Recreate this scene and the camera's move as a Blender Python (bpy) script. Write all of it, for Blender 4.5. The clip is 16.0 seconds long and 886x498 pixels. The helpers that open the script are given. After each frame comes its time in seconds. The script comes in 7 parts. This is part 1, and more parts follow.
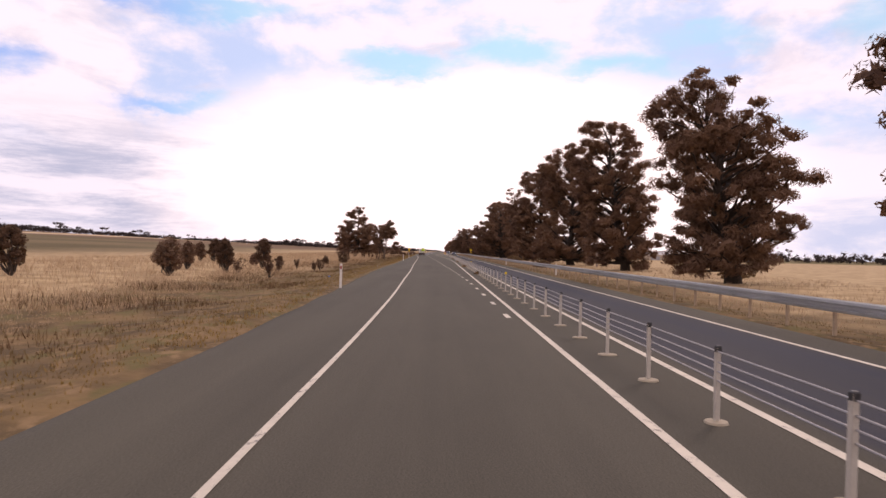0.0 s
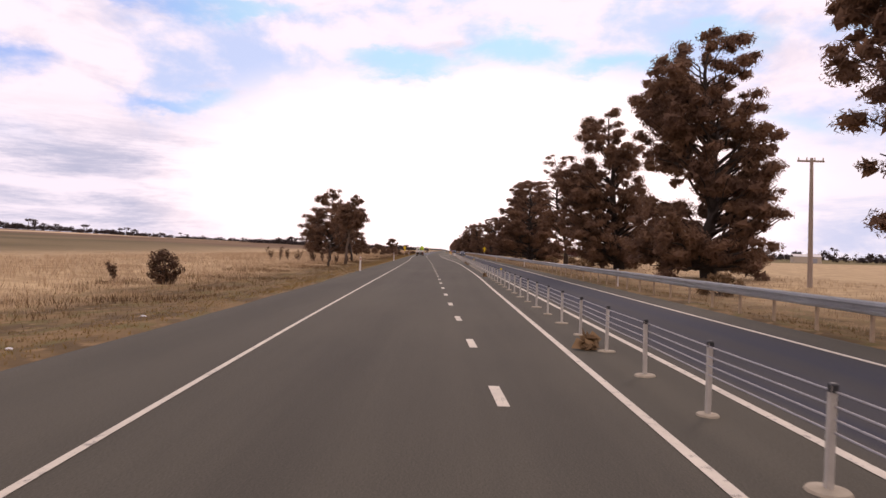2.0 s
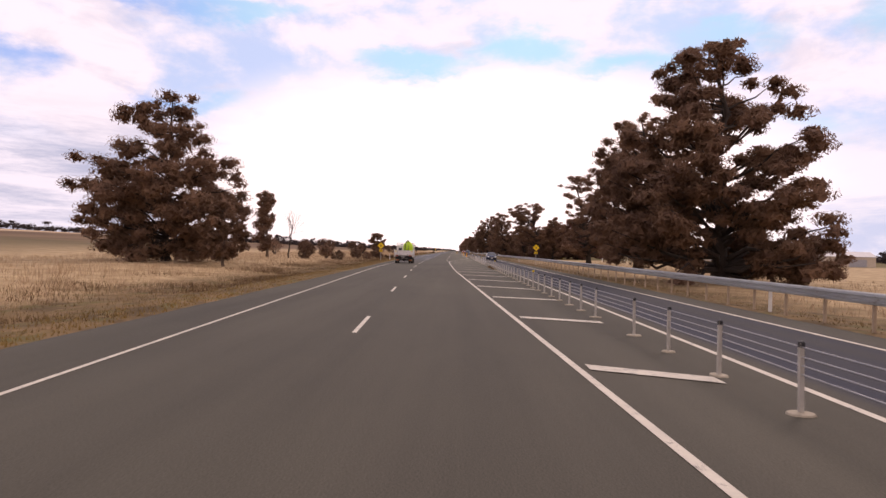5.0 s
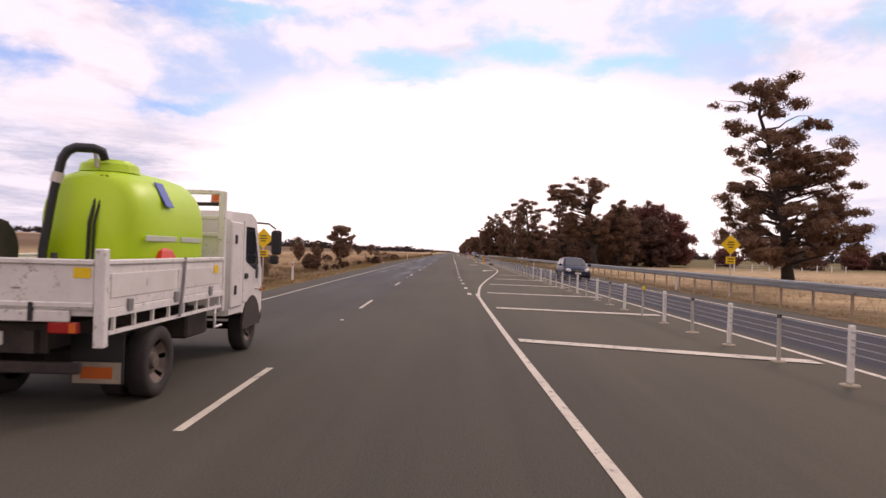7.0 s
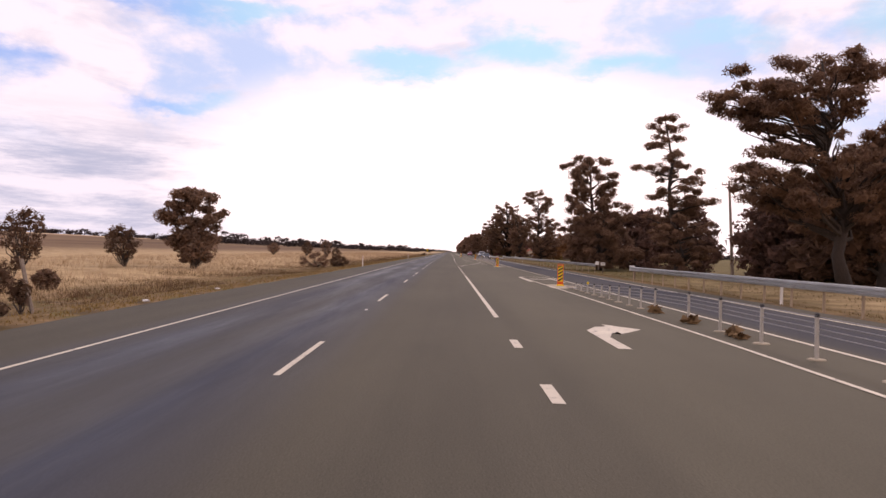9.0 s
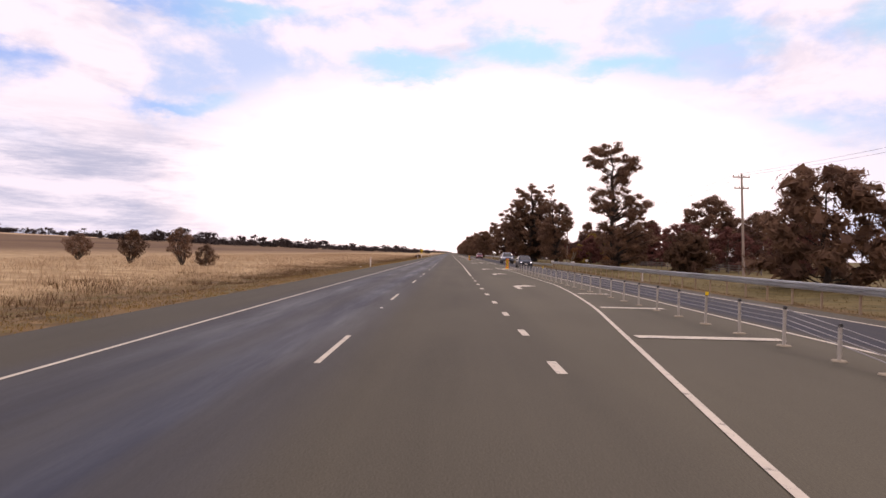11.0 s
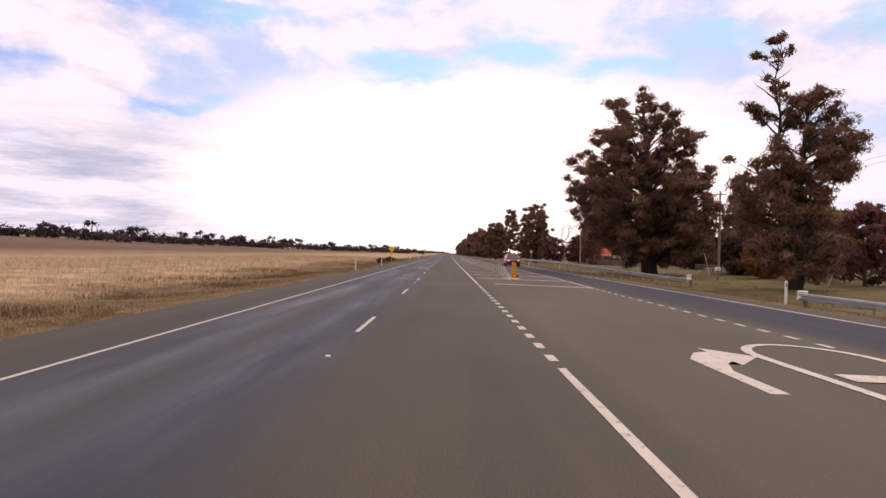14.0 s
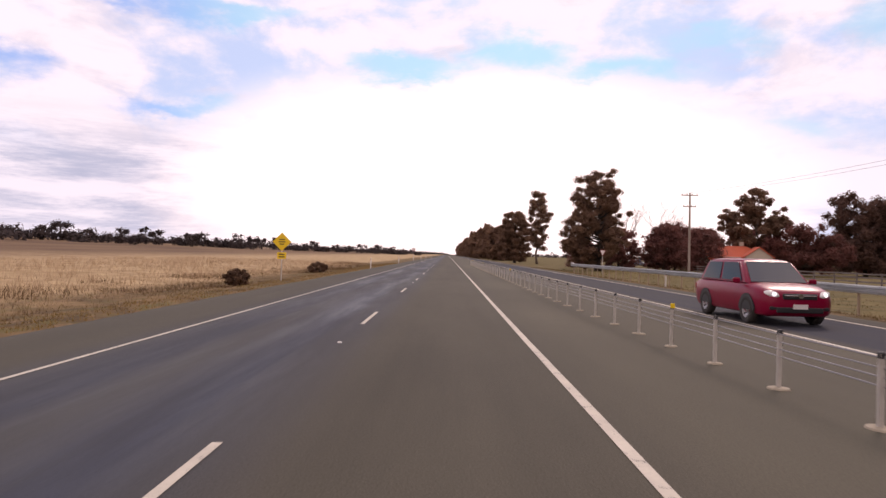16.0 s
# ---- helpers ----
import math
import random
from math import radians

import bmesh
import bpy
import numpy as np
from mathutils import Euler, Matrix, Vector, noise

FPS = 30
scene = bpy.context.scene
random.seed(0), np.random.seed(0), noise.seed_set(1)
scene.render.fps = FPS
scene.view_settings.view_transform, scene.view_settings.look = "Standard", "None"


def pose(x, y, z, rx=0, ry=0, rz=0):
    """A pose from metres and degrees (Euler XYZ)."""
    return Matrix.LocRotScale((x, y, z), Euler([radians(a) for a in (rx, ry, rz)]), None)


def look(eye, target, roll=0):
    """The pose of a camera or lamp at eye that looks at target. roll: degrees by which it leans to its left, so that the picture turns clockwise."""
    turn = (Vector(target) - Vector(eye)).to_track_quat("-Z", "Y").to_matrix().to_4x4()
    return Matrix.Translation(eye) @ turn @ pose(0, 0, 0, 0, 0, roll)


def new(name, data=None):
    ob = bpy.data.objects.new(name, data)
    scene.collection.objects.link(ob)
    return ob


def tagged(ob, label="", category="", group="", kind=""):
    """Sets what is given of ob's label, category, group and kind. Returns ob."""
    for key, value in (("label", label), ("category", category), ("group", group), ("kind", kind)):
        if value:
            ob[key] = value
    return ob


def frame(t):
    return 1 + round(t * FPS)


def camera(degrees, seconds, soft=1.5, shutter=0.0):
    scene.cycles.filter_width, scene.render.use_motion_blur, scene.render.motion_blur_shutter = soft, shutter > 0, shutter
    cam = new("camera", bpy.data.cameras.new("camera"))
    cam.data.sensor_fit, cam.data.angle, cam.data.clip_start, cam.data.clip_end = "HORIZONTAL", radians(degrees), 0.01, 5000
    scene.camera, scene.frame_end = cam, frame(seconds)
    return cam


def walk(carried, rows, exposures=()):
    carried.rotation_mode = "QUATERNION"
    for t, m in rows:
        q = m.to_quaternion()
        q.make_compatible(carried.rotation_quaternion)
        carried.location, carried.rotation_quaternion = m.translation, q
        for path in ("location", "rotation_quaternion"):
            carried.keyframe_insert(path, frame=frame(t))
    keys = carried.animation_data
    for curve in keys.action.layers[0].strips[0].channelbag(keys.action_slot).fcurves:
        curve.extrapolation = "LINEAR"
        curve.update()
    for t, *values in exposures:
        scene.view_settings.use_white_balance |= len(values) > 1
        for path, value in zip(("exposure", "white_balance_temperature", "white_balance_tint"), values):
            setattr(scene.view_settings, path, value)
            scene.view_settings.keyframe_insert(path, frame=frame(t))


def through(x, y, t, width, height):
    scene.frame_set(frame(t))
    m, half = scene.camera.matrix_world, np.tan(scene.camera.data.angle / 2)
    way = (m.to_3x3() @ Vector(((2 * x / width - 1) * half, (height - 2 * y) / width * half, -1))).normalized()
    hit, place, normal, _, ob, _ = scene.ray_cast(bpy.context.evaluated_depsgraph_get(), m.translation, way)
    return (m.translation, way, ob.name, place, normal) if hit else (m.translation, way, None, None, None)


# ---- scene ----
# The car drives north (+y) on the left half of a highway; x = 0 is the lane in which it starts.
cam = camera(69.0, 16.0, soft=1.5, shutter=0.03)
PATH = [
    (0, pose(0.00, 0.00, 1.60, 90.201, -1.50, -0.151)),
    (0.5, pose(0.00, 13.50, 1.60, 90.201, -1.50, 0.151)),
    (1, pose(0.00, 27.50, 1.60, 90.251, -1.50, 0.351)),
    (1.5, pose(0.02, 42.50, 1.60, 90.251, -1.50, 0.452)),
    (2, pose(0.03, 57.20, 1.60, 90.100, -1.50, 0.301)),
    (2.5, pose(0.03, 72.80, 1.60, 90.000, -1.50, 0.401)),
    (3, pose(0.00, 87.80, 1.60, 90.100, -1.50, 0.602)),
    (3.5, pose(-0.18, 103.70, 1.60, 90.050, -1.50, 0.652)),
    (4, pose(-0.45, 119.20, 1.60, 90.100, -1.50, 0.803)),
    (4.2, pose(-0.55, 125.70, 1.60, 90.100, -1.50, 0.853)),
    (6.3, pose(-2.10, 194.40, 1.60, 90.100, -1.50, 1.304)),
    (6.5, pose(-2.30, 201.40, 1.60, 90.100, -1.50, 1.154)),
    (7, pose(-2.70, 218.00, 1.60, 90.251, -1.50, 0.953)),
    (7.5, pose(-3.00, 236.00, 1.60, 90.251, -1.50, 0.903)),
    (8, pose(-3.30, 252.80, 1.60, 90.251, -1.50, 0.702)),
    (8.5, pose(-3.45, 270.90, 1.60, 90.201, -1.50, 0.652)),
    (9, pose(-3.55, 287.50, 1.60, 90.201, -1.50, 0.652)),
    (9.2, pose(-3.60, 293.90, 1.60, 90.251, -1.50, 0.652)),
    (11.3, pose(-4.35, 368.90, 1.60, 90.301, -1.50, 0.652)),
    (11.5, pose(-4.40, 375.60, 1.60, 90.301, -1.50, 0.602)),
    (12, pose(-4.42, 392.80, 1.60, 90.351, -1.50, 0.602)),
    (12.5, pose(-4.40, 410.60, 1.60, 90.401, -1.50, 0.602)),
    (13, pose(-4.33, 428.00, 1.60, 90.351, -1.50, 0.502)),
    (13.5, pose(-4.30, 445.60, 1.60, 90.351, -1.50, 0.452)),
    (14, pose(-4.30, 462.80, 1.60, 90.351, -1.50, 0.452)),
    (14.5, pose(-4.30, 480.60, 1.60, 90.351, -1.50, 0.452)),
    (15, pose(-4.32, 497.10, 1.60, 90.452, -1.50, 0.201)),
    (15.5, pose(-4.35, 515.60, 1.60, 90.452, -1.50, 0.251)),
    (16, pose(-4.35, 533.20, 1.60, 90.452, -1.50, 0.401)),
]
walk(cam, PATH, exposures=[(0, 0.0, 7500, 34), (16, 0.0, 7500, 34)])

# ---- light: a bright, broken overcast with the sun behind cloud ahead ----
SUN_AZ, SUN_EL = 6.0, 38.0          # degrees clockwise from +y, degrees up


def sky_dir(az, el):
    a, e = radians(az), radians(el)
    return (math.sin(a) * math.cos(e), math.cos(a) * math.cos(e), math.sin(e))


def build_world():
    world = bpy.data.worlds.new("sky")
    world.use_nodes = True
    nt = world.node_tree
    nt.nodes.clear()
    N, K = nt.nodes.new, nt.links.new

    def put(sock, v):
        if hasattr(v, "is_linked") or hasattr(v, "links"):
            K(v, sock)
        else:
            sock.default_value = v

    def m(op, a, b=0.0, c=None, clamp=False):
        n = N("ShaderNodeMath")
        n.operation, n.use_clamp = op, clamp
        put(n.inputs[0], a)
        put(n.inputs[1], b)
        if c is not None:
            put(n.inputs[2], c)
        return n.outputs[0]

    def mix(fac, a, b):
        n = N("ShaderNodeMix")
        n.data_type = "RGBA"
        put(n.inputs[0], fac)
        put(n.inputs[6], a)
        put(n.inputs[7], b)
        return n.outputs[2]

    def dot(v, d):
        n = N("ShaderNodeVectorMath")
        n.operation = "DOT_PRODUCT"
        K(v, n.inputs[0])
        n.inputs[1].default_value = d
        return n.outputs[1]

    def ramp(x, lo, hi):
        n = N("ShaderNodeMapRange")
        n.interpolation_type = "SMOOTHSTEP"
        put(n.inputs[0], x)
        n.inputs[1].default_value, n.inputs[2].default_value = lo, hi
        return n.outputs[0]

    co = N("ShaderNodeTexCoord").outputs["Generated"]
    sep = N("ShaderNodeSeparateXYZ")
    K(co, sep.inputs[0])
    x, y, z = sep.outputs
    az = m("MULTIPLY", m("ARCTAN2", x, y), 57.2958)
    el = m("MULTIPLY", m("ARCSINE", z), 57.2958)

    def noise_at(sx, sy, scale, detail, rough, off, warp=0.0):
        c = N("ShaderNodeCombineXYZ")
        K(m("MULTIPLY_ADD", az, sx, off), c.inputs[0])
        K(m("MULTIPLY", el, sy), c.inputs[1])
        c.inputs[2].default_value = off * 0.37
        n = N("ShaderNodeTexNoise")
        n.inputs["Scale"].default_value = scale
        n.inputs["Detail"].default_value = detail
        n.inputs["Roughness"].default_value = rough
        n.inputs["Distortion"].default_value = warp
        K(c.outputs[0], n.inputs["Vector"])
        return n.outputs[0]

    mid = noise_at(0.11, 0.30, 1.0, 7, 0.6, 9.7, 0.4)
    puff = noise_at(0.16, 0.26, 1.0, 8, 0.55, 51.7, 0.2)
    fine = noise_at(0.085, 0.55, 1.0, 9, 0.68, 21.3, 0.15)
    w1 = m("MULTIPLY", m("SUBTRACT", puff, 0.5), 12.0)
    w2 = m("MULTIPLY", m("SUBTRACT", noise_at(0.13, 0.3, 1.0, 6, 0.6, 40.2), 0.5), 7.0)
    azw, elw = m("ADD", az, w1), m("ADD", el, w2)

    def spots(rows):
        """Soft ellipses with frayed edges: azimuth, elevation, half widths, depth."""
        total = None
        for ga, ge, ra, re, s in rows:
            da = m("DIVIDE", m("SUBTRACT", azw, ga), ra)
            de = m("DIVIDE", m("SUBTRACT", elw, ge), re)
            d = m("ADD", m("MULTIPLY", da, da), m("MULTIPLY", de, de))
            g = m("MULTIPLY", m("EXPONENT", m("MULTIPLY", d, -1.0)), s)
            total = g if total is None else m("MAXIMUM", total, g)
        return total

    puffs = noise_at(0.10, 0.17, 1.0, 8, 0.58, 77.3, 0.15)
    rag = m("MULTIPLY", m("SUBTRACT", puffs, 0.5), 1.6)
    d1, d2 = m("DIVIDE", m("SUBTRACT", az, 3.0), 23.0), m("DIVIDE", m("SUBTRACT", el, 5.0), 9.5)
    core = ramp(m("ADD", m("ADD", m("MULTIPLY", d1, d1), m("MULTIPLY", d2, d2)), rag), 1.8, 0.65)
    opening = m("MULTIPLY", ramp(m("ADD", spots(OPENINGS), m("MULTIPLY", m("SUBTRACT", mid, 0.5), 0.5)), 0.18, 0.95), 0.92)
    low = ramp(el, 12.0, 6.0)
    sky = N("ShaderNodeTexSky")
    sky.sky_type = "NISHITA"
    sky.sun_disc = False
    sky.sun_elevation, sky.sun_rotation = radians(SUN_EL), radians(SUN_AZ)
    blue = N("ShaderNodeVectorMath")
    blue.operation = "MULTIPLY"
    K(sky.outputs[0], blue.inputs[0])
    blue.inputs[1].default_value = (0.034, 0.086, 0.135)
    haze = mix(0.75, blue.outputs[0], (0.60, 0.77, 1.0, 1))
    heaps = mix(ramp(puffs, 0.40, 0.60), haze, (0.93, 0.98, 1.07, 1))
    heaps = mix(m("MULTIPLY", ramp(mid, 0.50, 0.66), 0.5), heaps, (0.62, 0.71, 0.87, 1))
    streaks = mix(ramp(fine, 0.36, 0.62), (0.45, 0.56, 0.74, 1), (0.86, 0.94, 1.06, 1))
    east_low = mix(ramp(noise_at(0.09, 0.26, 1.0, 7, 0.6, 33.9, 0.3), 0.38, 0.58), (0.56, 0.72, 0.95, 1), (0.88, 0.97, 1.07, 1))
    outer = mix(low, heaps, mix(ramp(az, 8.0, 20.0), streaks, east_low))
    outer = mix(ramp(dot(co, (0.0, 1.0, 0.0)), 0.6, -0.2), outer, mix(ramp(mid, 0.35, 0.65), (0.80, 0.80, 0.86, 1), (1.20, 1.18, 1.18, 1)))
    white = mix(core, outer, (1.20, 1.20, 1.20, 1))
    clear = mix(ramp(az, -28.0, -16.0), mix(0.55, blue.outputs[0], (0.30, 0.52, 1.0, 1)), mix(0.7, blue.outputs[0], (0.46, 0.86, 1.0, 1)))
    col = mix(opening, white, clear)
    bg = N("ShaderNodeBackground")
    bg.inputs[1].default_value = 1.0
    K(col, bg.inputs[0])
    out = N("ShaderNodeOutputWorld")
    K(bg.outputs[0], out.inputs[0])
    scene.world = world


# azimuth and elevation in degrees, half widths, depth
OPENINGS = [(-33, 21.8, 5.0, 2.4, 1.3), (-28, 20.2, 5.0, 1.6, 0.9), (-20, 19.2, 8, 1.3, 0.95), (-36, 13.5, 5, 1.6, 0.8), (-4, 16.2, 8, 1.5, 1.0), (6, 17.6, 5, 2.2, 1.0), (14, 16.0, 6, 1.5, 0.95),
            (-23, 11.4, 6, 1.1, 0.8), (22, 17.6, 6, 1.4, 0.7), (30, 10.5, 5, 1.4, 0.6), (33, 17.5, 4, 2.0, 0.7), (-60, 24, 18, 7, 0.9),
            (70, 26, 20, 7, 0.8), (-150, 40, 30, 12, 0.8), (140, 35, 30, 12, 0.8), (0, 45, 30, 6, 0.6)]
build_world()
sun = new("sun", bpy.data.lights.new("sun", "SUN"))
sun.data.energy, sun.data.angle, sun.data.color = 1.2, radians(14), (1.0, 0.93, 0.82)
sun.matrix_world = look(Vector(sky_dir(SUN_AZ + 30, SUN_EL)) * 100, (0, 0, 0))


# ---- materials ----
def material(name, base, other=None, rough=0.6, metal=0.0, scale=3.0, fine=40.0, bump=0.0, spread=0.5, stretch=(1, 1, 1),
             island=0.0, per_object=0.0, coat=0.0, dirt=None, dirt_amount=0.0, spec=0.5):
    """A surface whose colour wanders between two tones at two scales, with fine relief and, where given, dirt."""
    mt = bpy.data.materials.new(name)
    mt.use_nodes = True
    nt = mt.node_tree
    N, K = nt.nodes.new, nt.links.new
    bsdf = nt.nodes["Principled BSDF"]
    other = other or tuple(c * 0.78 for c in base)
    tc, mp = N("ShaderNodeTexCoord"), N("ShaderNodeMapping")
    mp.inputs["Scale"].default_value = stretch
    K(tc.outputs["Object"], mp.inputs[0])

    def noise_tex(s, det=4, rg=0.6):
        n = N("ShaderNodeTexNoise")
        n.inputs["Scale"].default_value, n.inputs["Detail"].default_value, n.inputs["Roughness"].default_value = s, det, rg
        K(mp.outputs[0], n.inputs["Vector"])
        return n.outputs[0]

    n1, n2 = noise_tex(scale), noise_tex(fine, 3)
    a = N("ShaderNodeMath")
    a.operation = "MULTIPLY_ADD"
    K(n2, a.inputs[0])
    a.inputs[1].default_value = 0.45
    K(n1, a.inputs[2])
    r = N("ShaderNodeMapRange")
    r.inputs[1].default_value, r.inputs[2].default_value = 0.72 - spread * 0.5, 0.72 + spread * 0.5
    K(a.outputs[0], r.inputs[0])
    fac = r.outputs[0]
    for amount, node, sock in ((island, "ShaderNodeNewGeometry", "Random Per Island"), (per_object, "ShaderNodeObjectInfo", "Random")):
        if amount:
            g = N(node)
            b = N("ShaderNodeMath")
            b.operation = "MULTIPLY_ADD"
            s = N("ShaderNodeMath")
            s.operation = "SUBTRACT"
            K(g.outputs[sock], s.inputs[0])
            s.inputs[1].default_value = 0.5
            K(s.outputs[0], b.inputs[0])
            b.inputs[1].default_value = amount
            K(fac, b.inputs[2])
            b.use_clamp = True
            fac = b.outputs[0]
    mx = N("ShaderNodeMix")
    mx.data_type = "RGBA"
    K(fac, mx.inputs[0])
    mx.inputs[6].default_value, mx.inputs[7].default_value = (*other, 1), (*base, 1)
    col = mx.outputs[2]
    if dirt:
        d = N("ShaderNodeMapRange")
        d.inputs[1].default_value, d.inputs[2].default_value = 0.62 - 0.25 * dirt_amount, 0.75 - 0.25 * dirt_amount
        K(noise_tex(scale * 2.7, 8, 0.75), d.inputs[0])
        m2 = N("ShaderNodeMix")
        m2.data_type = "RGBA"
        K(d.outputs[0], m2.inputs[0])
        K(col, m2.inputs[6])
        m2.inputs[7].default_value = (*dirt, 1)
        col = m2.outputs[2]
    K(col, bsdf.inputs["Base Color"])
    bsdf.inputs["Roughness"].default_value = rough
    bsdf.inputs["Metallic"].default_value = metal
    bsdf.inputs["Coat Weight"].default_value = coat
    bsdf.inputs["Specular IOR Level"].default_value = spec
    if bump:
        bp = N("ShaderNodeBump")
        bp.inputs["Strength"].default_value, bp.inputs["Distance"].default_value = bump, 0.02
        K(n2, bp.inputs["Height"])
        K(bp.outputs[0], bsdf.inputs["Normal"])
    return mt


def leaf_material(name, base, other, through=0.30, **kw):
    """Leaves: a rough surface that also lets light through."""
    mt = material(name, base, other, **kw)
    nt = mt.node_tree
    N, K = nt.nodes.new, nt.links.new
    bsdf = nt.nodes["Principled BSDF"]
    col = bsdf.inputs["Base Color"].links[0].from_socket
    tr, mx = N("ShaderNodeBsdfTranslucent"), N("ShaderNodeMixShader")
    K(col, tr.inputs[0])
    mx.inputs[0].default_value = through
    K(bsdf.outputs[0], mx.inputs[1])
    K(tr.outputs[0], mx.inputs[2])
    K(mx.outputs[0], nt.nodes["Material Output"].inputs[0])
    return mt


def glass_material(name, tint, spec=0.15):
    mt = bpy.data.materials.new(name)
    mt.use_nodes = True
    b = mt.node_tree.nodes["Principled BSDF"]
    b.inputs["Base Color"].default_value = (*tint, 1)
    b.inputs["Roughness"].default_value = 0.06
    b.inputs["Specular IOR Level"].default_value = spec
    return mt


def glow_material(name, colour, strength):
    mt = bpy.data.materials.new(name)
    mt.use_nodes = True
    b = mt.node_tree.nodes["Principled BSDF"]
    b.inputs["Base Color"].default_value = (*colour, 1)
    b.inputs["Roughness"].default_value = 0.15
    b.inputs["Emission Color"].default_value = (*colour, 1)
    b.inputs["Emission Strength"].default_value = strength
    return mt


def road_material():
    """Asphalt seal: stones, tar streaks along the road, and the bluish flushed lane of the resealed stretch ("flushed" attribute)."""
    mt = bpy.data.materials.new("asphalt")
    mt.use_nodes = True
    nt = mt.node_tree
    N, K = nt.nodes.new, nt.links.new
    bsdf = nt.nodes["Principled BSDF"]
    tc = N("ShaderNodeTexCoord")

    def noise_tex(s, stretch, det=4, rg=0.6):
        mp = N("ShaderNodeMapping")
        mp.inputs["Scale"].default_value = stretch
        K(tc.outputs["Object"], mp.inputs[0])
        n = N("ShaderNodeTexNoise")
        n.inputs["Scale"].default_value, n.inputs["Detail"].default_value, n.inputs["Roughness"].default_value = s, det, rg
        K(mp.outputs[0], n.inputs["Vector"])
        return n.outputs[0]

    def mixc(fac, a, b):
        n = N("ShaderNodeMix")
        n.data_type = "RGBA"
        K(fac, n.inputs[0])
        for sock, v in ((n.inputs[6], a), (n.inputs[7], b)):
            if isinstance(v, tuple):
                sock.default_value = (*v, 1)
            else:
                K(v, sock)
        return n.outputs[2]

    def rng(v, lo, hi, a=0.0, b=1.0):
        n = N("ShaderNodeMapRange")
        K(v, n.inputs[0])
        n.inputs[1].default_value, n.inputs[2].default_value, n.inputs[3].default_value, n.inputs[4].default_value = lo, hi, a, b
        return n.outputs[0]

    streak = noise_tex(1.0, (0.9, 0.02, 1), 5)
    patch = noise_tex(0.25, (1, 0.35, 1), 5)
    stone = noise_tex(55, (1, 1, 1), 2)
    col = mixc(rng(streak, 0.3, 0.7), (0.052, 0.047, 0.036), (0.078, 0.070, 0.053))
    col = mixc(rng(patch, 0.35, 0.75, 0, 0.55), col, (0.100, 0.090, 0.065))
    old = N("ShaderNodeAttribute")
    old.attribute_name = "old_seal"
    col = mixc(rng(old.outputs["Fac"], 0, 1, 0, 0.5), col, mixc(rng(patch, 0.3, 0.7), (0.104, 0.094, 0.066), (0.136, 0.122, 0.085)))
    at = N("ShaderNodeAttribute")
    at.attribute_name = "flushed"
    mul = N("ShaderNodeMath")
    mul.operation = "MULTIPLY"
    K(at.outputs["Fac"], mul.inputs[0])
    K(rng(streak, 0.25, 0.62, 0.35, 1.0), mul.inputs[1])
    col = mixc(mul.outputs[0], col, (0.026, 0.030, 0.047))
    gr = N("ShaderNodeMix")
    gr.data_type, gr.blend_type = "RGBA", "MULTIPLY"
    gr.inputs[0].default_value = 1.0
    K(col, gr.inputs[6])
    K(mixc(rng(stone, 0.3, 0.7), (0.72, 0.72, 0.72), (1.25, 1.25, 1.25)), gr.inputs[7])
    K(gr.outputs[2], bsdf.inputs["Base Color"])
    sh = N("ShaderNodeAttribute")
    sh.attribute_name = "sheen"
    wet = N("ShaderNodeMath")
    wet.operation = "MULTIPLY"
    K(sh.outputs["Fac"], wet.inputs[0])
    K(rng(noise_tex(0.8, (1.1, 0.10, 1), 6, 0.65), 0.36, 0.62, 0.35, 1.0), wet.inputs[1])
    K(rng(wet.outputs[0], 0, 1, 0.93, 0.46), bsdf.inputs["Roughness"])
    bsdf.inputs["Specular IOR Level"].default_value = 0.24
    bp = N("ShaderNodeBump")
    bp.inputs["Strength"].default_value, bp.inputs["Distance"].default_value = 0.5, 0.008
    K(stone, bp.inputs["Height"])
    K(bp.outputs[0], bsdf.inputs["Normal"])
    return mt


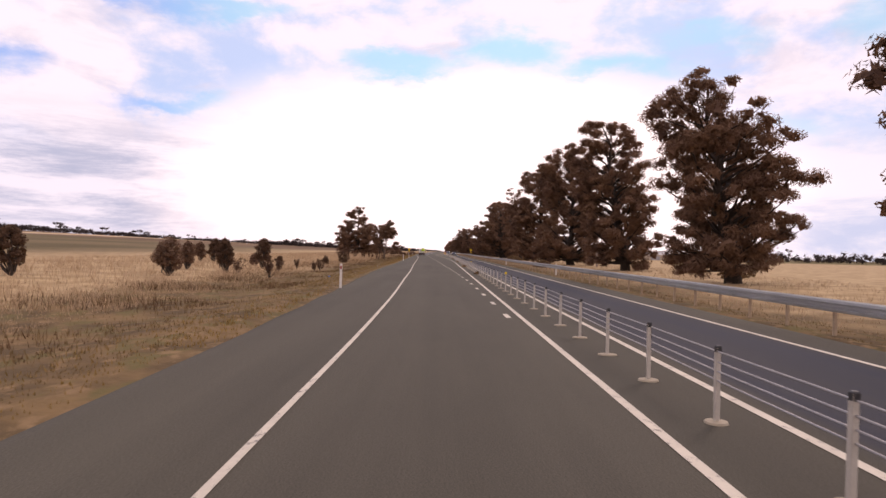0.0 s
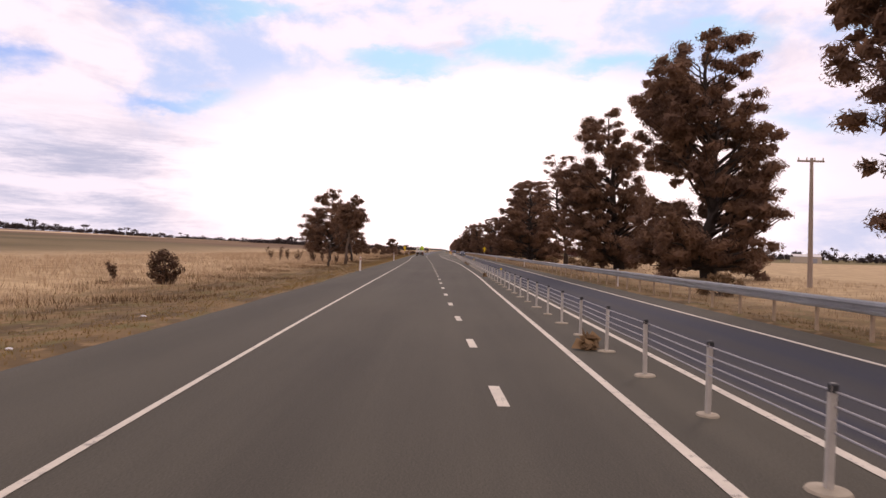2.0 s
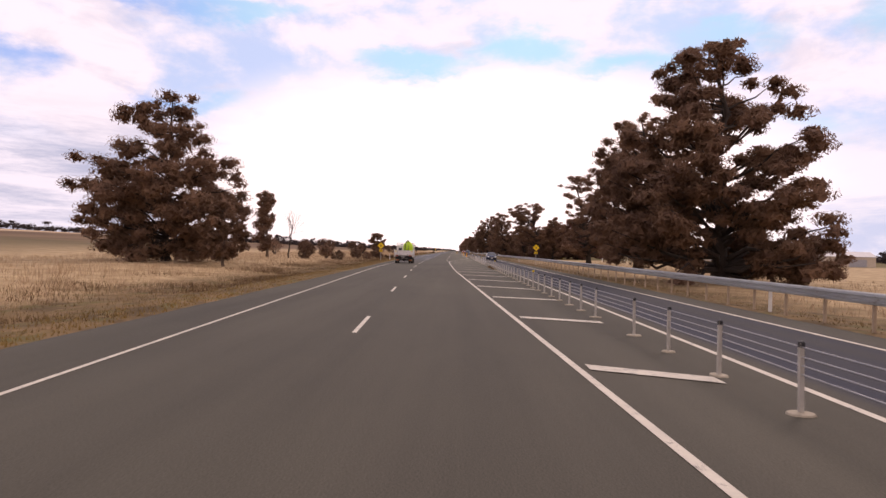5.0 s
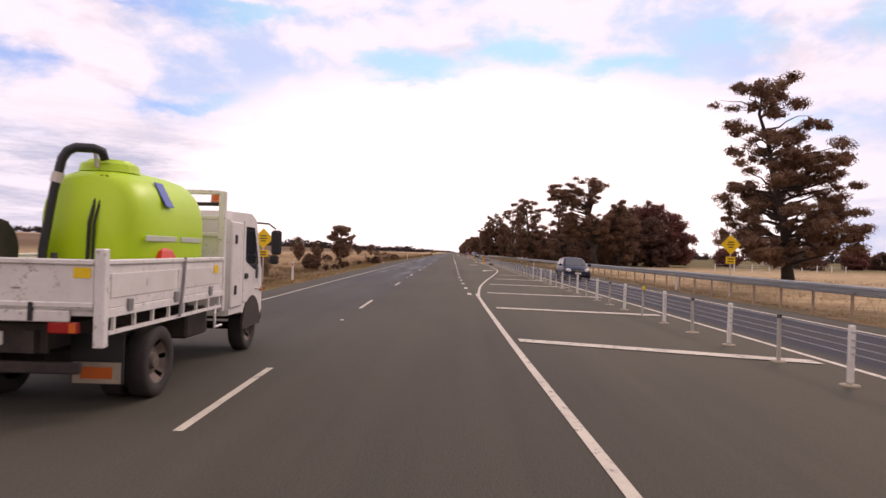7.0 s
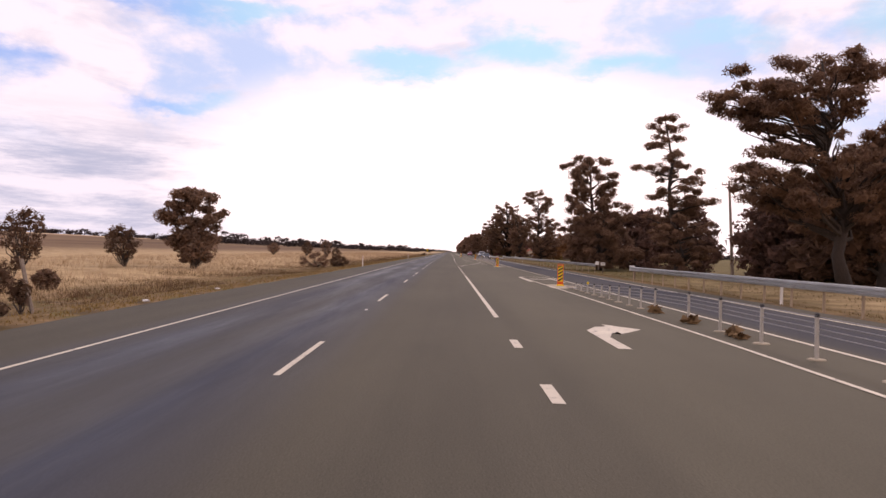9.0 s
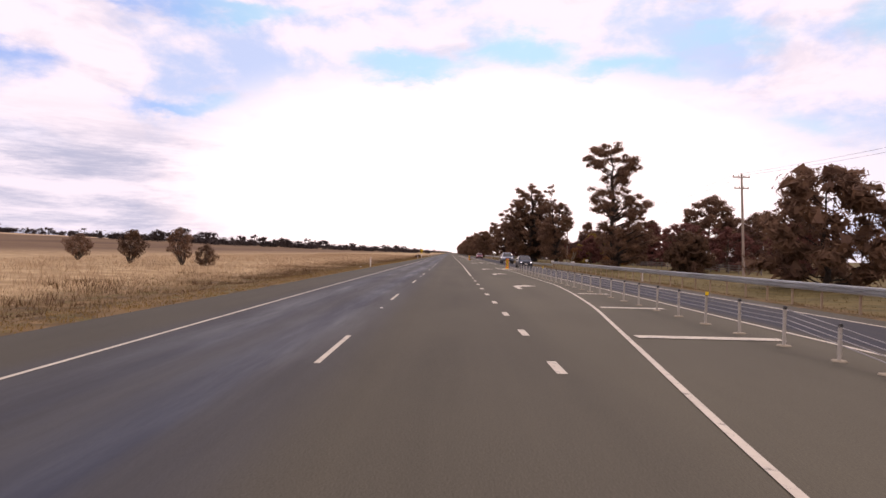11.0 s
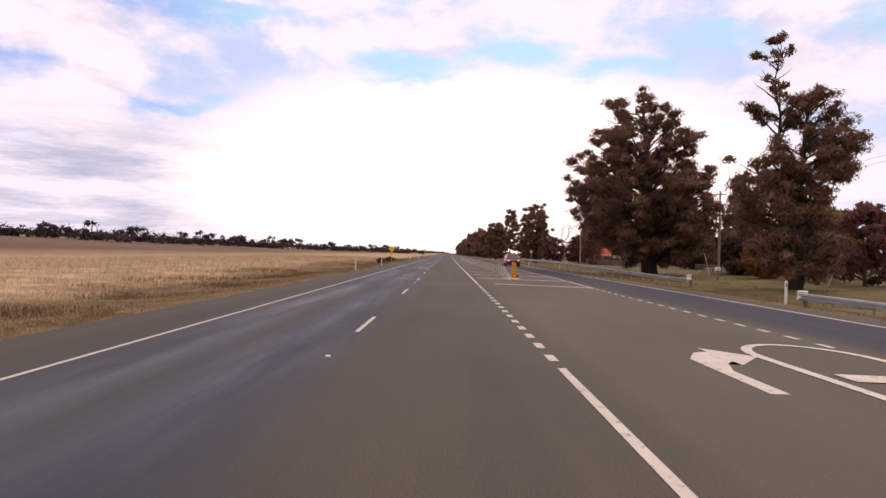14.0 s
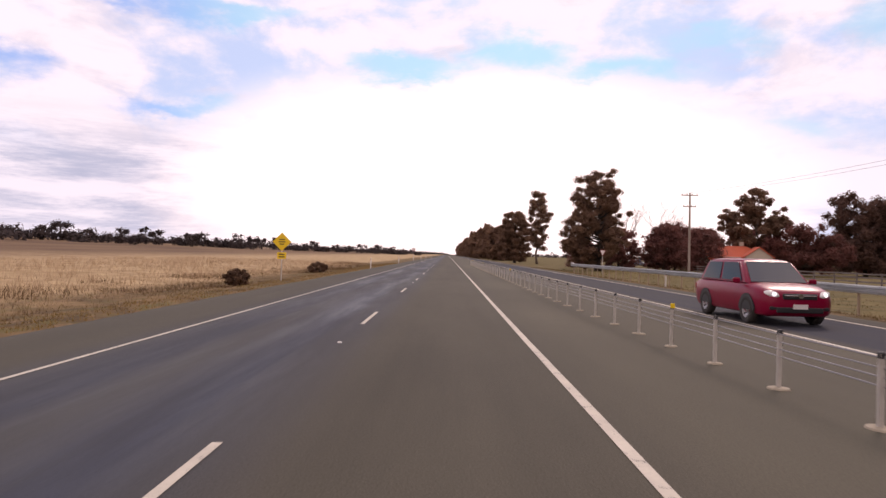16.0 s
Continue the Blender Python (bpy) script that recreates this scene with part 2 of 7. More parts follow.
def ground_material():
    """Dry farmland: bare verge, straw-coloured grass, browner and greener paddocks farther off."""
    mt = bpy.data.materials.new("dry_farmland")
    mt.use_nodes = True
    nt = mt.node_tree
    N, K = nt.nodes.new, nt.links.new
    bsdf = nt.nodes["Principled BSDF"]
    tc, sep = N("ShaderNodeTexCoord"), N("ShaderNodeSeparateXYZ")
    K(tc.outputs["Object"], sep.inputs[0])

    def noise_tex(s, stretch=(1, 1, 1), det=5, rg=0.6):
        mp = N("ShaderNodeMapping")
        mp.inputs["Scale"].default_value = stretch
        K(tc.outputs["Object"], mp.inputs[0])
        n = N("ShaderNodeTexNoise")
        n.inputs["Scale"].default_value, n.inputs["Detail"].default_value, n.inputs["Roughness"].default_value = s, det, rg
        K(mp.outputs[0], n.inputs["Vector"])
        return n.outputs[0]

    def math_(op, a, b):
        n = N("ShaderNodeMath")
        n.operation = op
        for sock, v in ((n.inputs[0], a), (n.inputs[1], b)):
            if isinstance(v, (int, float)):
                sock.default_value = v
            else:
                K(v, sock)
        return n.outputs[0]

    def mixc(fac, a, b):
        n = N("ShaderNodeMix")
        n.data_type = "RGBA"
        K(fac, n.inputs[0])
        for sock, v in ((n.inputs[6], a), (n.inputs[7], b)):
            if isinstance(v, tuple):
                sock.default_value = (*v, 1)
            else:
                K(v, sock)
        return n.outputs[2]

    def step(v, lo, hi):
        n = N("ShaderNodeMapRange")
        n.interpolation_type = "SMOOTHSTEP"
        K(v, n.inputs[0])
        n.inputs[1].default_value, n.inputs[2].default_value = lo, hi
        return n.outputs[0]

    x, y = sep.outputs[0], sep.outputs[1]
    wob = math_("MULTIPLY", math_("SUBTRACT", noise_tex(0.12), 0.5), 9.0)
    far_wob = math_("MULTIPLY", math_("SUBTRACT", noise_tex(0.006), 0.5), 160.0)
    xw = math_("ADD", x, wob)
    xf = math_("ADD", x, far_wob)
    clump, fine, swath = noise_tex(0.5), noise_tex(7.0), noise_tex(0.03, (1, 0.25, 1))
    straw = mixc(step(clump, 0.35, 0.68), (0.31, 0.215, 0.115), (0.49, 0.36, 0.205))
    verge = mixc(step(clump, 0.38, 0.62), (0.100, 0.068, 0.035), (0.195, 0.126, 0.060))
    verge = mixc(step(noise_tex(1.3, (1, 0.5, 1)), 0.50, 0.64), verge, (0.130, 0.104, 0.042))
    verge = mixc(step(noise_tex(2.6, (1, 0.6, 1)), 0.54, 0.66), verge, (0.230, 0.150, 0.078))
    tilled = mixc(step(swath, 0.35, 0.65), (0.125, 0.078, 0.048), (0.200, 0.128, 0.074))
    olive = mixc(step(swath, 0.35, 0.65), (0.115, 0.088, 0.044), (0.180, 0.132, 0.070))
    pale = (0.52, 0.38, 0.24)
    green = mixc(step(clump, 0.35, 0.65), (0.096, 0.077, 0.030), (0.165, 0.126, 0.050))
    # west of the road
    west = mixc(step(math_("ADD", xw, math_("MULTIPLY", step(y, 120.0, 260.0), 6.5)), -10.5, -14.5), verge, straw)
    paddock = mixc(step(y, 300.0, 380.0), olive, tilled)
    west = mixc(step(math_("ADD", xw, math_("MULTIPLY", math_("SUBTRACT", step(y, 180.0, 300.0), math_("MULTIPLY", step(y, 400.0, 500.0), 0.6)), 16.0)), -38.0, -76.0), west, paddock)
    strip = math_("MULTIPLY", step(xf, -225.0, -245.0), step(xf, -310.0, -285.0))
    west = mixc(strip, west, pale)
    # east of the road
    east = mixc(step(xw, 11.0, 17.0), verge, straw)
    east = mixc(math_("MULTIPLY", step(y, 300.0, 365.0), step(xw, 9.0, 13.0)), east, green)
    col = mixc(step(x, -1.0, 1.0), west, east)
    gr = N("ShaderNodeMix")
    gr.data_type, gr.blend_type = "RGBA", "MULTIPLY"
    gr.inputs[0].default_value = 1.0
    K(col, gr.inputs[6])
    K(mixc(fine, (0.75, 0.75, 0.75), (1.22, 1.22, 1.22)), gr.inputs[7])
    K(gr.outputs[2], bsdf.inputs["Base Color"])
    bsdf.inputs["Roughness"].default_value = 0.95
    bsdf.inputs["Specular IOR Level"].default_value = 0.1
    bp = N("ShaderNodeBump")
    bp.inputs["Strength"].default_value, bp.inputs["Distance"].default_value = 0.4, 0.06
    K(fine, bp.inputs["Height"])
    K(bp.outputs[0], bsdf.inputs["Normal"])
    return mt


def paint_material(name="road_paint", grain=5.0, lo=0.56, hi=0.62):
    """White road paint, worn through to the asphalt in flakes."""
    mt = material(name, (0.60, 0.545, 0.44), (0.45, 0.405, 0.33), rough=0.7, scale=1.2, fine=22, bump=0.15)
    nt = mt.node_tree
    N, K = nt.nodes.new, nt.links.new
    bsdf = nt.nodes["Principled BSDF"]
    tc, n, r = N("ShaderNodeTexCoord"), N("ShaderNodeTexNoise"), N("ShaderNodeMapRange")
    n.inputs["Scale"].default_value, n.inputs["Detail"].default_value, n.inputs["Roughness"].default_value = grain, 9, 0.8
    K(tc.outputs["Object"], n.inputs["Vector"])
    K(n.outputs[0], r.inputs[0])
    r.inputs[1].default_value, r.inputs[2].default_value = lo, hi
    old = bsdf.inputs["Base Color"].links[0].from_socket
    mx = N("ShaderNodeMix")
    mx.data_type = "RGBA"
    K(r.outputs[0], mx.inputs[0])
    K(old, mx.inputs[6])
    mx.inputs[7].default_value = (0.15, 0.135, 0.12, 1)
    K(mx.outputs[2], bsdf.inputs["Base Color"])
    return mt


M = dict(
    asphalt=road_material(), farmland=ground_material(), paint=paint_material(), worn_paint=paint_material("worn_bar_paint", 4.0, 0.53, 0.60),
    steel=material("galvanised_steel", (0.60, 0.56, 0.50), (0.43, 0.40, 0.35), rough=0.5, metal=0.3, scale=2.0, fine=30, dirt=(0.24, 0.19, 0.14), dirt_amount=0.2),
    rail=material("weathered_rail", (0.54, 0.56, 0.57), (0.40, 0.41, 0.42), rough=0.45, metal=0.3, scale=0.6, fine=25, dirt=(0.24, 0.20, 0.16), dirt_amount=0.15),
    rope=material("wire_rope", (0.34, 0.32, 0.31), rough=0.45, metal=0.7, fine=90),
    rail_post=material("dull_brown_post", (0.42, 0.32, 0.22), (0.29, 0.21, 0.145), rough=0.85, scale=4, fine=30, bump=0.2),
    black=material("black_plastic", (0.018, 0.018, 0.020), rough=0.5, fine=60),
    rubber=material("tyre_rubber", (0.022, 0.020, 0.019), (0.045, 0.038, 0.032), rough=0.85, fine=60, bump=0.2),
    chassis=material("dark_chassis", (0.022, 0.020, 0.020), (0.06, 0.045, 0.034), rough=0.8, scale=5, fine=40),
    concrete=material("pale_concrete", (0.42, 0.36, 0.27), (0.28, 0.24, 0.175), rough=0.9, scale=4, fine=40, bump=0.3),
    white=material("white_paint", (0.76, 0.74, 0.71), (0.66, 0.63, 0.58), rough=0.45, scale=2.5, fine=30, coat=0.15, dirt=(0.30, 0.24, 0.17), dirt_amount=0.15),
    tray_white=material("chipped_white_paint", (0.78, 0.76, 0.73), (0.68, 0.65, 0.61), rough=0.5, scale=5, fine=45, dirt=(0.22, 0.14, 0.09), dirt_amount=0.22),
    grey_panel=material("grey_alloy_panel", (0.33, 0.33, 0.34), (0.24, 0.23, 0.23), rough=0.45, metal=0.4, scale=4, fine=30),
    sleeve=material("white_sleeve", (0.78, 0.76, 0.72), (0.62, 0.58, 0.52), rough=0.5, scale=5, fine=40),
    tank=material("lime_polyethylene", (0.48, 0.74, 0.015), (0.40, 0.64, 0.012), rough=0.42, scale=1.5, fine=50, spread=0.8),
    band=material("silver_band", (0.55, 0.60, 0.50), rough=0.4, fine=40),
    yellow=material("sign_yellow", (0.92, 0.62, 0.01), (0.85, 0.55, 0.01), rough=0.5, scale=3, fine=50),
    orange=material("board_orange", (0.85, 0.13, 0.015), (0.70, 0.10, 0.012), rough=0.5, scale=3, fine=50),
    red=material("red_lens", (0.40, 0.012, 0.012), rough=0.25, fine=60, coat=0.5),
    amber=material("amber_lens", (0.70, 0.14, 0.02), rough=0.25, fine=60, coat=0.5),
    redroof=material("red_roof", (0.62, 0.13, 0.06), (0.52, 0.105, 0.05), rough=0.7, scale=2, fine=30),
    shedred=material("red_steel_wall", (0.34, 0.018, 0.022), (0.25, 0.015, 0.02), rough=0.55, scale=2, fine=30),
    cream=material("cream_wall", (0.52, 0.44, 0.35), (0.43, 0.36, 0.28), rough=0.85, scale=2, fine=25),
    greyroof=material("grey_roof", (0.34, 0.34, 0.36), (0.26, 0.26, 0.27), rough=0.6, scale=2, fine=30),
    wood=material("weathered_timber", (0.22, 0.17, 0.13), (0.12, 0.09, 0.07), rough=0.9, scale=3, fine=30, stretch=(4, 4, 0.6), bump=0.3),
    fence=material("grey_fence_timber", (0.20, 0.17, 0.15), (0.11, 0.09, 0.08), rough=0.9, scale=3, fine=30, bump=0.3),
    bark=material("dark_bark", (0.055, 0.040, 0.031), (0.028, 0.020, 0.016), rough=0.95, scale=5, fine=30, stretch=(3, 3, 0.7), bump=0.6),
    gum_bark=material("gum_bark", (0.17, 0.12, 0.085), (0.07, 0.05, 0.04), rough=0.9, scale=4, fine=25, stretch=(3, 3, 0.6), bump=0.4),
    dead_bark=material("dead_wood", (0.080, 0.060, 0.050), (0.04, 0.03, 0.026), rough=0.9, scale=4, fine=25, bump=0.4),
    pine=leaf_material("pine_needles", (0.270, 0.158, 0.094), (0.105, 0.064, 0.052), rough=0.8, scale=0.35, fine=3, spread=0.7, island=0.3, spec=0.15),
    gum=leaf_material("gum_leaves", (0.26, 0.150, 0.092), (0.115, 0.072, 0.052), rough=0.7, scale=0.5, fine=4, spread=0.7, island=0.5, spec=0.2),
    shrub=leaf_material("shrub_leaves", (0.160, 0.092, 0.054), (0.072, 0.044, 0.032), rough=0.8, scale=0.8, fine=5, spread=0.7, island=0.5, spec=0.15),
    cypress=leaf_material("cypress_leaves", (0.180, 0.102, 0.074), (0.078, 0.049, 0.043), rough=0.85, scale=0.8, fine=5, spread=0.7, island=0.5, spec=0.1),
    rust=leaf_material("autumn_leaves", (0.340, 0.160, 0.060), (0.155, 0.080, 0.042), rough=0.8, scale=0.5, fine=4, spread=0.7, island=0.6, spec=0.15),
    gold=leaf_material("golden_leaves", (0.30, 0.20, 0.035), (0.15, 0.10, 0.025), rough=0.8, scale=0.5, fine=4, spread=0.7, island=0.6, spec=0.15),
    redleaf=leaf_material("red_brown_leaves", (0.235, 0.098, 0.080), (0.105, 0.050, 0.044), rough=0.8, scale=0.5, fine=4, spread=0.7, island=0.6, spec=0.15),
    far_wood=material("far_woodland", (0.078, 0.062, 0.058), (0.042, 0.036, 0.038), rough=0.95, scale=0.05, fine=0.6, spread=0.7, island=0.7, spec=0.05),
    straw=material("dry_grass", (0.60, 0.45, 0.30), (0.27, 0.180, 0.105), rough=0.9, scale=0.16, fine=1.2, spread=0.8, island=0.25, spec=0.1),
    pole_timber=material("weathered_pole_timber", (0.36, 0.29, 0.24), (0.23, 0.18, 0.145), rough=0.85, scale=3, fine=30, bump=0.3, stretch=(1, 1, 0.08)),
    dead_weed=material("dead_brown_weed", (0.185, 0.112, 0.060), (0.085, 0.052, 0.032), rough=0.9, scale=0.4, fine=2.5, spread=0.8, island=0.4, spec=0.1),
    rim_grass=material("olive_rim_grass", (0.34, 0.225, 0.075), (0.20, 0.125, 0.045), rough=0.9, scale=0.3, fine=2.5, spread=0.9, island=0.5, spec=0.1),
    verge_grass=material("brown_verge_grass", (0.27, 0.180, 0.085), (0.135, 0.095, 0.045), rough=0.9, scale=0.5, fine=2.5, spread=0.8, island=0.3, spec=0.1),
    weeds=material("dry_weeds", (0.26, 0.165, 0.085), (0.13, 0.082, 0.045), rough=0.9, scale=0.6, fine=4, spread=0.8, island=1.0, spec=0.1),
    olive_grass=material("short_olive_grass", (0.21, 0.155, 0.064), (0.11, 0.085, 0.034), rough=0.9, scale=0.25, fine=2.5, spread=0.9, island=0.7, spec=0.1),
    screen=glass_material("windscreen_glass", (0.03, 0.035, 0.04), 0.9),
    glass=glass_material("dark_glass", (0.02, 0.024, 0.028)),
    lamp=glow_material("lit_headlamp", (0.90, 0.92, 1.0), 1.6),
    clear=glass_material("clear_lens", (0.72, 0.73, 0.70)),
    chrome=material("chrome", (0.62, 0.62, 0.63), (0.5, 0.5, 0.5), rough=0.18, metal=1.0, fine=30),
    truck_rim=material("dusty_steel_rim", (0.20, 0.155, 0.125), (0.10, 0.075, 0.060), rough=0.7, metal=0.2, scale=6, fine=40),
    alloy=material("wheel_alloy", (0.42, 0.42, 0.43), (0.28, 0.27, 0.26), rough=0.4, metal=0.6, scale=6, fine=40),
    car_navy=material("navy_car_paint", (0.016, 0.024, 0.056), rough=0.35, fine=60, coat=0.05, spec=0.15),
    car_black=material("black_car_paint", (0.010, 0.014, 0.030), rough=0.35, fine=60, coat=0.05, spec=0.15),
    car_silver=material("silver_car_paint", (0.20, 0.235, 0.30), (0.165, 0.20, 0.26), rough=0.3, metal=0.5, fine=60, coat=1.0),
    car_red=material("red_car_paint", (0.235, 0.004, 0.030), (0.19, 0.003, 0.024), rough=0.3, metal=0.0, fine=60, coat=0.1, spec=0.2),
    blue=material("blue_sticker", (0.03, 0.08, 0.42), rough=0.4, fine=60),
    litter=material("pale_litter", (0.75, 0.75, 0.75), rough=0.6, fine=60),
    blue_litter=material("blue_litter", (0.10, 0.25, 0.62), rough=0.5, fine=60),
    fuel=material("red_plastic", (0.75, 0.045, 0.02), rough=0.4, fine=60),
)


# ---- mesh helpers ----
def part(name, bm, mat, parent=None, label="", smooth=False):
    me = bpy.data.meshes.new(name)
    bmesh.ops.recalc_face_normals(bm, faces=bm.faces)
    bm.to_mesh(me)
    bm.free()
    if smooth:
        me.shade_smooth()
    me.materials.append(mat)
    ob = new(name, me)
    if parent:
        ob.parent = parent
    if label:
        ob["label"] = label
    return ob


def arrays_part(name, verts, faces, mat, parent=None):
    """A mesh from numpy corners; faces all have the same number of corners."""
    me = bpy.data.meshes.new(name)
    verts, faces = np.asarray(verts, np.float32), np.asarray(faces, np.int32)
    n, k = faces.shape
    me.vertices.add(len(verts))
    me.vertices.foreach_set("co", verts.ravel())
    me.loops.add(n * k)
    me.loops.foreach_set("vertex_index", faces.ravel())
    me.polygons.add(n)
    me.polygons.foreach_set("loop_start", np.arange(0, n * k, k, dtype=np.int32))
    me.update(calc_edges=True)
    me.materials.append(mat)
    ob = new(name, me)
    if parent:
        ob.parent = parent
    return ob


def empty(name, at, label, category, group="", kind="", turn=0.0):
    ob = new(name)
    ob.matrix_world = pose(*at, 0, 0, turn)
    return tagged(ob, label, category, group, kind)


def shared(name, me, parent, at=(0, 0, 0), turn=0.0):
    ob = new(name, me)
    ob.parent = parent
    ob.matrix_basis = pose(*at, 0, 0, turn)
    return ob


def add_box(bm, c, s, bevel=0.0, turn=None):
    """A box of size s round c, its edges bevelled."""
    r = bmesh.ops.create_cube(bm, size=1.0)
    vs = r["verts"]
    m = Matrix.Translation(c) @ (turn or Matrix.Identity(4)) @ Matrix.Diagonal((*s, 1))
    bmesh.ops.transform(bm, matrix=m, verts=vs)
    if bevel:
        es = list({e for v in vs for e in v.link_edges})
        bmesh.ops.bevel(bm, geom=es, offset=bevel, segments=1, affect="EDGES")
    return bm


def box(c, s, bevel=0.0, turn=None):
    return add_box(bmesh.new(), c, s, bevel, turn)


def add_tube(bm, pts, radii, n=6, caps=True):
    """A tapered tube along pts."""
    pts = [Vector(p) for p in pts]
    if not hasattr(radii, "__len__"):
        radii = [radii] * len(pts)
    rings = []
    side = None
    for i, p in enumerate(pts):
        d = (pts[min(i + 1, len(pts) - 1)] - pts[max(i - 1, 0)]).normalized()
        if side is None:
            side = d.orthogonal().normalized()
        side = (side - d * side.dot(d)).normalized()
        up = d.cross(side)
        rings.append([bm.verts.new(p + (side * math.cos(2 * math.pi * k / n) + up * math.sin(2 * math.pi * k / n)) * radii[i]) for k in range(n)])
    for a, b in zip(rings, rings[1:]):
        for k in range(n):
            bm.faces.new((a[k], a[(k + 1) % n], b[(k + 1) % n], b[k]))
    if caps:
        bm.faces.new(rings[0][::-1])
        bm.faces.new(rings[-1])
    return bm


def tube(pts, radii, n=6):
    return add_tube(bmesh.new(), pts, radii, n)


def add_loft(bm, rings, caps=True):
    rs = [[bm.verts.new(p) for p in r] for r in rings]
    n = len(rs[0])
    for a, b in zip(rs, rs[1:]):
        for k in range(n):
            bm.faces.new((a[k], a[(k + 1) % n], b[(k + 1) % n], b[k]))
    if caps:
        bm.faces.new(rs[0][::-1])
        bm.faces.new(rs[-1])
    return bm


def loft(rings, caps=True):
    return add_loft(bmesh.new(), rings, caps)


def add_prism(bm, outline, axis, lo, hi):
    """A flat outline (two coordinates a point) pushed through from lo to hi along axis 0, 1 or 2."""
    def at(p, d):
        q = list(p)
        q.insert(axis, d)
        return q
    a = [bm.verts.new(at(p, lo)) for p in outline]
    b = [bm.verts.new(at(p, hi)) for p in outline]
    n = len(outline)
    for k in range(n):
        bm.faces.new((a[k], a[(k + 1) % n], b[(k + 1) % n], b[k]))
    bm.faces.new(a[::-1])
    bm.faces.new(b)
    return bm


def prism(outline, axis, lo, hi):
    return add_prism(bmesh.new(), outline, axis, lo, hi)


def wheel_ring(r, w, n=24):
    """Lathe of a tyre round x: profile points (x, radius)."""
    prof = [(-w * 0.42, r * 0.62), (-w * 0.5, r * 0.72), (-w * 0.5, r * 0.92), (-w * 0.40, r), (w * 0.40, r), (w * 0.5, r * 0.92), (w * 0.5, r * 0.72), (w * 0.42, r * 0.62)]
    bm = bmesh.new()
    rings = [[bm.verts.new((x, math.cos(2 * math.pi * k / n) * q, math.sin(2 * math.pi * k / n) * q)) for x, q in prof] for k in range(n)]
    for a, b in zip(rings, rings[1:] + rings[:1]):
        for k in range(len(prof) - 1):
            bm.faces.new((a[k], a[k + 1], b[k + 1], b[k]))
    return bm


def rim_disc(r, w, side, spokes=6, dish=0.25):
    """A wheel rim: dished disc with windows and a hub, facing side * x."""
    bm = bmesh.new()
    n = 24
    prof = [(w * 0.45, r), (w * 0.30, r * 0.93), (w * (0.30 - dish), r * 0.60), (w * (0.36 - dish), r * 0.36), (w * 0.30, r * 0.30), (w * 0.34, 0.001)]
    rings = [[bm.verts.new((side * x, math.cos(2 * math.pi * k / n) * q, math.sin(2 * math.pi * k / n) * q)) for x, q in prof] for k in range(n)]
    for i, (a, b) in enumerate(zip(rings, rings[1:] + rings[:1])):
        for k in range(len(prof) - 1):
            if k == 1 and i % (n // spokes) == 0:
                continue
            bm.faces.new((a[k], a[k + 1], b[k + 1], b[k]))
    return bm


def add_wheel(parent, at, r, w, side, rim_mat, spokes=6):
    tyre = part("wheel", wheel_ring(r, w), M["rubber"], parent, smooth=True)
    tyre.matrix_basis = pose(*at)
    part("rim", rim_disc(r * 0.66, w, side, spokes), rim_mat, tyre, "round metal rim")
    part("brake_disc", tube([(-0.03 * side, 0, 0), (0.01 * side, 0, 0)], r * 0.5, 16), M["chassis"], tyre)
    return tyre


# ---- the lines of the road: x by y ----
def curve_of(*pts):
    ys, xs = [p[0] for p in pts], [p[1] for p in pts]
    return lambda y: float(np.interp(y, ys, xs))


def eased(fn, reach=9.0):
    """The same line with its corners rounded over a few metres."""
    return lambda y: (fn(y - reach) + 2 * fn(y - reach / 2) + 2 * fn(y) + 2 * fn(y + reach / 2) + fn(y + reach)) / 8


LEFT = eased(curve_of((-60, -1.48), (12, -1.5), (24, -1.68), (33, -1.95), (48, -2.3), (60, -2.65), (69, -3.0), (78, -3.25), (93, -3.65),
                      (110, -4.10), (128, -4.62), (148, -5.2), (203, -7.65), (228, -8.3), (250, -8.65), (280, -8.92), (300, -9.1), (385, -9.5), (425, -9.4), (450, -9.4), (540, -9.52), (3000, -9.55)), 5)
LANE = eased(curve_of((10, 1.75), (30, 1.6), (38, 1.45), (52, 1.05), (66, 0.6), (80, 0.05), (97, -0.45), (112, -0.97), (128, -1.5), (135, -1.75),
                      (202, -4.4), (212, -4.72), (226, -5.1), (236, -5.22), (262, -5.5), (300, -5.7), (380, -6.15), (420, -6.1), (470, -6.08), (494, -5.98), (530, -6.2), (3000, -6.25)), 5)
EDGE = eased(curve_of((-60, 2.03), (85, 2.03), (95, 2.08), (105, 2.02), (120, 1.85), (132, 1.68), (150, 1.15), (203, -1.0), (229, -1.62), (240, -1.75), (248, -1.8)), 4)
BAY1 = eased(curve_of((236, -1.78), (242, -1.75), (248, -1.45), (252, -1.1), (258, -0.5), (262, -0.05), (273, 1.1), (280, 1.5), (300, 1.72), (316, 1.5), (331, 1.15)), 2)
BAY2 = eased(curve_of((358, -2.4), (364, -1.7), (378.6, 0.3), (386, 1.0), (393, 1.45), (420, 1.48), (432, 0.8)), 2)
INNER = eased(curve_of((236, -1.95), (246, -2.1), (258, -2.3), (300, -2.35), (385, -2.78), (410, -2.75), (440, -2.62), (480, -2.65), (520, -2.74), (545, -2.82), (3000, -2.85)), 4)
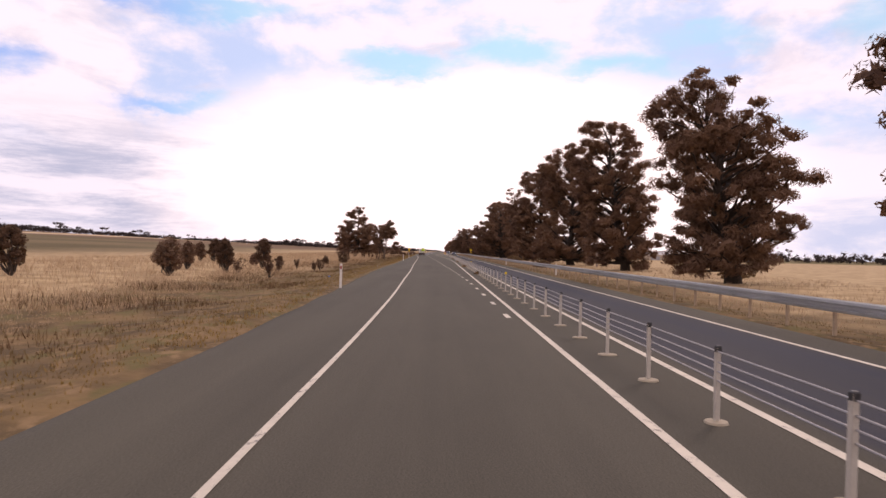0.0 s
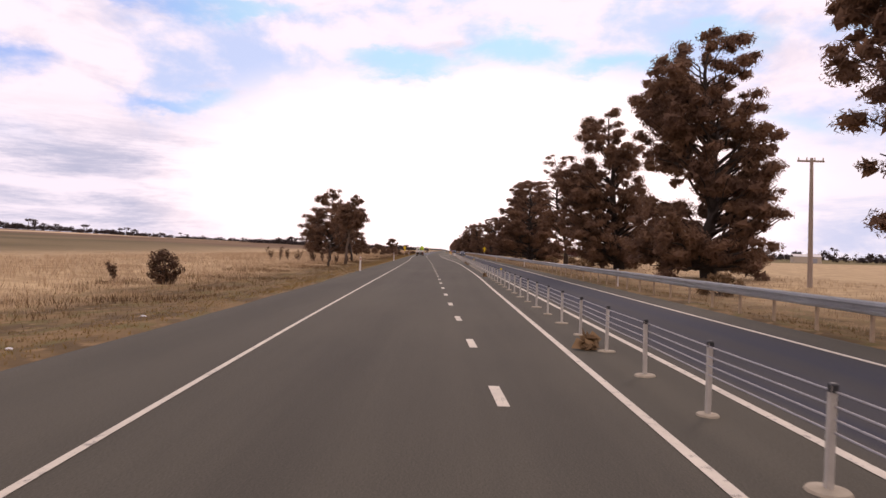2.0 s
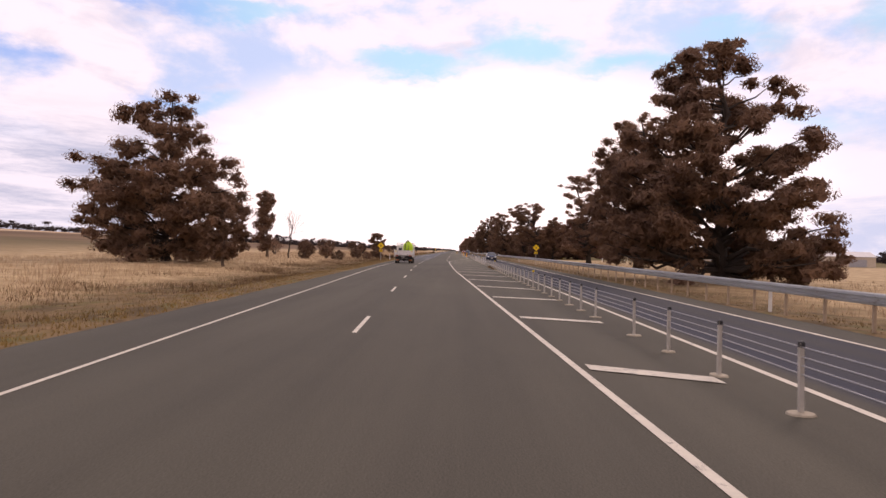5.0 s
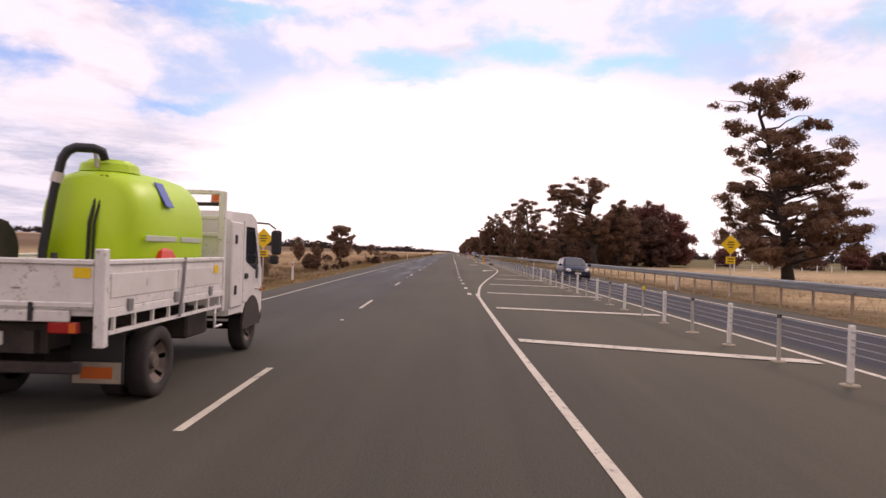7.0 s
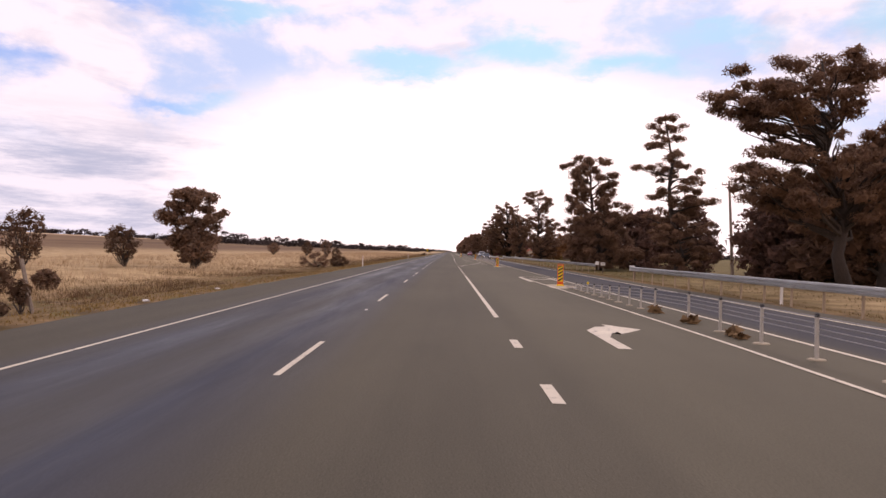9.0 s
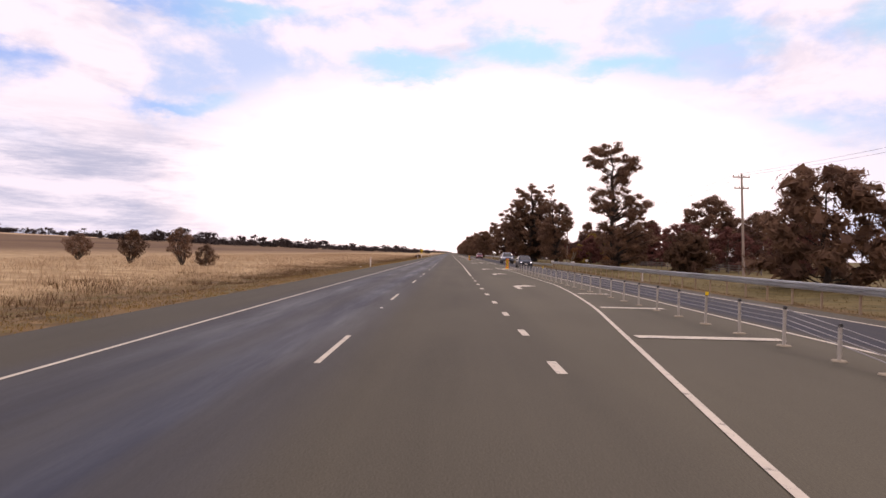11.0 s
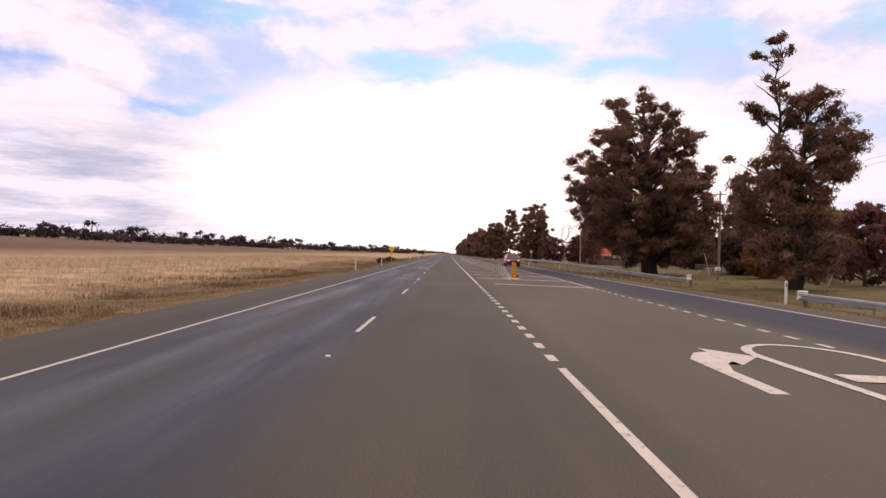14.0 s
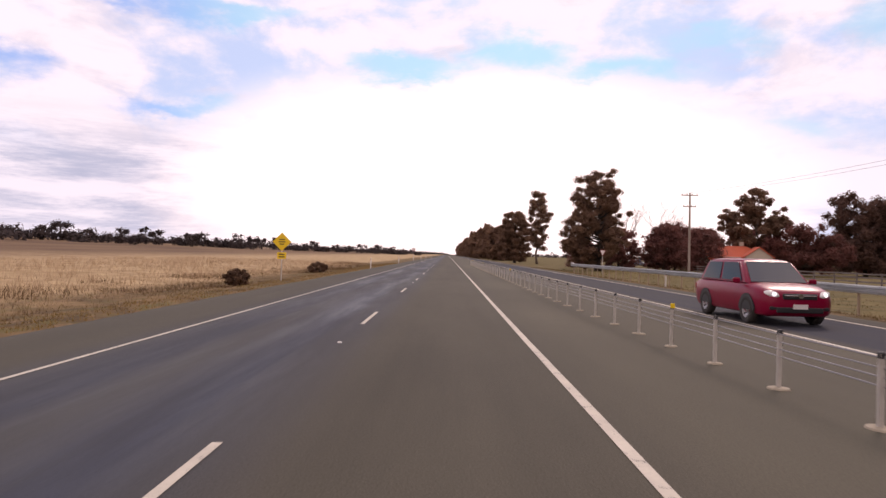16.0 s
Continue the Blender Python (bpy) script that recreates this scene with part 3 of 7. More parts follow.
SEAL_W = eased(curve_of((-60, -3.4), (8, -3.5), (20, -3.9), (40, -4.75), (54, -5.2), (82, -5.6), (130, -6.8), (200, -8.6), (252, -9.9), (284, -10.8), (303, -11.7), (425, -11.9), (496, -11.5), (556, -12.0), (3000, -12.0)), 5)
ROPES = eased(curve_of((-60, 2.72), (110, 2.7), (140, 2.62), (205, 2.5), (250, 2.45), (300, 2.40), (318, 2.2), (360, 2.1), (420, 2.05), (426, 1.85)), 3)
ROPES3 = eased(curve_of((505, 0.12), (520, 0.08), (541, -0.1), (556, -0.38), (620, -0.6), (3000, -0.6)), 3)
NEAR_OPP, FAR_OPP, SEAL_E = 3.35, 6.78, 8.1


WEST_RISE = curve_of((600, 0.033), (900, 0.028), (1100, 0.0215), (1200, 0.0185))


def smooth(t):
    t = min(max(t, 0.0), 1.0)
    return t * t * (3 - 2 * t)


def ground_z(x, y):
    """Height of the land: a shallow drain beside the road, level paddocks, a slow rise far to the west."""
    w, e = SEAL_W(y) - 0.4, SEAL_E + 0.3
    if w < x < e:
        return -0.16
    d = w - x if x <= w else x - e
    drain = -0.06 - 0.30 * smooth(d / 4.0) + (0.28 if x <= w else 0.12) * smooth((d - 6) / 12.0)
    rise = WEST_RISE(y) * max(0.0, -x - 60) if x < 0 else 0.002 * max(0.0, x - 80)
    lump = 0.10 * noise.noise((x * 0.13, y * 0.13, 0.0)) * smooth(d / 5.0)
    return drain + min(rise, 16.0) + lump


# ---- ground and road ----
def build_ground():
    xs = [-4500, -3000, -2000, -1400, -1000, -750, -560, -420, -320, -240, -180, -135, -100, -78, -62, -50]
    xs += [x * 1.0 for x in range(-44, -2)] + [0, 4, 7, 8.2, 8.6, 9.2] + [x * 1.0 for x in range(10, 40)] + [44, 50, 60, 75, 95, 120, 160, 220, 320, 450, 700, 1100, 2000, 4500]
    ys = [-400, -200, -100, -50] + [y * 2.0 for y in range(-15, 326)] + [664, 690, 730, 800, 900, 1050, 1250, 1600, 2100, 3000, 4900]
    verts, faces = [], []
    for y in ys:
        for x in xs:
            verts.append((x, y, ground_z(x, min(y, 1200))))
    w = len(xs)
    for j in range(len(ys) - 1):
        for i in range(w - 1):
            a = j * w + i
            faces.append((a, a + 1, a + 1 + w, a + w))
    ob = arrays_part("ground", verts, faces, M["farmland"])
    ob.data.shade_smooth()
    return tagged(ob, "dry straw-coloured farmland with brown paddocks beside the highway", "ground", kind="structure")


def build_road():
    ys = [-60, -30] + [y * 3.0 for y in range(-5, 240)] + [760, 820, 900, 1000, 1200, 1500, 2000, 3000, 4800]
    verts, faces, flushed, sheen, old_seal = [], [], [], [], []
    cols = 64
    for y in ys:
        a, b = SEAL_W(y), SEAL_E
        ragged = 0.10 * noise.noise((y * 0.35, 7.0, 0)) + 0.06 * noise.noise((y * 1.1, 3.0, 0))
        l, c, r = LEFT(y), LANE(y), INNER(y) if y > 240 else EDGE(y)
        for i in range(cols):
            x = a + (b - a) * i / (cols - 1) + (ragged if i == 0 else 0)
            crown = 0.0
            verts.append((x, y, crown if 0 < i < cols - 1 else -0.02))
            lane = smooth((x - l + 0.7) / 0.9) * smooth((c + 0.9 - x) / 1.1) * smooth((y - 215) / 60)
            wheel = max(math.exp(-((x - l - 0.95) / 0.42) ** 2), math.exp(-((x - l - 2.55) / 0.42) ** 2))
            lane *= 0.62 + 0.38 * wheel
            opp = smooth((x - NEAR_OPP - 0.1) / 0.5) * smooth((FAR_OPP + 0.3 - x) / 0.6) * 0.95
            flushed.append(max(lane, opp))
            sheen.append(lane)
            old_seal.append((0.35 * smooth((x - c) / 1.2) + 0.65 * smooth((x - r - 0.1) / 0.8)) * smooth((NEAR_OPP - x) / 0.3) * smooth((y - 170) / 120))
    w = cols
    for j in range(len(ys) - 1):
        for i in range(w - 1):
            p = j * w + i
            faces.append((p, p + 1, p + 1 + w, p + w))
    n = len(verts)
    # skirts down both edges give the seal its thickness
    for j, y in enumerate(ys):
        for i in (0, w - 1):
            x, yy, z = verts[j * w + i]
            verts.append((x + (-0.12 if i == 0 else 0.12), yy, -0.22))
            flushed.append(0.0)
            sheen.append(0.0)
            old_seal.append(0.0)
    for j in range(len(ys) - 1):
        faces.append((n + 2 * j, j * w, (j + 1) * w, n + 2 * j + 2))
        faces.append((j * w + w - 1, n + 2 * j + 1, n + 2 * j + 3, (j + 1) * w + w - 1))
    ob = arrays_part("road", verts, faces, M["asphalt"])
    at = ob.data.attributes.new("flushed", "FLOAT", "POINT")
    at.data.foreach_set("value", flushed)
    gl = ob.data.attributes.new("sheen", "FLOAT", "POINT")
    gl.data.foreach_set("value", sheen)
    od = ob.data.attributes.new("old_seal", "FLOAT", "POINT")
    od.data.foreach_set("value", old_seal)
    return tagged(ob, "grey asphalt highway with sealed shoulders and a painted median", "road", kind="structure")


def ribbon(name, fn, y0, y1, width, label, step=2.0, z=0.006, end_taper=0.0):
    """A painted line of that width along x = fn(y)."""
    n = max(1, int((y1 - y0) / step))
    verts, faces = [], []
    for i in range(n + 1):
        y = y0 + (y1 - y0) * i / n
        d = fn(y + 0.2) - fn(y - 0.2)
        k = math.hypot(1, d / 0.4)
        verts += [(fn(y) - width / 2 * k, y, z), (fn(y) + width / 2 * k, y, z)]
        if i:
            a = 2 * i
            faces.append((a - 2, a - 1, a + 1, a))
    ob = arrays_part(name, verts, faces, M["paint"])
    return tagged(ob, label, "road line", kind="structure")


def patch(name, outline, label, z=0.006, mat="paint", category="road marking"):
    bm = bmesh.new()
    bm.faces.new([bm.verts.new((x, y, z)) for x, y in outline])
    bmesh.ops.triangulate(bm, faces=bm.faces)
    return tagged(part(name, bm, M[mat]), label, category, kind="structure")


def bar(x0, y0, x1, y1, width, label="broad worn white chevron bar painted on the median"):
    """A diagonal hatch bar across the median."""
    patch("median_bar", [(x0, y0 - width / 2), (x1, y1 - width / 2), (x1, y1 + width / 2), (x0, y0 + width / 2)], label, 0.014, "worn_paint")


def turn_arrow(x, y, label="white right-turn arrow painted on the turning lane"):
    """Right-turn arrow: shaft from (x, y) on, bending to the right; 3 m long."""
    pts = [(-0.12, 0), (0.12, 0), (0.12, 1.55), (0.32, 2.2), (0.50, 2.45), (0.50, 2.1), (1.15, 3.0), (0.50, 3.9), (0.50, 3.45), (0.2, 3.3), (-0.12, 2.6)]
    patch("turn_arrow", [(x + px, y + py) for px, py in pts], label)


build_ground()
build_road()
ribbon("edge_line_west", LEFT, -40, 1500, 0.08, "worn white edge line with raised ribs along the shoulder")
ribbon("edge_line_inner", EDGE, -40, 243, 0.11, "white line between the lane and the wire rope barrier")
ribbon("edge_line_bay", BAY1, 241.5, 331, 0.10, "white line curving out round the first turning bay", 1.0, 0.010)
ribbon("edge_line_bay_far", BAY2, 358, 432, 0.10, "white line curving out round the second turning bay", 1.0, 0.010)
OPP = eased(curve_of((0, NEAR_OPP), (425, NEAR_OPP), (436, 3.0), (490, 3.0), (505, NEAR_OPP)), 3)
for y0, y1 in ((-40, 331), (361, 432), (496, 1500)):
    ribbon("opposite_near_line", OPP, y0, y1, 0.12, "white line along the near side of the opposite lane", 6)
ribbon("opposite_far_line", lambda y: FAR_OPP, -40, 1500, 0.12, "white edge line along the far side of the opposite lane", 6)
for y0, y1 in ((303.4, 331), (403.6, 447.4), (448.6, 452.4), (455, 472), (497, 1500)):
    ribbon("lane_edge_line", INNER, y0, y1, 0.12, "white line along the right side of the fast lane", 3)


def dash_run(name, fn, start, stop, length, period, width, label, group):
    y = start
    while y < stop:
        tagged(ribbon(name, fn, y, y + length, width, label, 1.0), group=group)
        y += period


dash_run("lane_dash", LANE, 15.85, 138, 1.0, 4.0, 0.13, "short white dash of the opening overtaking lane", "dashes of the opening lane")
dash_run("lane_dash", LANE, 139.5, 640, 3.0, 12.0, 0.09, "white lane dash between the two lanes", "lane dashes")
dash_run("bay_dash", INNER, 242.4, 302, 1.0, 4.0, 0.15, "short white dash beside the turning bay", "dashes of the turning bay")
dash_run("bay_dash", INNER, 367.2, 402, 1.0, 4.0, 0.15, "short white dash beside the turning bay", "dashes of the turning bay")
for a, b in ((333, 360), (472.6, 496.5)):
    dash_run("gap_dash", INNER, a, b, 0.6, 1.35, 0.15, "small white dash across the median opening", "dashes of the median openings")
for a, b in ((332, 360), (432.6, 458), (475, 496)):
    dash_run("gap_dash", OPP, a, b, 0.55, 1.2, 0.12, "small white dash across the median opening", "dashes of the median openings")

# median hatching
for y in (147.3, 153.8, 160.5, 167.2, 174.0, 180.8, 187.4, 194.0, 200.2, 206.5, 213.5, 221.8, 229.9):
    bar(EDGE(y) + 0.16, y, 2.45 if y < 200 else 3.1, y - (0.7 if y < 180 else 1.6), 0.42)
for y in (236.8, 243.8, 250.9, 257.9, 265.6):
    bar(BAY1(y) + 0.35, y, 3.0, y - 1.0, 0.45)
for y in (371.5, 378.7, 385.8):
    bar(BAY2(y) + 0.2, y, 2.5, y + 0.1, 0.42)
for y, x0 in ((497.6, -1.7), (505.2, -2.4), (512.4, -2.45), (519.4, -2.45)):
    bar(x0, y, 3.0, y - 1.9, 0.48)
for x, y in ((0.05, 274.0), (-0.5, 298.6), (-0.95, 388.4), (-0.8, 407.1), (-0.85, 422.2), (-0.8, 457.4), (-0.25, 470.6)):
    turn_arrow(x, y)


def nose(name, y0, y1, x0, x1, near_round):
    """Outline of a painted island with one rounded end."""
    pts = []
    cx, r = (x0 + x1) / 2, (x1 - x0) / 2
    ring = []
    for k in range(13):
        a = math.pi * k / 12
        ring.append((cx - r * math.cos(a), (y0 + r * 1.1 * (1 - math.sin(a))) if near_round else (y1 - r * 1.6 * (1 - math.sin(a)))))
    line = ([(x0, y1)] + ring + [(x1, y1)]) if near_round else ([(x0, y0)] + ring + [(x1, y0)])
    bm = bmesh.new()
    w = 0.09
    prev = None
    for i, (x, y) in enumerate(line):
        a, b = Vector(line[max(i - 1, 0)]), Vector(line[min(i + 1, len(line) - 1)])
        d = (b - a).normalized()
        nrm = Vector((-d.y, d.x)) * w
        cur = (bm.verts.new((x + nrm.x, y + nrm.y, 0.010)), bm.verts.new((x - nrm.x, y - nrm.y, 0.010)))
        if prev:
            bm.faces.new((prev[0], prev[1], cur[1], cur[0]))
        prev = cur
    tagged(part(name, bm, M["paint"]), "white outline of a painted traffic island", "road marking", kind="structure")


nose("island_line", 457.6, 466.0, 0.95, 2.95, True)
nose("island_line", 466.0, 475.2, 0.95, 2.95, False)
nose("island_line", 426, 432.6, 0.95, 2.95, False)
nose("island_line", 324, 331.6, 1.1, 2.95, False)
for y, xa, xb in ((460.0, 1.35, 2.7), (466.3, 1.25, 2.65), (471.8, 1.25, 2.5), (429.0, 1.3, 2.7), (327.8, 1.4, 2.7)):
    bar(xa, y, xb, y - 0.1, 0.55, "white bar inside a painted traffic island")
for x, y, sx, sy in ((1.7, 426.6, 0.75, 2.6), (1.9, 319.6, 0.7, 2.2), (0.05, 506.6, 0.62, 1.5), (1.9, 361, 0.6, 1.6)):
    pts = [(x + sx * math.cos(a) * (1 + 0.25 * math.sin(3 * a + x)), y + sy * math.sin(a) * (1 + 0.2 * math.cos(2 * a + y))) for a in [k * math.pi / 9 for k in range(18)]]
    patch("footing_slab", pts, "pale rough concrete footing of the barrier anchor", 0.008, "concrete", "concrete slab")


# ---- wire rope barriers ----
def post_meshes():
    post, cap, foot, sleeve, ycap = [bpy.data.meshes.new(n) for n in ("post", "cap", "footing", "sleeve", "reflector")]
    bm = bmesh.new()
    for c, s in (((-0.025, 0, 0.37), (0.008, 0.056, 0.74)), ((0.0, 0.030, 0.37), (0.044, 0.008, 0.74)), ((0.0, -0.030, 0.37), (0.05, 0.008, 0.74))):
        add_box(bm, c, s)
    bm.to_mesh(post)
    bm.clear()
    add_box(bm, (0.004, 0, 0.72), (0.070, 0.074, 0.075), 0.012)
    for z in (0.63, 0.56):
        add_box(bm, (0.010, 0, z), (0.058, 0.058, 0.05), 0.008)
    bm.to_mesh(cap)
    bm.clear()
    add_loft(bm, [[(math.cos(a) * r, math.sin(a) * r, z) for a in [k * math.pi / 8 for k in range(16)]] for r, z in ((0.175, 0.002), (0.16, 0.022), (0.07, 0.03))])
    bm.to_mesh(foot)
    bm.clear()
    add_loft(bm, [[(math.cos(a) * r, math.sin(a) * r, z) for a in [k * math.pi / 6 for k in range(12)]] for r, z in ((0.053, 0.05), (0.053, 0.76), (0.042, 0.79))])
    bm.to_mesh(sleeve)
    bm.clear()
    add_box(bm, (-0.01, -0.06, 0.76), (0.10, 0.03, 0.09), 0.012)
    bm.to_mesh(ycap)
    bm.free()
    for me, mt in ((post, "steel"), (cap, "black"), (foot, "concrete"), (sleeve, "sleeve"), (ycap, "yellow")):
        me.materials.append(M[mt])
    return post, cap, foot, sleeve, ycap


def rope_barrier(fn, posts, ends, label, sleeves=(0, 0), sink=()):
    """Posts with caps and footings on the line x = fn(y), and four ropes; sink: post number, how far it is let into the ground."""
    sink = dict(sink)
    post, cap, foot, sleeve, ycap = POST
    root = empty("wire_rope_barrier", (0, 0, 0), label, "road barrier")
    rnd = random.Random(int(posts[0]) + 5)
    for i, y in enumerate(posts):
        ob = shared("post", post, root, (fn(y), y, sink.get(i, 0.0)), rnd.uniform(-3, 3))
        ob.rotation_euler = (radians(rnd.uniform(-1, 1)), radians(rnd.uniform(-1, 1)), radians(rnd.uniform(-4, 4)))
        ob.scale = (0.82, 0.82, 1.0)
        if sleeves[0] < y < sleeves[1] and i % 2 == 0:
            shared("sleeve", sleeve, ob)
        else:
            shared("cap", cap, ob)
        f = shared("footing", foot, ob, (0, 0, 0.0), rnd.uniform(0, 180))
        f.scale = (rnd.uniform(0.75, 1.1), rnd.uniform(0.75, 1.1), 1)
        if i in sink:
            f.location.z = -sink[i]
        if i % 15 == 7:
            shared("reflector", ycap, ob)
    for z in (0.70, 0.60, 0.51, 0.42):
        pts, radii = [], []
        if ends[0] is not None:
            pts.append((fn(posts[0]), ends[0], 0.03))
        pts += [(fn(y) + (0.012 if k % 2 else -0.012), y, max(z + sink.get(k, 0.0), 0.05)) for k, y in enumerate(posts)]
        if ends[1] is not None:
            pts.append((fn(posts[-1]), ends[1], 0.03))
        part("wire_rope", add_tube(bmesh.new(), pts, 0.009, 5), M["rope"], root)
    return root


POST = post_meshes()
ys1 = [0.1 + 2.052 * i for i in range(-9, 81)]
ys1 += [0.86 + 1.834 * i for i in range(91, 166)] + [306.0, 307.3, 308.5, 309.8, 311.0, 312.2, 313.4, 314.6, 315.8, 316.9]
rope_barrier(ROPES, ys1, (None, 319.4), "long wire rope safety barrier on galvanised posts along the median", (226, 262), [(len(ys1) - 10 + k, -0.05 - 0.04 * k) for k in range(10)])
ys2 = [364.4, 365.5, 366.6, 367.8, 369.0] + [1.26 + 1.866 * i for i in range(198, 224)] + [419.4, 420.6, 421.7, 422.8, 423.8]
rope_barrier(ROPES, ys2, (361.5, 426.4), "short wire rope barrier on galvanised posts between two turning bays", (0, 0), [(0, -0.36), (1, -0.36), (2, -0.34), (3, -0.26), (4, -0.14)] + [(len(ys2) - 5 + k, -0.34) for k in range(5)])
ys3 = [509.6, 510.8, 511.9, 513.0, 514.1, 515.2, 516.5, 518.0] + [1.12 + 1.876 * i for i in range(276, 340)]
rope_barrier(ROPES3, ys3, (506.8, None), "wire rope safety barrier that starts beyond the striped marker board", (519, 521), ((0, -0.36), (1, -0.22), (2, -0.1)))


# ---- steel guard rail along the far side ----
RISE = curve_of((0, 0.06), (120, 0.12), (230, 0.27), (300, 0.22), (430, 0.14), (446, 0.12), (460, -0.38), (487, -0.24), (508, -0.26), (520, -0.05), (545, 0.28), (700, 0.3))


def guard_rail(pts, near_end, far_end, label):
    """W-beam on steel posts with a raised end shoe; pts are (x, y) along the rail."""
    root = empty("guard_rail", (0, 0, 0), label, "guard rail", "guard rails of the far side")
    ys = [p[1] for p in pts]
    xs = [p[0] for p in pts]
    prof = [(0.0, 0.44), (-0.075, 0.47), (-0.085, 0.52), (0.0, 0.565), (0.0, 0.60), (-0.085, 0.645), (-0.075, 0.70), (0.0, 0.73)]
    bm = bmesh.new()
    n = int((ys[-1] - ys[0]) / 2.0)
    rows = []
    for i in range(n + 1):
        y = ys[0] + (ys[-1] - ys[0]) * i / n
        x = float(np.interp(y, ys, xs))
        sag = 0.012 * noise.noise((y * 0.4, 1.0, 0))
        front = [bm.verts.new((x + px + sag, y, z + ground_z(x, y) * 0.6 + RISE(y))) for px, z in prof]
        rows.append(front)
    for a, b in zip(rows, rows[1:]):
        for k in range(len(prof) - 1):
            bm.faces.new((a[k], b[k], b[k + 1], a[k + 1]))
    r = bmesh.ops.solidify(bm, geom=bm.faces[:], thickness=0.006)
    part("beam", bm, M["rail"], root)
    pm = RAIL_POST
    y = ys[0] + 0.6
    while y < ys[-1]:
        x = float(np.interp(y, ys, xs))
        p = shared("post", pm, root, (x + 0.08, y, RISE(y) - 0.06))
        y += 2.0
    for y, on in ((ys[0], near_end), (ys[-1], far_end)):
        if on:
            x = float(np.interp(y, ys, xs))
            part("end_shoe", tube([(x + 0.10, y, 0.40 + RISE(y)), (x + 0.10, y, 0.43 + RISE(y)), (x + 0.10, y, 0.58 + RISE(y)), (x + 0.10, y, 0.73 + RISE(y)), (x + 0.10, y, 0.76 + RISE(y))], [0.15, 0.19, 0.165, 0.19, 0.15], 16), M["white"], root, "pale rounded end nose")
            part("end_post", box((x + 0.28, y + 0.1, 0.30 + RISE(y)), (0.14, 0.16, 0.86), 0.01), M["wood"], root, "timber end post")
    return root


def delineator(x, y, h=1.0, label="white plastic guide post with a red reflector"):
    z = ground_z(x, y) if x < SEAL_W(y) - 0.4 or x > SEAL_E + 0.3 else 0.0
    root = empty("guide_post", (x, y, z - 0.1), label, "guide post", "guide posts", turn=random.uniform(-12, 12))
    part("post", prism([(-0.05, 0), (0.05, 0), (0.05, h + 0.06), (0.02, h + 0.1), (-0.05, h + 0.07)], 1, -0.018, 0.018), M["white"], root)
    part("reflector", box((0, -0.021, h - 0.08), (0.055, 0.006, 0.13)), M["red"], root, "red reflector strip")
    return root


rm = bmesh.new()
for c, s in (((0, 0, 0.17), (0.006, 0.07, 1.02)), ((0.03, 0.035, 0.17), (0.06, 0.006, 1.02)), ((0.03, -0.035, 0.17), (0.06, 0.006, 1.02))):
    add_box(rm, c, s)
RAIL_POST = bpy.data.meshes.new("post")
rm.to_mesh(RAIL_POST)
rm.free()
RAIL_POST.materials.append(M["rail_post"])
guard_rail([(8.9, -20), (8.75, 100), (8.6, 240), (8.5, 300), (8.6, 331)], False, True, "long galvanised guard rail on steel posts beside the opposite lane")
guard_rail([(11.8, 355.5), (10.2, 368), (9.2, 382), (9.1, 420), (9.3, 444.5)], True, True, "galvanised guard rail with a flared white end by a driveway")
guard_rail([(12.3, 463.0), (10.6, 473), (9.5, 480), (9.1, 487.4)], True, True, "short galvanised guard rail with a flared white end")
guard_rail([(12.7, 508.6), (10.9, 518), (9.8, 528), (9.5, 560), (8.9, 602)], True, True, "long galvanised guard rail with a flared white end in the grass")
for x, y in ((-4.1, 26.5), (-6.0, 102.5), (-7.55, 150.6), (-11.2, 252), (-12.6, 426.1), (-12.35, 519.1), (-12.4, 541.6), (-12.4, 601), (-12.3, 352)):
    delineator(x, y)
for x, y in ((9.3, 52), (9.3, 92), (9.1, 132), (9.0, 172), (9.0, 252), (9.0, 312), (9.6, 405), (9.9, 545), (9.8, 575), (9.2, 488.6)):
    delineator(x, y, 0.95)
for i in range(6):
    delineator(-12.4, 640 + 45 * i)


# ---- boards and signs ----
def marker_board(x, y):
    """Orange board with black and yellow stripes on a yellow rubber foot."""
    root = empty("marker_board", (x, y, 0.0), "orange frame board with black and yellow stripes on a rubber foot", "marker board", "striped marker boards", turn=random.uniform(-6, 6))
    part("foot", loft([[(cx * s, cy * s, z) for cx, cy in ((-0.22, -0.12), (0.22, -0.12), (0.22, 0.12), (-0.22, 0.12))] for s, z in ((1.0, 0.0), (1.0, 0.05), (0.6, 0.09))]), M["yellow"], root, "yellow rubber foot")
    frame_bm = bmesh.new()
    for sx in (-0.155, 0.155):
        add_box(frame_bm, (sx, 0, 0.68), (0.03, 0.06, 1.22), 0.006)
    for z in (0.08, 0.24, 1.20, 1.28):
        add_box(frame_bm, (0, 0, z), (0.31, 0.05, 0.03), 0.006)
    add_box(frame_bm, (0, 0.01, 0.16), (0.28, 0.03, 0.16))
    part("frame", frame_bm, M["orange"], root)
    face = part("panel", box((0, -0.005, 0.72), (0.27, 0.02, 0.94)), M["yellow"], root, "yellow reflective panel")
    for k in range(5):
        z = 0.25 + 0.2 * k
        pts = [(-0.13, max(z, 0.26)), (0.13, min(z + 0.16, 1.18)), (0.13, min(z + 0.26, 1.18)), (-0.13, min(z + 0.1, 1.18))]
        part("stripe", prism(pts, 1, -0.019, -0.014), M["black"], face)
    root.scale = (0.88, 0.88, 0.86)
    return root


for x, y in ((2.05, 320.2), (1.85, 361.2), (1.97, 428.6), (0.07, 505.3)):
    marker_board(x, y)


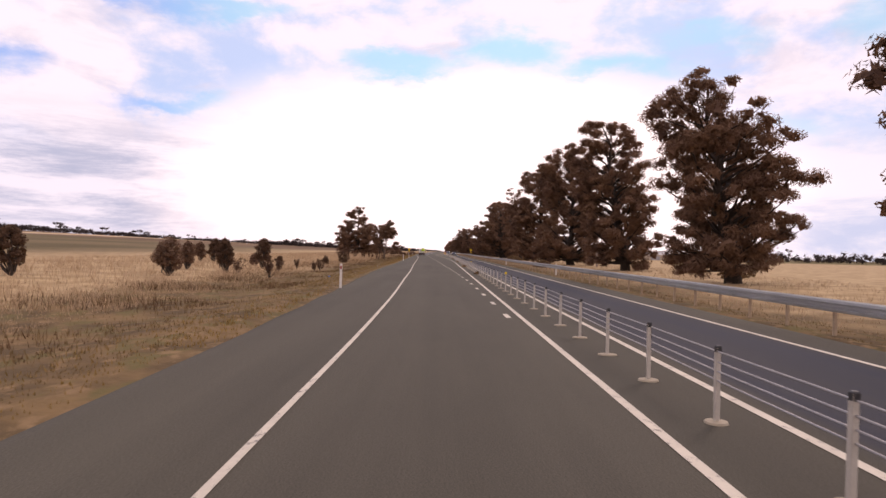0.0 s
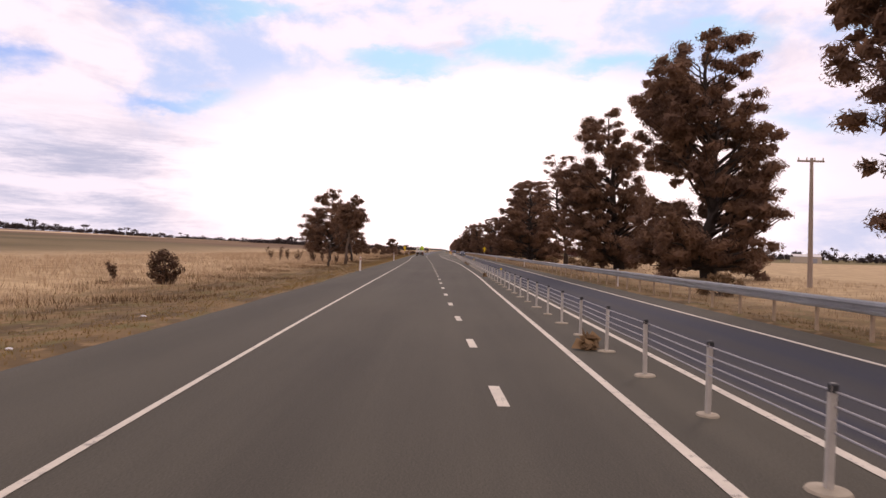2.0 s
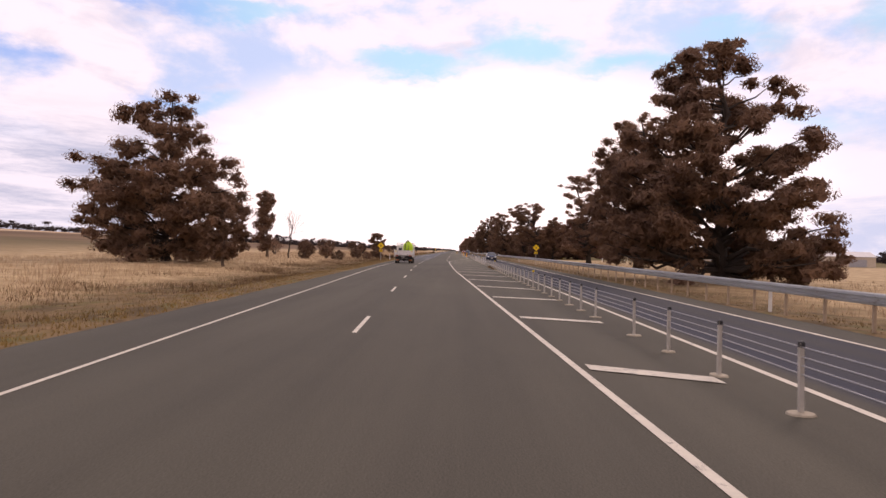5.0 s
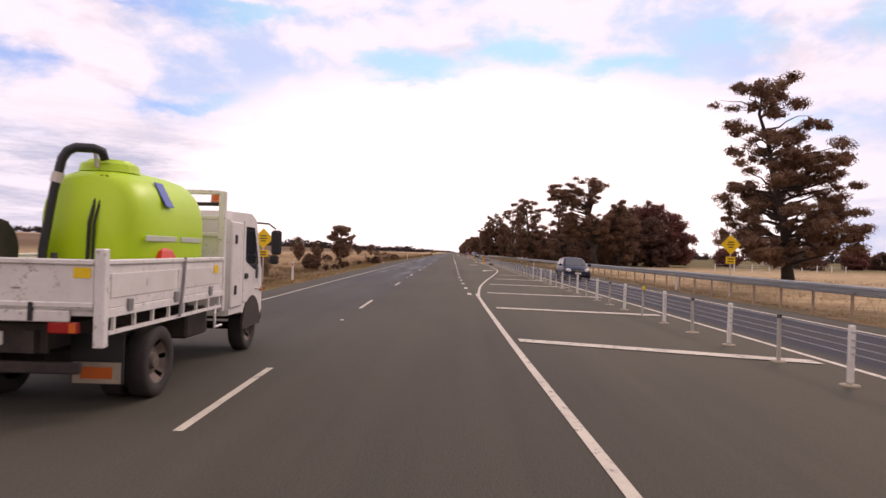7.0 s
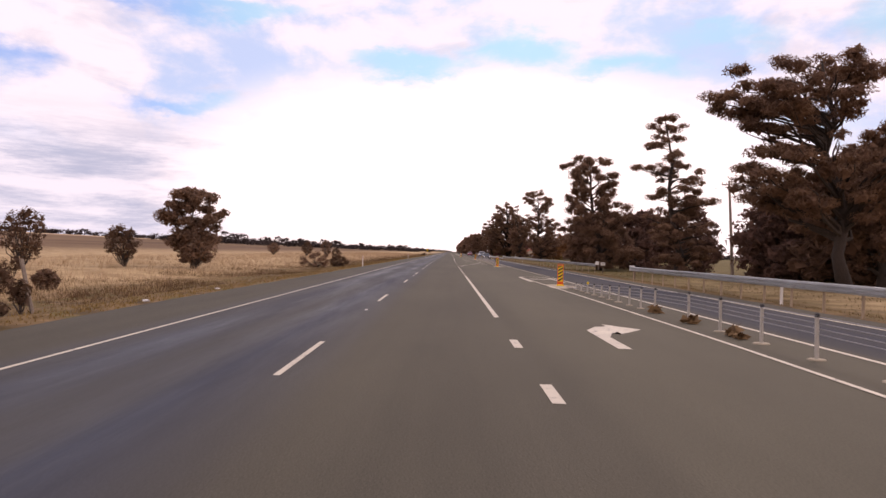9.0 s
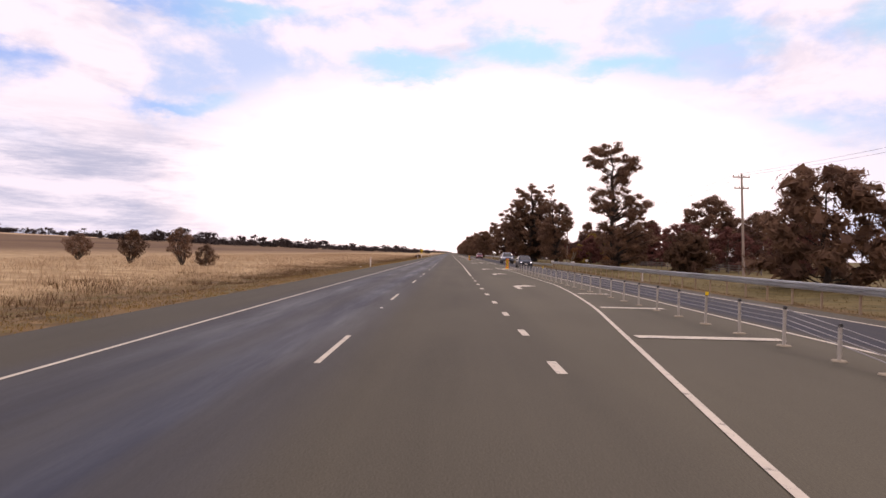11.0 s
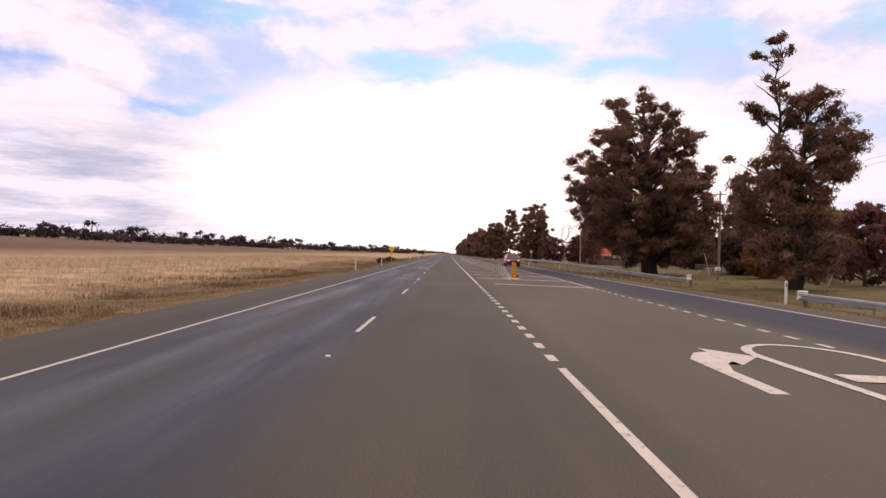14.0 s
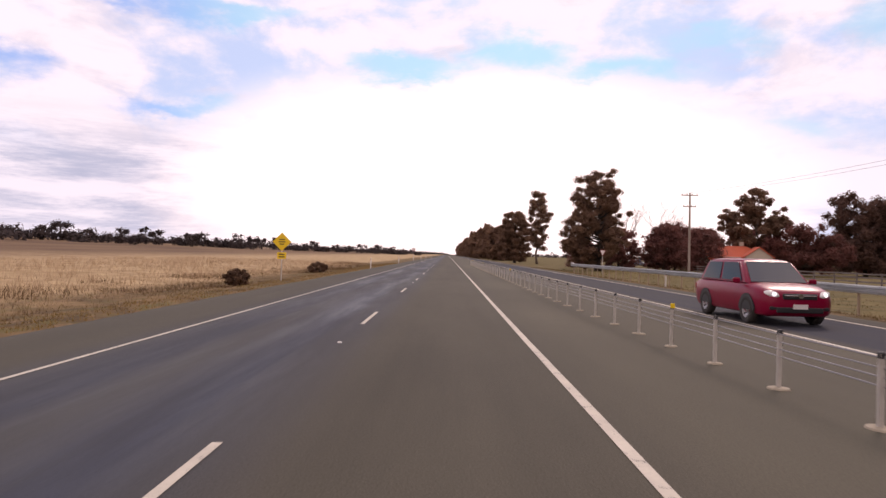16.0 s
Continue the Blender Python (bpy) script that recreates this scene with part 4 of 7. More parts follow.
def diamond_sign(x, y, centre_z, half, plate_z, label, bars=True):
    """Yellow diamond with a small plate under it, on a steel post; it faces the coming traffic (-y)."""
    g = ground_z(x, y)
    root = empty("warning_sign", (x, y, g), label, "road sign", "yellow diamond signs", turn=2)
    c = centre_z - g
    part("post", tube([(0, 0.04, -0.1), (0, 0.04, c + half * 0.6)], 0.03, 8), M["steel"], root)
    d = part("diamond_panel", prism([(0, c - half), (half, c), (0, c + half), (-half, c)], 1, -0.006, 0.006), M["yellow"], root)
    for k, w in enumerate((0.3, 0.36, 0.24)):
        part("lettering_bar", box((0, -0.008, c + 0.13 - 0.13 * k), (w * half * 2, 0.006, 0.055)), M["black"], d)
    p = part("plate", box((0, 0, plate_z - g), (0.5, 0.012, 0.36), 0.004), M["yellow"], root)
    for k in range(2):
        part("lettering_bar", box((0, -0.008, plate_z - g + 0.07 - 0.14 * k), (0.32, 0.006, 0.06)), M["black"], p)
    return root


diamond_sign(11.5, 251.3, 2.35, 0.52, 1.55, "yellow diamond warning sign with a small plate, beyond the guard rail")
diamond_sign(-13.6, 569.1, 2.05, 0.52, 1.28, "yellow diamond warning sign with a small plate in dry grass")
diamond_sign(-12.5, 251.0, 2.05, 0.52, 1.28, "yellow diamond warning sign with a small plate in dry grass")


def give_way(x, y):
    g = ground_z(x, y)
    root = empty("give_way_sign", (x, y, g), "white and red triangular give way sign at a side road", "road sign", turn=20)
    part("post", tube([(0, 0.03, -0.1), (0, 0.03, 2.8)], 0.04, 8), M["steel"], root)
    r = part("triangle_panel", prism([(-0.45, 3.0), (0.45, 3.0), (0, 2.2)], 1, -0.006, 0.006), M["red"], root, "red rim")
    part("panel_face", prism([(-0.36, 2.95), (0.36, 2.95), (0, 2.31)], 1, -0.012, -0.007), M["white"], r, "white face")


give_way(15.3, 615)
root = empty("speed_sign", (-12.6, 690, ground_z(-12.6, 690)), "round white and red sign on a steel post", "road sign")
part("post", tube([(0, 0.03, -0.1), (0, 0.03, 2.9)], 0.035, 8), M["steel"], root)
disc = part("disc", tube([(0, 0, 2.6), (0, -0.012, 2.6)], 0.42, 20), M["red"], root, "red rim")
part("disc_face", tube([(0, -0.013, 2.6), (0, -0.018, 2.6)], 0.32, 20), M["white"], disc, "white face")


# ---- power line ----
def power_pole(x, y, h, lean, arms, stay=False):
    g = ground_z(x, y)
    root = empty("power_pole", (x, y, g), "weathered timber power pole with wooden cross-arms", "power pole", "power poles")
    top = (lean * h, 0, h)
    part("pole", tube([(0, 0, -0.3), (lean * h * 0.5, 0, h * 0.5), top], [0.17, 0.14, 0.10], 10), M["pole_timber"], root)
    for z, w in arms:
        a = part("cross_arm", box((lean * z, 0.1, z), (w, 0.1, 0.12), 0.01), M["pole_timber"], root)
        for sx in (-0.45, -0.15, 0.15, 0.45):
            part("insulator", tube([(lean * z + sx * w, 0.1, z + 0.06), (lean * z + sx * w, 0.1, z + 0.24)], [0.05, 0.035], 8), M["cream"], a)
    if stay:
        part("transformer_can", tube([(0.3, 0.0, h - 2.2), (0.3, 0.0, h - 1.3)], 0.22, 12), M["steel"], root)
    return Vector((x + lean * h, y, g + h))


tops = [power_pole(24.2, 100.1, 8.6, -0.01, ((8.4, 1.8),)),
        power_pole(26.0, 355.2, 10.0, -0.06, ((9.6, 1.5),)), power_pole(30.0, 434.0, 11.9, -0.045, ((11.5, 2.0), (10.2, 1.7))),
        power_pole(28.7, 488.7, 11.4, 0.01, ((11.1, 2.0), (7.2, 1.8)), True), power_pole(28.9, 542.1, 10.3, 0.0, ((9.9, 1.6),)), power_pole(27.6, 618.6, 10.8, -0.01, ((10.5, 2.2), (9.0, 1.7)))]
for k, off in enumerate((-0.8, 0.8)):
    for a, b in zip(tops[1:], tops[2:]):
        pts = []
        for i in range(13):
            t = i / 12
            p = a.lerp(b, t)
            pts.append((p.x + off, p.y, p.z - 0.1 - 4 * 0.9 * t * (1 - t)))
        tagged(part("power_line", tube(pts, 0.012, 4), M["black"]), "thin sagging power line between timber poles", "power line", "power lines")


# ---- trees ----
def leaf_cloud(rng, centres, radii, per, size, flat=0.6, droop=0.0, slim=1.0, core=0.12):
    """Many small leaf blades scattered in ellipsoids round the centres, with the broad sprays of each clump's dense heart among them: corners and triangles."""
    centres, radii = np.asarray(centres, float), np.asarray(radii, float)
    n = len(centres)
    counts = np.maximum(6, (per * (radii / radii.mean()) ** 2).astype(int))
    idx = np.repeat(np.arange(n), counts)
    k = len(idx)
    d = rng.normal(size=(k, 3))
    d /= np.linalg.norm(d, axis=1)[:, None]
    heart = rng.uniform(0, 1, k) < core
    r = radii[idx] * np.where(heart, rng.uniform(0.0, 0.62, k), rng.uniform(0.3, 1.0, k) ** 0.42)
    c = centres[idx] + d * r[:, None] * np.array([1, 1, flat])
    c[:, 2] -= droop * rng.uniform(0, 1, k) * radii[idx]
    out = d * np.array([1, 1, 1.3]) + np.array([0, 0, 0.35]) + rng.normal(size=(k, 3)) * 0.5
    out /= np.linalg.norm(out, axis=1)[:, None]
    a = np.cross(out, rng.normal(size=(k, 3)))
    a /= np.linalg.norm(a, axis=1)[:, None]
    b = np.cross(out, a)
    s = size * (rng.uniform(0.6, 1.35, k) * np.where(heart, 2.6, 1.0))[:, None]
    wd = np.where(heart, 1.3, slim)[:, None]
    v = np.empty((k, 3, 3))
    v[:, 0] = c - a * s * 0.6 - b * s * 0.28 * wd
    v[:, 1] = c - a * s * 0.5 + b * s * 0.30 * wd
    v[:, 2] = c + a * s * 0.75
    return v.reshape(-1, 3), np.arange(k * 3).reshape(-1, 3)


def bent(rng, a, b, n, wander):
    a, b = np.asarray(a, float), np.asarray(b, float)
    pts = [a + (b - a) * i / n for i in range(n + 1)]
    L = np.linalg.norm(b - a)
    for i in range(1, n):
        pts[i] = pts[i] + rng.normal(size=3) * wander * L / n
    return pts


PROFILES = {
    # crown half width (0..1) by height in the crown (0..1)
    "oval": curve_of((0, 0.50), (0.10, 0.85), (0.3, 1.0), (0.55, 0.90), (0.75, 0.68), (0.9, 0.42), (1.0, 0.10)),
    "cone": curve_of((0, 0.75), (0.12, 1.0), (0.35, 0.86), (0.6, 0.62), (0.8, 0.40), (0.93, 0.22), (1.0, 0.05)),
    "dome": curve_of((0, 0.55), (0.2, 0.95), (0.5, 1.0), (0.75, 0.82), (0.92, 0.5), (1.0, 0.15)),
    "column": curve_of((0, 0.8), (0.2, 1.0), (0.5, 0.85), (0.75, 0.7), (0.9, 0.55), (1.0, 0.2)),
    "layers": curve_of((0, 0.55), (0.12, 1.0), (0.25, 0.55), (0.38, 0.95), (0.5, 0.45), (0.62, 0.80), (0.75, 0.42), (0.88, 0.62), (1.0, 0.12)),
    "umbrella": curve_of((0, 0.30), (0.2, 0.45), (0.4, 0.55), (0.6, 0.8), (0.75, 1.0), (0.9, 0.8), (1.0, 0.35)),
    "spire": curve_of((0, 0.9), (0.3, 1.0), (0.6, 0.75), (0.85, 0.4), (1.0, 0.05)),
    "ragged": curve_of((0, 0.4), (0.2, 0.8), (0.45, 0.75), (0.6, 1.0), (0.8, 0.8), (1.0, 0.3)),
}


def tree(name, x, y, h, half, label, profile="oval", crown=0.12, limbs=40, per=60, size=0.5, leaf="pine", bark="bark",
         trunk=0.45, lean=0.0, shift=0.0, seed=1, clump=1.25, category="tree", group="", lift=0.32, flat=0.6, z=None, droop=0.0, bare=0.0, rows=(), gaps=()):
    """A tree: tapered trunk, limbs that rise from it, and leaf clumps along the outer half of every limb.
    rows, where given, is the crown's own outline: height, reach to the west and to the east of the foot, from the top down."""
    rng = np.random.default_rng(seed)
    if y < 760:
        # fine needles on the pines, small leaves on the rest
        per, size = (int(per * 3.1), size * 0.56) if leaf == "pine" else (int(per * 2.0), size * 0.70)
    g = (ground_z(x, y) if z is None else z) - 0.1
    root = empty(name, (x, y, g), label, category, group)
    prof = PROFILES[profile]
    if rows and leaf == "pine":
        limbs, per, size, clump = int(limbs * 1.2), int(per * 1.05), size * 0.83, clump * 0.98
    top = np.array([lean * h + shift, 0, h])
    if rows:
        h = rows[0][0]
        top = np.array([(rows[0][1] + rows[0][2]) / 2, 0, h])
        zr, lr, rr = [np.array([r[k] for r in rows[::-1]]) for k in range(3)]
        zr = np.maximum(zr - g, 0.7 if leaf == "pine" else 0.4) + np.arange(len(zr)) * 0.01
        h, top[2] = zr[-1], zr[-1]
        grid = np.linspace(zr[0], zr[-1], 60)
        order = rng.permutation(limbs)
        share = np.cumsum(0.6 + np.interp(grid, zr, rr - lr) ** 1.15)
        share = (share - share[0]) / (share[-1] - share[0])
        depth = np.convolve(np.pad(np.interp(grid, zr, rr - lr) / 2, 6, "edge"), np.ones(13) / 13, "valid")
    tp = bent(rng, (0, 0, 0), top * 0.96, 7, 0.12)
    bm = add_tube(bmesh.new(), tp, [trunk * (1.25 if i == 0 else 1.0 - 0.125 * i) for i in range(8)], 9)
    part("trunk", bm, M[bark], root, smooth=True)
    ts = np.array(tp)
    lb = bmesh.new()
    centres, radii = [], []
    c0 = crown * h
    for i in range(limbs):
        f = ((i + rng.uniform(0, 1)) / limbs) ** 0.9
        z1 = c0 + (h - c0) * f
        w = (half - 0.5 * clump) * prof(f) * rng.uniform(0.72, 1.05)
        ang = i * 2.39996 + rng.uniform(-0.5, 0.5)
        if rows:
            z1 = float(np.interp((order[i] + rng.uniform(0.2, 0.8)) / limbs, share, grid))
            z1 = min(z1, h - 0.6 * clump * flat)
            f = (z1 - zr[0]) / (zr[-1] - zr[0])
            lo, hi = np.interp(z1, zr, lr) + 0.5 * clump, np.interp(z1, zr, rr) - 0.5 * clump
            w = max(0.15, (hi - lo) / 2)
            u = 1.0 - 0.35 * rng.uniform(0, 1) ** 2
            zs = max(min(zr[0] + 0.4, 1.6), z1 - w * lift - 0.25)
            start = np.array([np.interp(zs, ts[:, 2], ts[:, k]) for k in range(3)])
            cx, cy = [math.copysign(abs(v) ** 0.6, v) for v in (math.cos(ang), math.sin(ang))]
            end = np.array([(lo + hi) / 2 + w * u * cx, np.interp(z1, grid, depth) * u * cy, max(z1, 0.35)])
        zs = max(c0 * 0.75, z1 - w * lift - 0.25) if not rows else zs
        if not rows:
            start = np.array([np.interp(zs, ts[:, 2], ts[:, k]) for k in range(3)])
            mid_x = np.interp(z1, ts[:, 2], ts[:, 0]) + shift * 0.3
            end = np.array([mid_x + w * math.cos(ang), w * math.sin(ang), z1 + rng.uniform(-0.03, 0.03) * h])
        ln = np.linalg.norm(end - start)
        pts = bent(rng, start, end, 4, 0.16)
        r0 = min(trunk * 0.42, 0.035 * ln + 0.03) * (1.05 - 0.6 * f)
        add_tube(lb, pts, [r0, r0 * 0.75, r0 * 0.55, r0 * 0.35, r0 * 0.15], 5, caps=False)
        if rng.uniform() < bare or any(a < z1 < b for a, b in gaps):
            continue
        m_ = max(2, int(ln / (clump * (1.35 if rows else 0.95))))
        for j in range(m_):
            u = 1.0 - 0.62 * j / m_
            p = start + (end - start) * u + np.clip(rng.normal(size=3), -1.3, 1.3) * clump * (np.array([0.45, 0.45, 0.38]) if rows else np.array([0.35, 0.35, 0.22]))
            centres.append(p)
            radii.append(clump * rng.uniform(0.6, 1.15))
    part("branchwork", lb, M[bark], root)
    if bare < 1.0:
        if bare < 0.5:
            centres.append(top - np.array([0, 0, 0.45 * clump]))
            radii.append(clump * 0.7)
        v, fcs = leaf_cloud(rng, centres, radii, per, size * 1.12, flat, droop, 0.6, 0.13 if clump > 1.0 else 0.07) if leaf == "pine" else leaf_cloud(rng, centres, radii, per, size, flat, droop)
        v[:, 2] = np.maximum(v[:, 2], 0.12)
        tagged(arrays_part("crown", v, fcs, M[leaf], root), kind="stuff")
    return root


def bush(x, y, h, half, label, leaf="shrub", seed=1, size=0.28, group="roadside bushes", n=14, per=80, category="bush"):
    rng = np.random.default_rng(seed + 900)
    size *= 0.70
    root = empty("bush", (x, y, ground_z(x, y) - 0.05), label, category, group)
    bm = bmesh.new()
    centres, radii = [], []
    lean, n, foot = rng.normal() * 0.08 * h, n + 6, 0.27 if h > 2 else 0.10
    for i in range(n):
        u = (i + rng.uniform(0, 0.8)) / n
        a, f = i * 2.4, foot + (0.92 - foot) * u
        w = half * math.sqrt(max(0.06, 1 - abs(2 * u - 0.85) ** 2.4)) * rng.uniform(0.45, 0.82)
        e = (w * math.cos(a) + lean * f, w * math.sin(a), h * f)
        add_tube(bm, bent(rng, (0, 0, 0), e, 3, 0.15), [0.05, 0.035, 0.025, 0.01], 4, caps=False)
        centres.append(e)
        radii.append(min(half, h * 0.6) * rng.uniform(0.26, 0.42))
    part("stem", bm, M["dead_bark"], root)
    v, f = leaf_cloud(rng, centres, radii, per, size * 0.86, 0.8, core=0.03)
    v[:, 2] = np.maximum(v[:, 2], 0.03)
    tagged(arrays_part("crown", v, f, M[leaf], root), kind="stuff")
    return root


def dead_tree(x, y, h, half, seed, label, trunk=0.16):
    """A bare tree of forking branches."""
    rng = np.random.default_rng(seed)
    root = empty("dead_tree", (x, y, ground_z(x, y) - 0.1), label, "dead tree", "bare trees")
    tb, bb = bmesh.new(), bmesh.new()

    def grow(bm, a, d, ln, r, depth):
        b = a + d * ln
        pts = bent(rng, a, b, 3, 0.22)
        add_tube(bm, pts, [r, r * 0.85, r * 0.72, r * 0.6], 6 if depth == 0 else 4, caps=False)
        if depth >= 5:
            return
        for k in range(3 if depth in (1, 2) else 2):
            nd = d + rng.normal(size=3) * (0.55 if depth else 0.4) * np.array([half / h * 1.9, half / h * 1.9, 0.7])
            nd[2] = max(nd[2], -0.05) + 0.12
            nd /= np.linalg.norm(nd)
            grow(bb, np.asarray(pts[-1 if k < 2 else 2]), nd, ln * rng.uniform(0.62, 0.86), r * 0.58, depth + 1)

    grow(tb, np.zeros(3), np.array([0.05, 0, 1.0]), h * 0.30, trunk, 0)
    part("trunk", tb, M["bark"], root)
    part("branchwork", bb, M["bark"], root)
    return root


PINE = "tall dark Monterey pine standing in dry grass behind the guard rail"
tree("pine_tree", 21.5, 20.5, 18, 7, PINE, limbs=70, per=46, size=0.5, seed=3, trunk=0.5, clump=1.1, group="roadside pines",
     rows=((17, -2, 2), (14, -5, 4), (10, -5, 5), (8.6, -6.2, 6), (7, -6.4, 6), (6.2, -5.4, 5), (4, -4.6, 5)))
tree("pine_tree", 22.3, 49.1, 18, 7, "broad dark pine with a heavy crown down to the grass", limbs=84, per=52, size=0.44, seed=11, trunk=0.55, clump=1, group="roadside pines", flat=0.6, lift=0.6,
     rows=((15.1, -4.4, -0.3), (14.4, -5.9, 0.8), (12.7, -6.5, 2.4), (11.2, -6.6, 2.4), (9.3, -6.5, 3.2), (8.2, -5.1, 4), (6.7, -5.4, 4.9), (5.4, -4.3, 4.4), (3.7, -4.7, 4.1), (2.4, -5.3, 4.1), (1.3, -4.4, 3.8), (0.4, -4.6, 0.1), (-0.1, -4.8, -1.2)))
tree("pine_tree", 23.6, 82.3, 18, 7, "tall dark pine with bare limbs showing through its crown", limbs=100, per=50, size=0.44, seed=12, trunk=0.55, clump=1.05, group="roadside pines", flat=0.6, lift=0.6, bare=0.06,
     rows=((18.7, -5.4, -1.8), (17.5, -6.8, -0.1), (15.9, -7.4, 1), (14.7, -7.8, 1.6), (13.2, -8, 2.2), (11.1, -7.6, 3), (9, -7, 3.2), (6.8, -5.6, 3.8), (4.4, -5.4, 4.3), (2.9, -5.2, 4.2), (2, -5.2, 3.6), (0.6, -4.9, 3), (-0.3, 0.4, 2.7)))
tree("pine_tree", 22.7, 112.8, 18, 7, PINE, limbs=110, per=50, size=0.46, seed=13, trunk=0.6, clump=1.1, group="roadside pines", flat=0.6, lift=0.6,
     rows=((20.9, -2.1, 1.1), (19.9, -3.5, 2.1), (18.4, -5.9, 3.1), (16.9, -6.6, 3.4), (15.4, -7.3, 3.9), (14, -7.2, 4.7), (12.5, -6.7, 4.8), (11.1, -6.4, 4.8), (9.1, -5.9, 4.7), (7.2, -5.3, 5.2), (5.3, -5.8, 5.6), (3.3, -6.5, 5.8), (1.8, -6.9, 5.9), (0.4, -6.6, 5), (-0.4, -3.7, 3.1)))
tree("pine_tree", 22.6, 141.3, 18, 7, "tall pine with a tapering dark crown", limbs=110, per=50, size=0.46, seed=14, trunk=0.6, clump=1.1, group="roadside pines", flat=0.6, lift=0.6,
     rows=((20.1, -3, -0.9), (19.1, -3.9, 0.5), (17.7, -6, 1.7), (16.3, -6.2, 2), (14.4, -7.1, 2.5), (12.8, -8.4, 2.3), (11.6, -8.6, 3.2), (9.8, -8.6, 3.6), (7.9, -8.3, 3.7), (6.5, -8, 4.1), (5.1, -8.2, 4.2), (3.7, -8.7, 4.6), (2.3, -8.9, 4.2), (0.9, -8.1, 3.7), (0.2, -3.7, 1.4)))
tree("pine_tree", 20.9, 169.7, 18, 7, "slender pine with a long bare trunk and thin layered foliage", limbs=64, per=30, size=0.36, seed=15, trunk=0.36, clump=0.72, group="roadside pines", flat=0.45, lift=0.55, bare=0.12,
     rows=((18.8, -3.7, -1.5), (17.9, -5, 0.7), (17, -4.6, 0.9), (15.5, -3.4, 1.4), (14.2, -4.9, 2.1), (13.5, -5.8, 2.1), (11.9, -6.6, 1.9), (10.8, -6.4, 1.3), (9.8, -4.4, 2.8), (8.5, -4.8, 2.9), (7.1, -5.2, 3.4), (6.3, -4.3, 3.2), (5.2, -3.4, 2.5), (4.1, -1.6, 1.9), (3.4, -0, 1.3)))
tree("pine_tree", 18.6, 199.5, 18, 7, "broad rounded pine with dense dark foliage", limbs=100, per=50, size=0.5, seed=16, trunk=0.55, clump=1.2, group="roadside pines", flat=0.45,
     rows=((17.6, -3.3, 1.6), (16.4, -4, 3.4), (14.3, -5.3, 4.5), (12.1, -6.3, 4.5), (10, -7.7, 5.3), (7.9, -9, 6), (5.8, -9.5, 6.4), (3.7, -9.6, 6.8), (1.6, -8.5, 7.2), (-0.1, -5, 6.6)))
tree("pine_tree", 22.8, 235.5, 18, 7, "very tall pine with dark layered foliage", limbs=110, per=50, size=0.46, seed=17, trunk=0.6, clump=1.1, group="roadside pines", flat=0.6, lift=0.6,
     rows=((19.5, -1.5, 1.5), (18, -4, 3), (16, -5.5, 4.5), (14.8, -6, 5), (12.9, -6.8, 5.5), (11.7, -7.1, 6), (10.1, -7.3, 6), (8.6, -7.1, 6), (7.4, -6.7, 6), (6.2, -5, 5), (5.3, -4.6, 5), (4.2, -5.6, 6), (3.3, -6.7, 6.5), (2.2, -5.5, 6), (1.4, -3, 3.5)))
tree("pine_tree", 23.2, 268.2, 18, 7, "open-crowned pine with tiers of dark foliage", limbs=84, per=50, size=0.42, seed=18, trunk=0.42, clump=0.95, group="roadside pines", flat=0.45, lift=0.25, bare=0.05, gaps=((12.7, 13.3),),
     rows=((15.7, -4.5, -0.2), (15.2, -4.9, 0), (14.3, -5.9, 0.4), (13.4, -5.6, 0.1), (12.9, -3.2, -1.4), (12.4, -4.4, 1.6), (11.7, -4, 2.9), (10.4, -4.4, 3.4), (9.3, -3.1, 3.6), (8.2, -5, 3.9), (6.9, -4.3, 4.1), (5.6, -4.7, 4.4), (4.3, -5.5, 4.8), (3, -5.5, 5.1), (2.1, -4.2, 4.9), (1.7, -2.9, 3.6)))
tree("pine_tree", 22, 329.3, 18, 7, "wide umbrella-shaped pine with twisting bare limbs", limbs=74, per=46, size=0.4, seed=19, trunk=0.42, clump=0.9, group="roadside pines", flat=0.45, lift=0.6, bare=0.08, gaps=((9.4, 11.4),),
     rows=((15, -2.8, -1.2), (14.6, -4.8, -0.3), (13.9, -6.4, 1), (13.1, -7.8, 1.4), (12.6, -8.4, 1.2), (11.8, -8, 0.5), (11.1, -7.6, 0.2), (10.4, -7.4, -0.9), (9.5, -5.2, -1.2), (8.9, -7, -0.1), (8.2, -7.4, 2), (7.5, -7.7, 2.4), (6.4, -6.6, 2.8), (5.3, -5.5, 2.8)))
tree("pine_tree", 26.4, 332.5, 11.5, 3.6, "shorter pine close behind a wide umbrella pine", "dome", 0.1, limbs=40, per=46, size=0.42, seed=91, trunk=0.3, clump=0.9, group="roadside pines", flat=0.6, lift=0.6)
tree("oak_tree", 39.2, 349, 18, 7, "dense round dark tree in a green paddock", limbs=110, per=46, size=0.44, seed=20, trunk=0.4, clump=1.2, flat=0.9, lift=0.8, category="tree", leaf="redleaf",
     rows=((12.1, -3.4, 0.2), (11.6, -4.8, 1.4), (10.6, -6.2, 3.2), (8, -7.3, 5.1), (4.6, -7.4, 5.6), (0.9, -6.2, 5.1)))
tree("pine_tree", 15.9, 371.5, 18, 7, "dark pine with a rounded layered crown", limbs=64, per=48, size=0.46, seed=21, trunk=0.4, clump=1.05, group="roadside pines", flat=0.6, lift=0.6,
     rows=((14.4, -3.8, 0.3), (13.5, -4.8, 1.4), (11.6, -5.1, 1.8), (9.8, -4.4, 1.9), (8.7, -4.7, 2.3), (6.9, -5, 3.4), (4.7, -5.3, 4.2), (2.5, -4.5, 5.3), (0.5, -3, 4.3)))
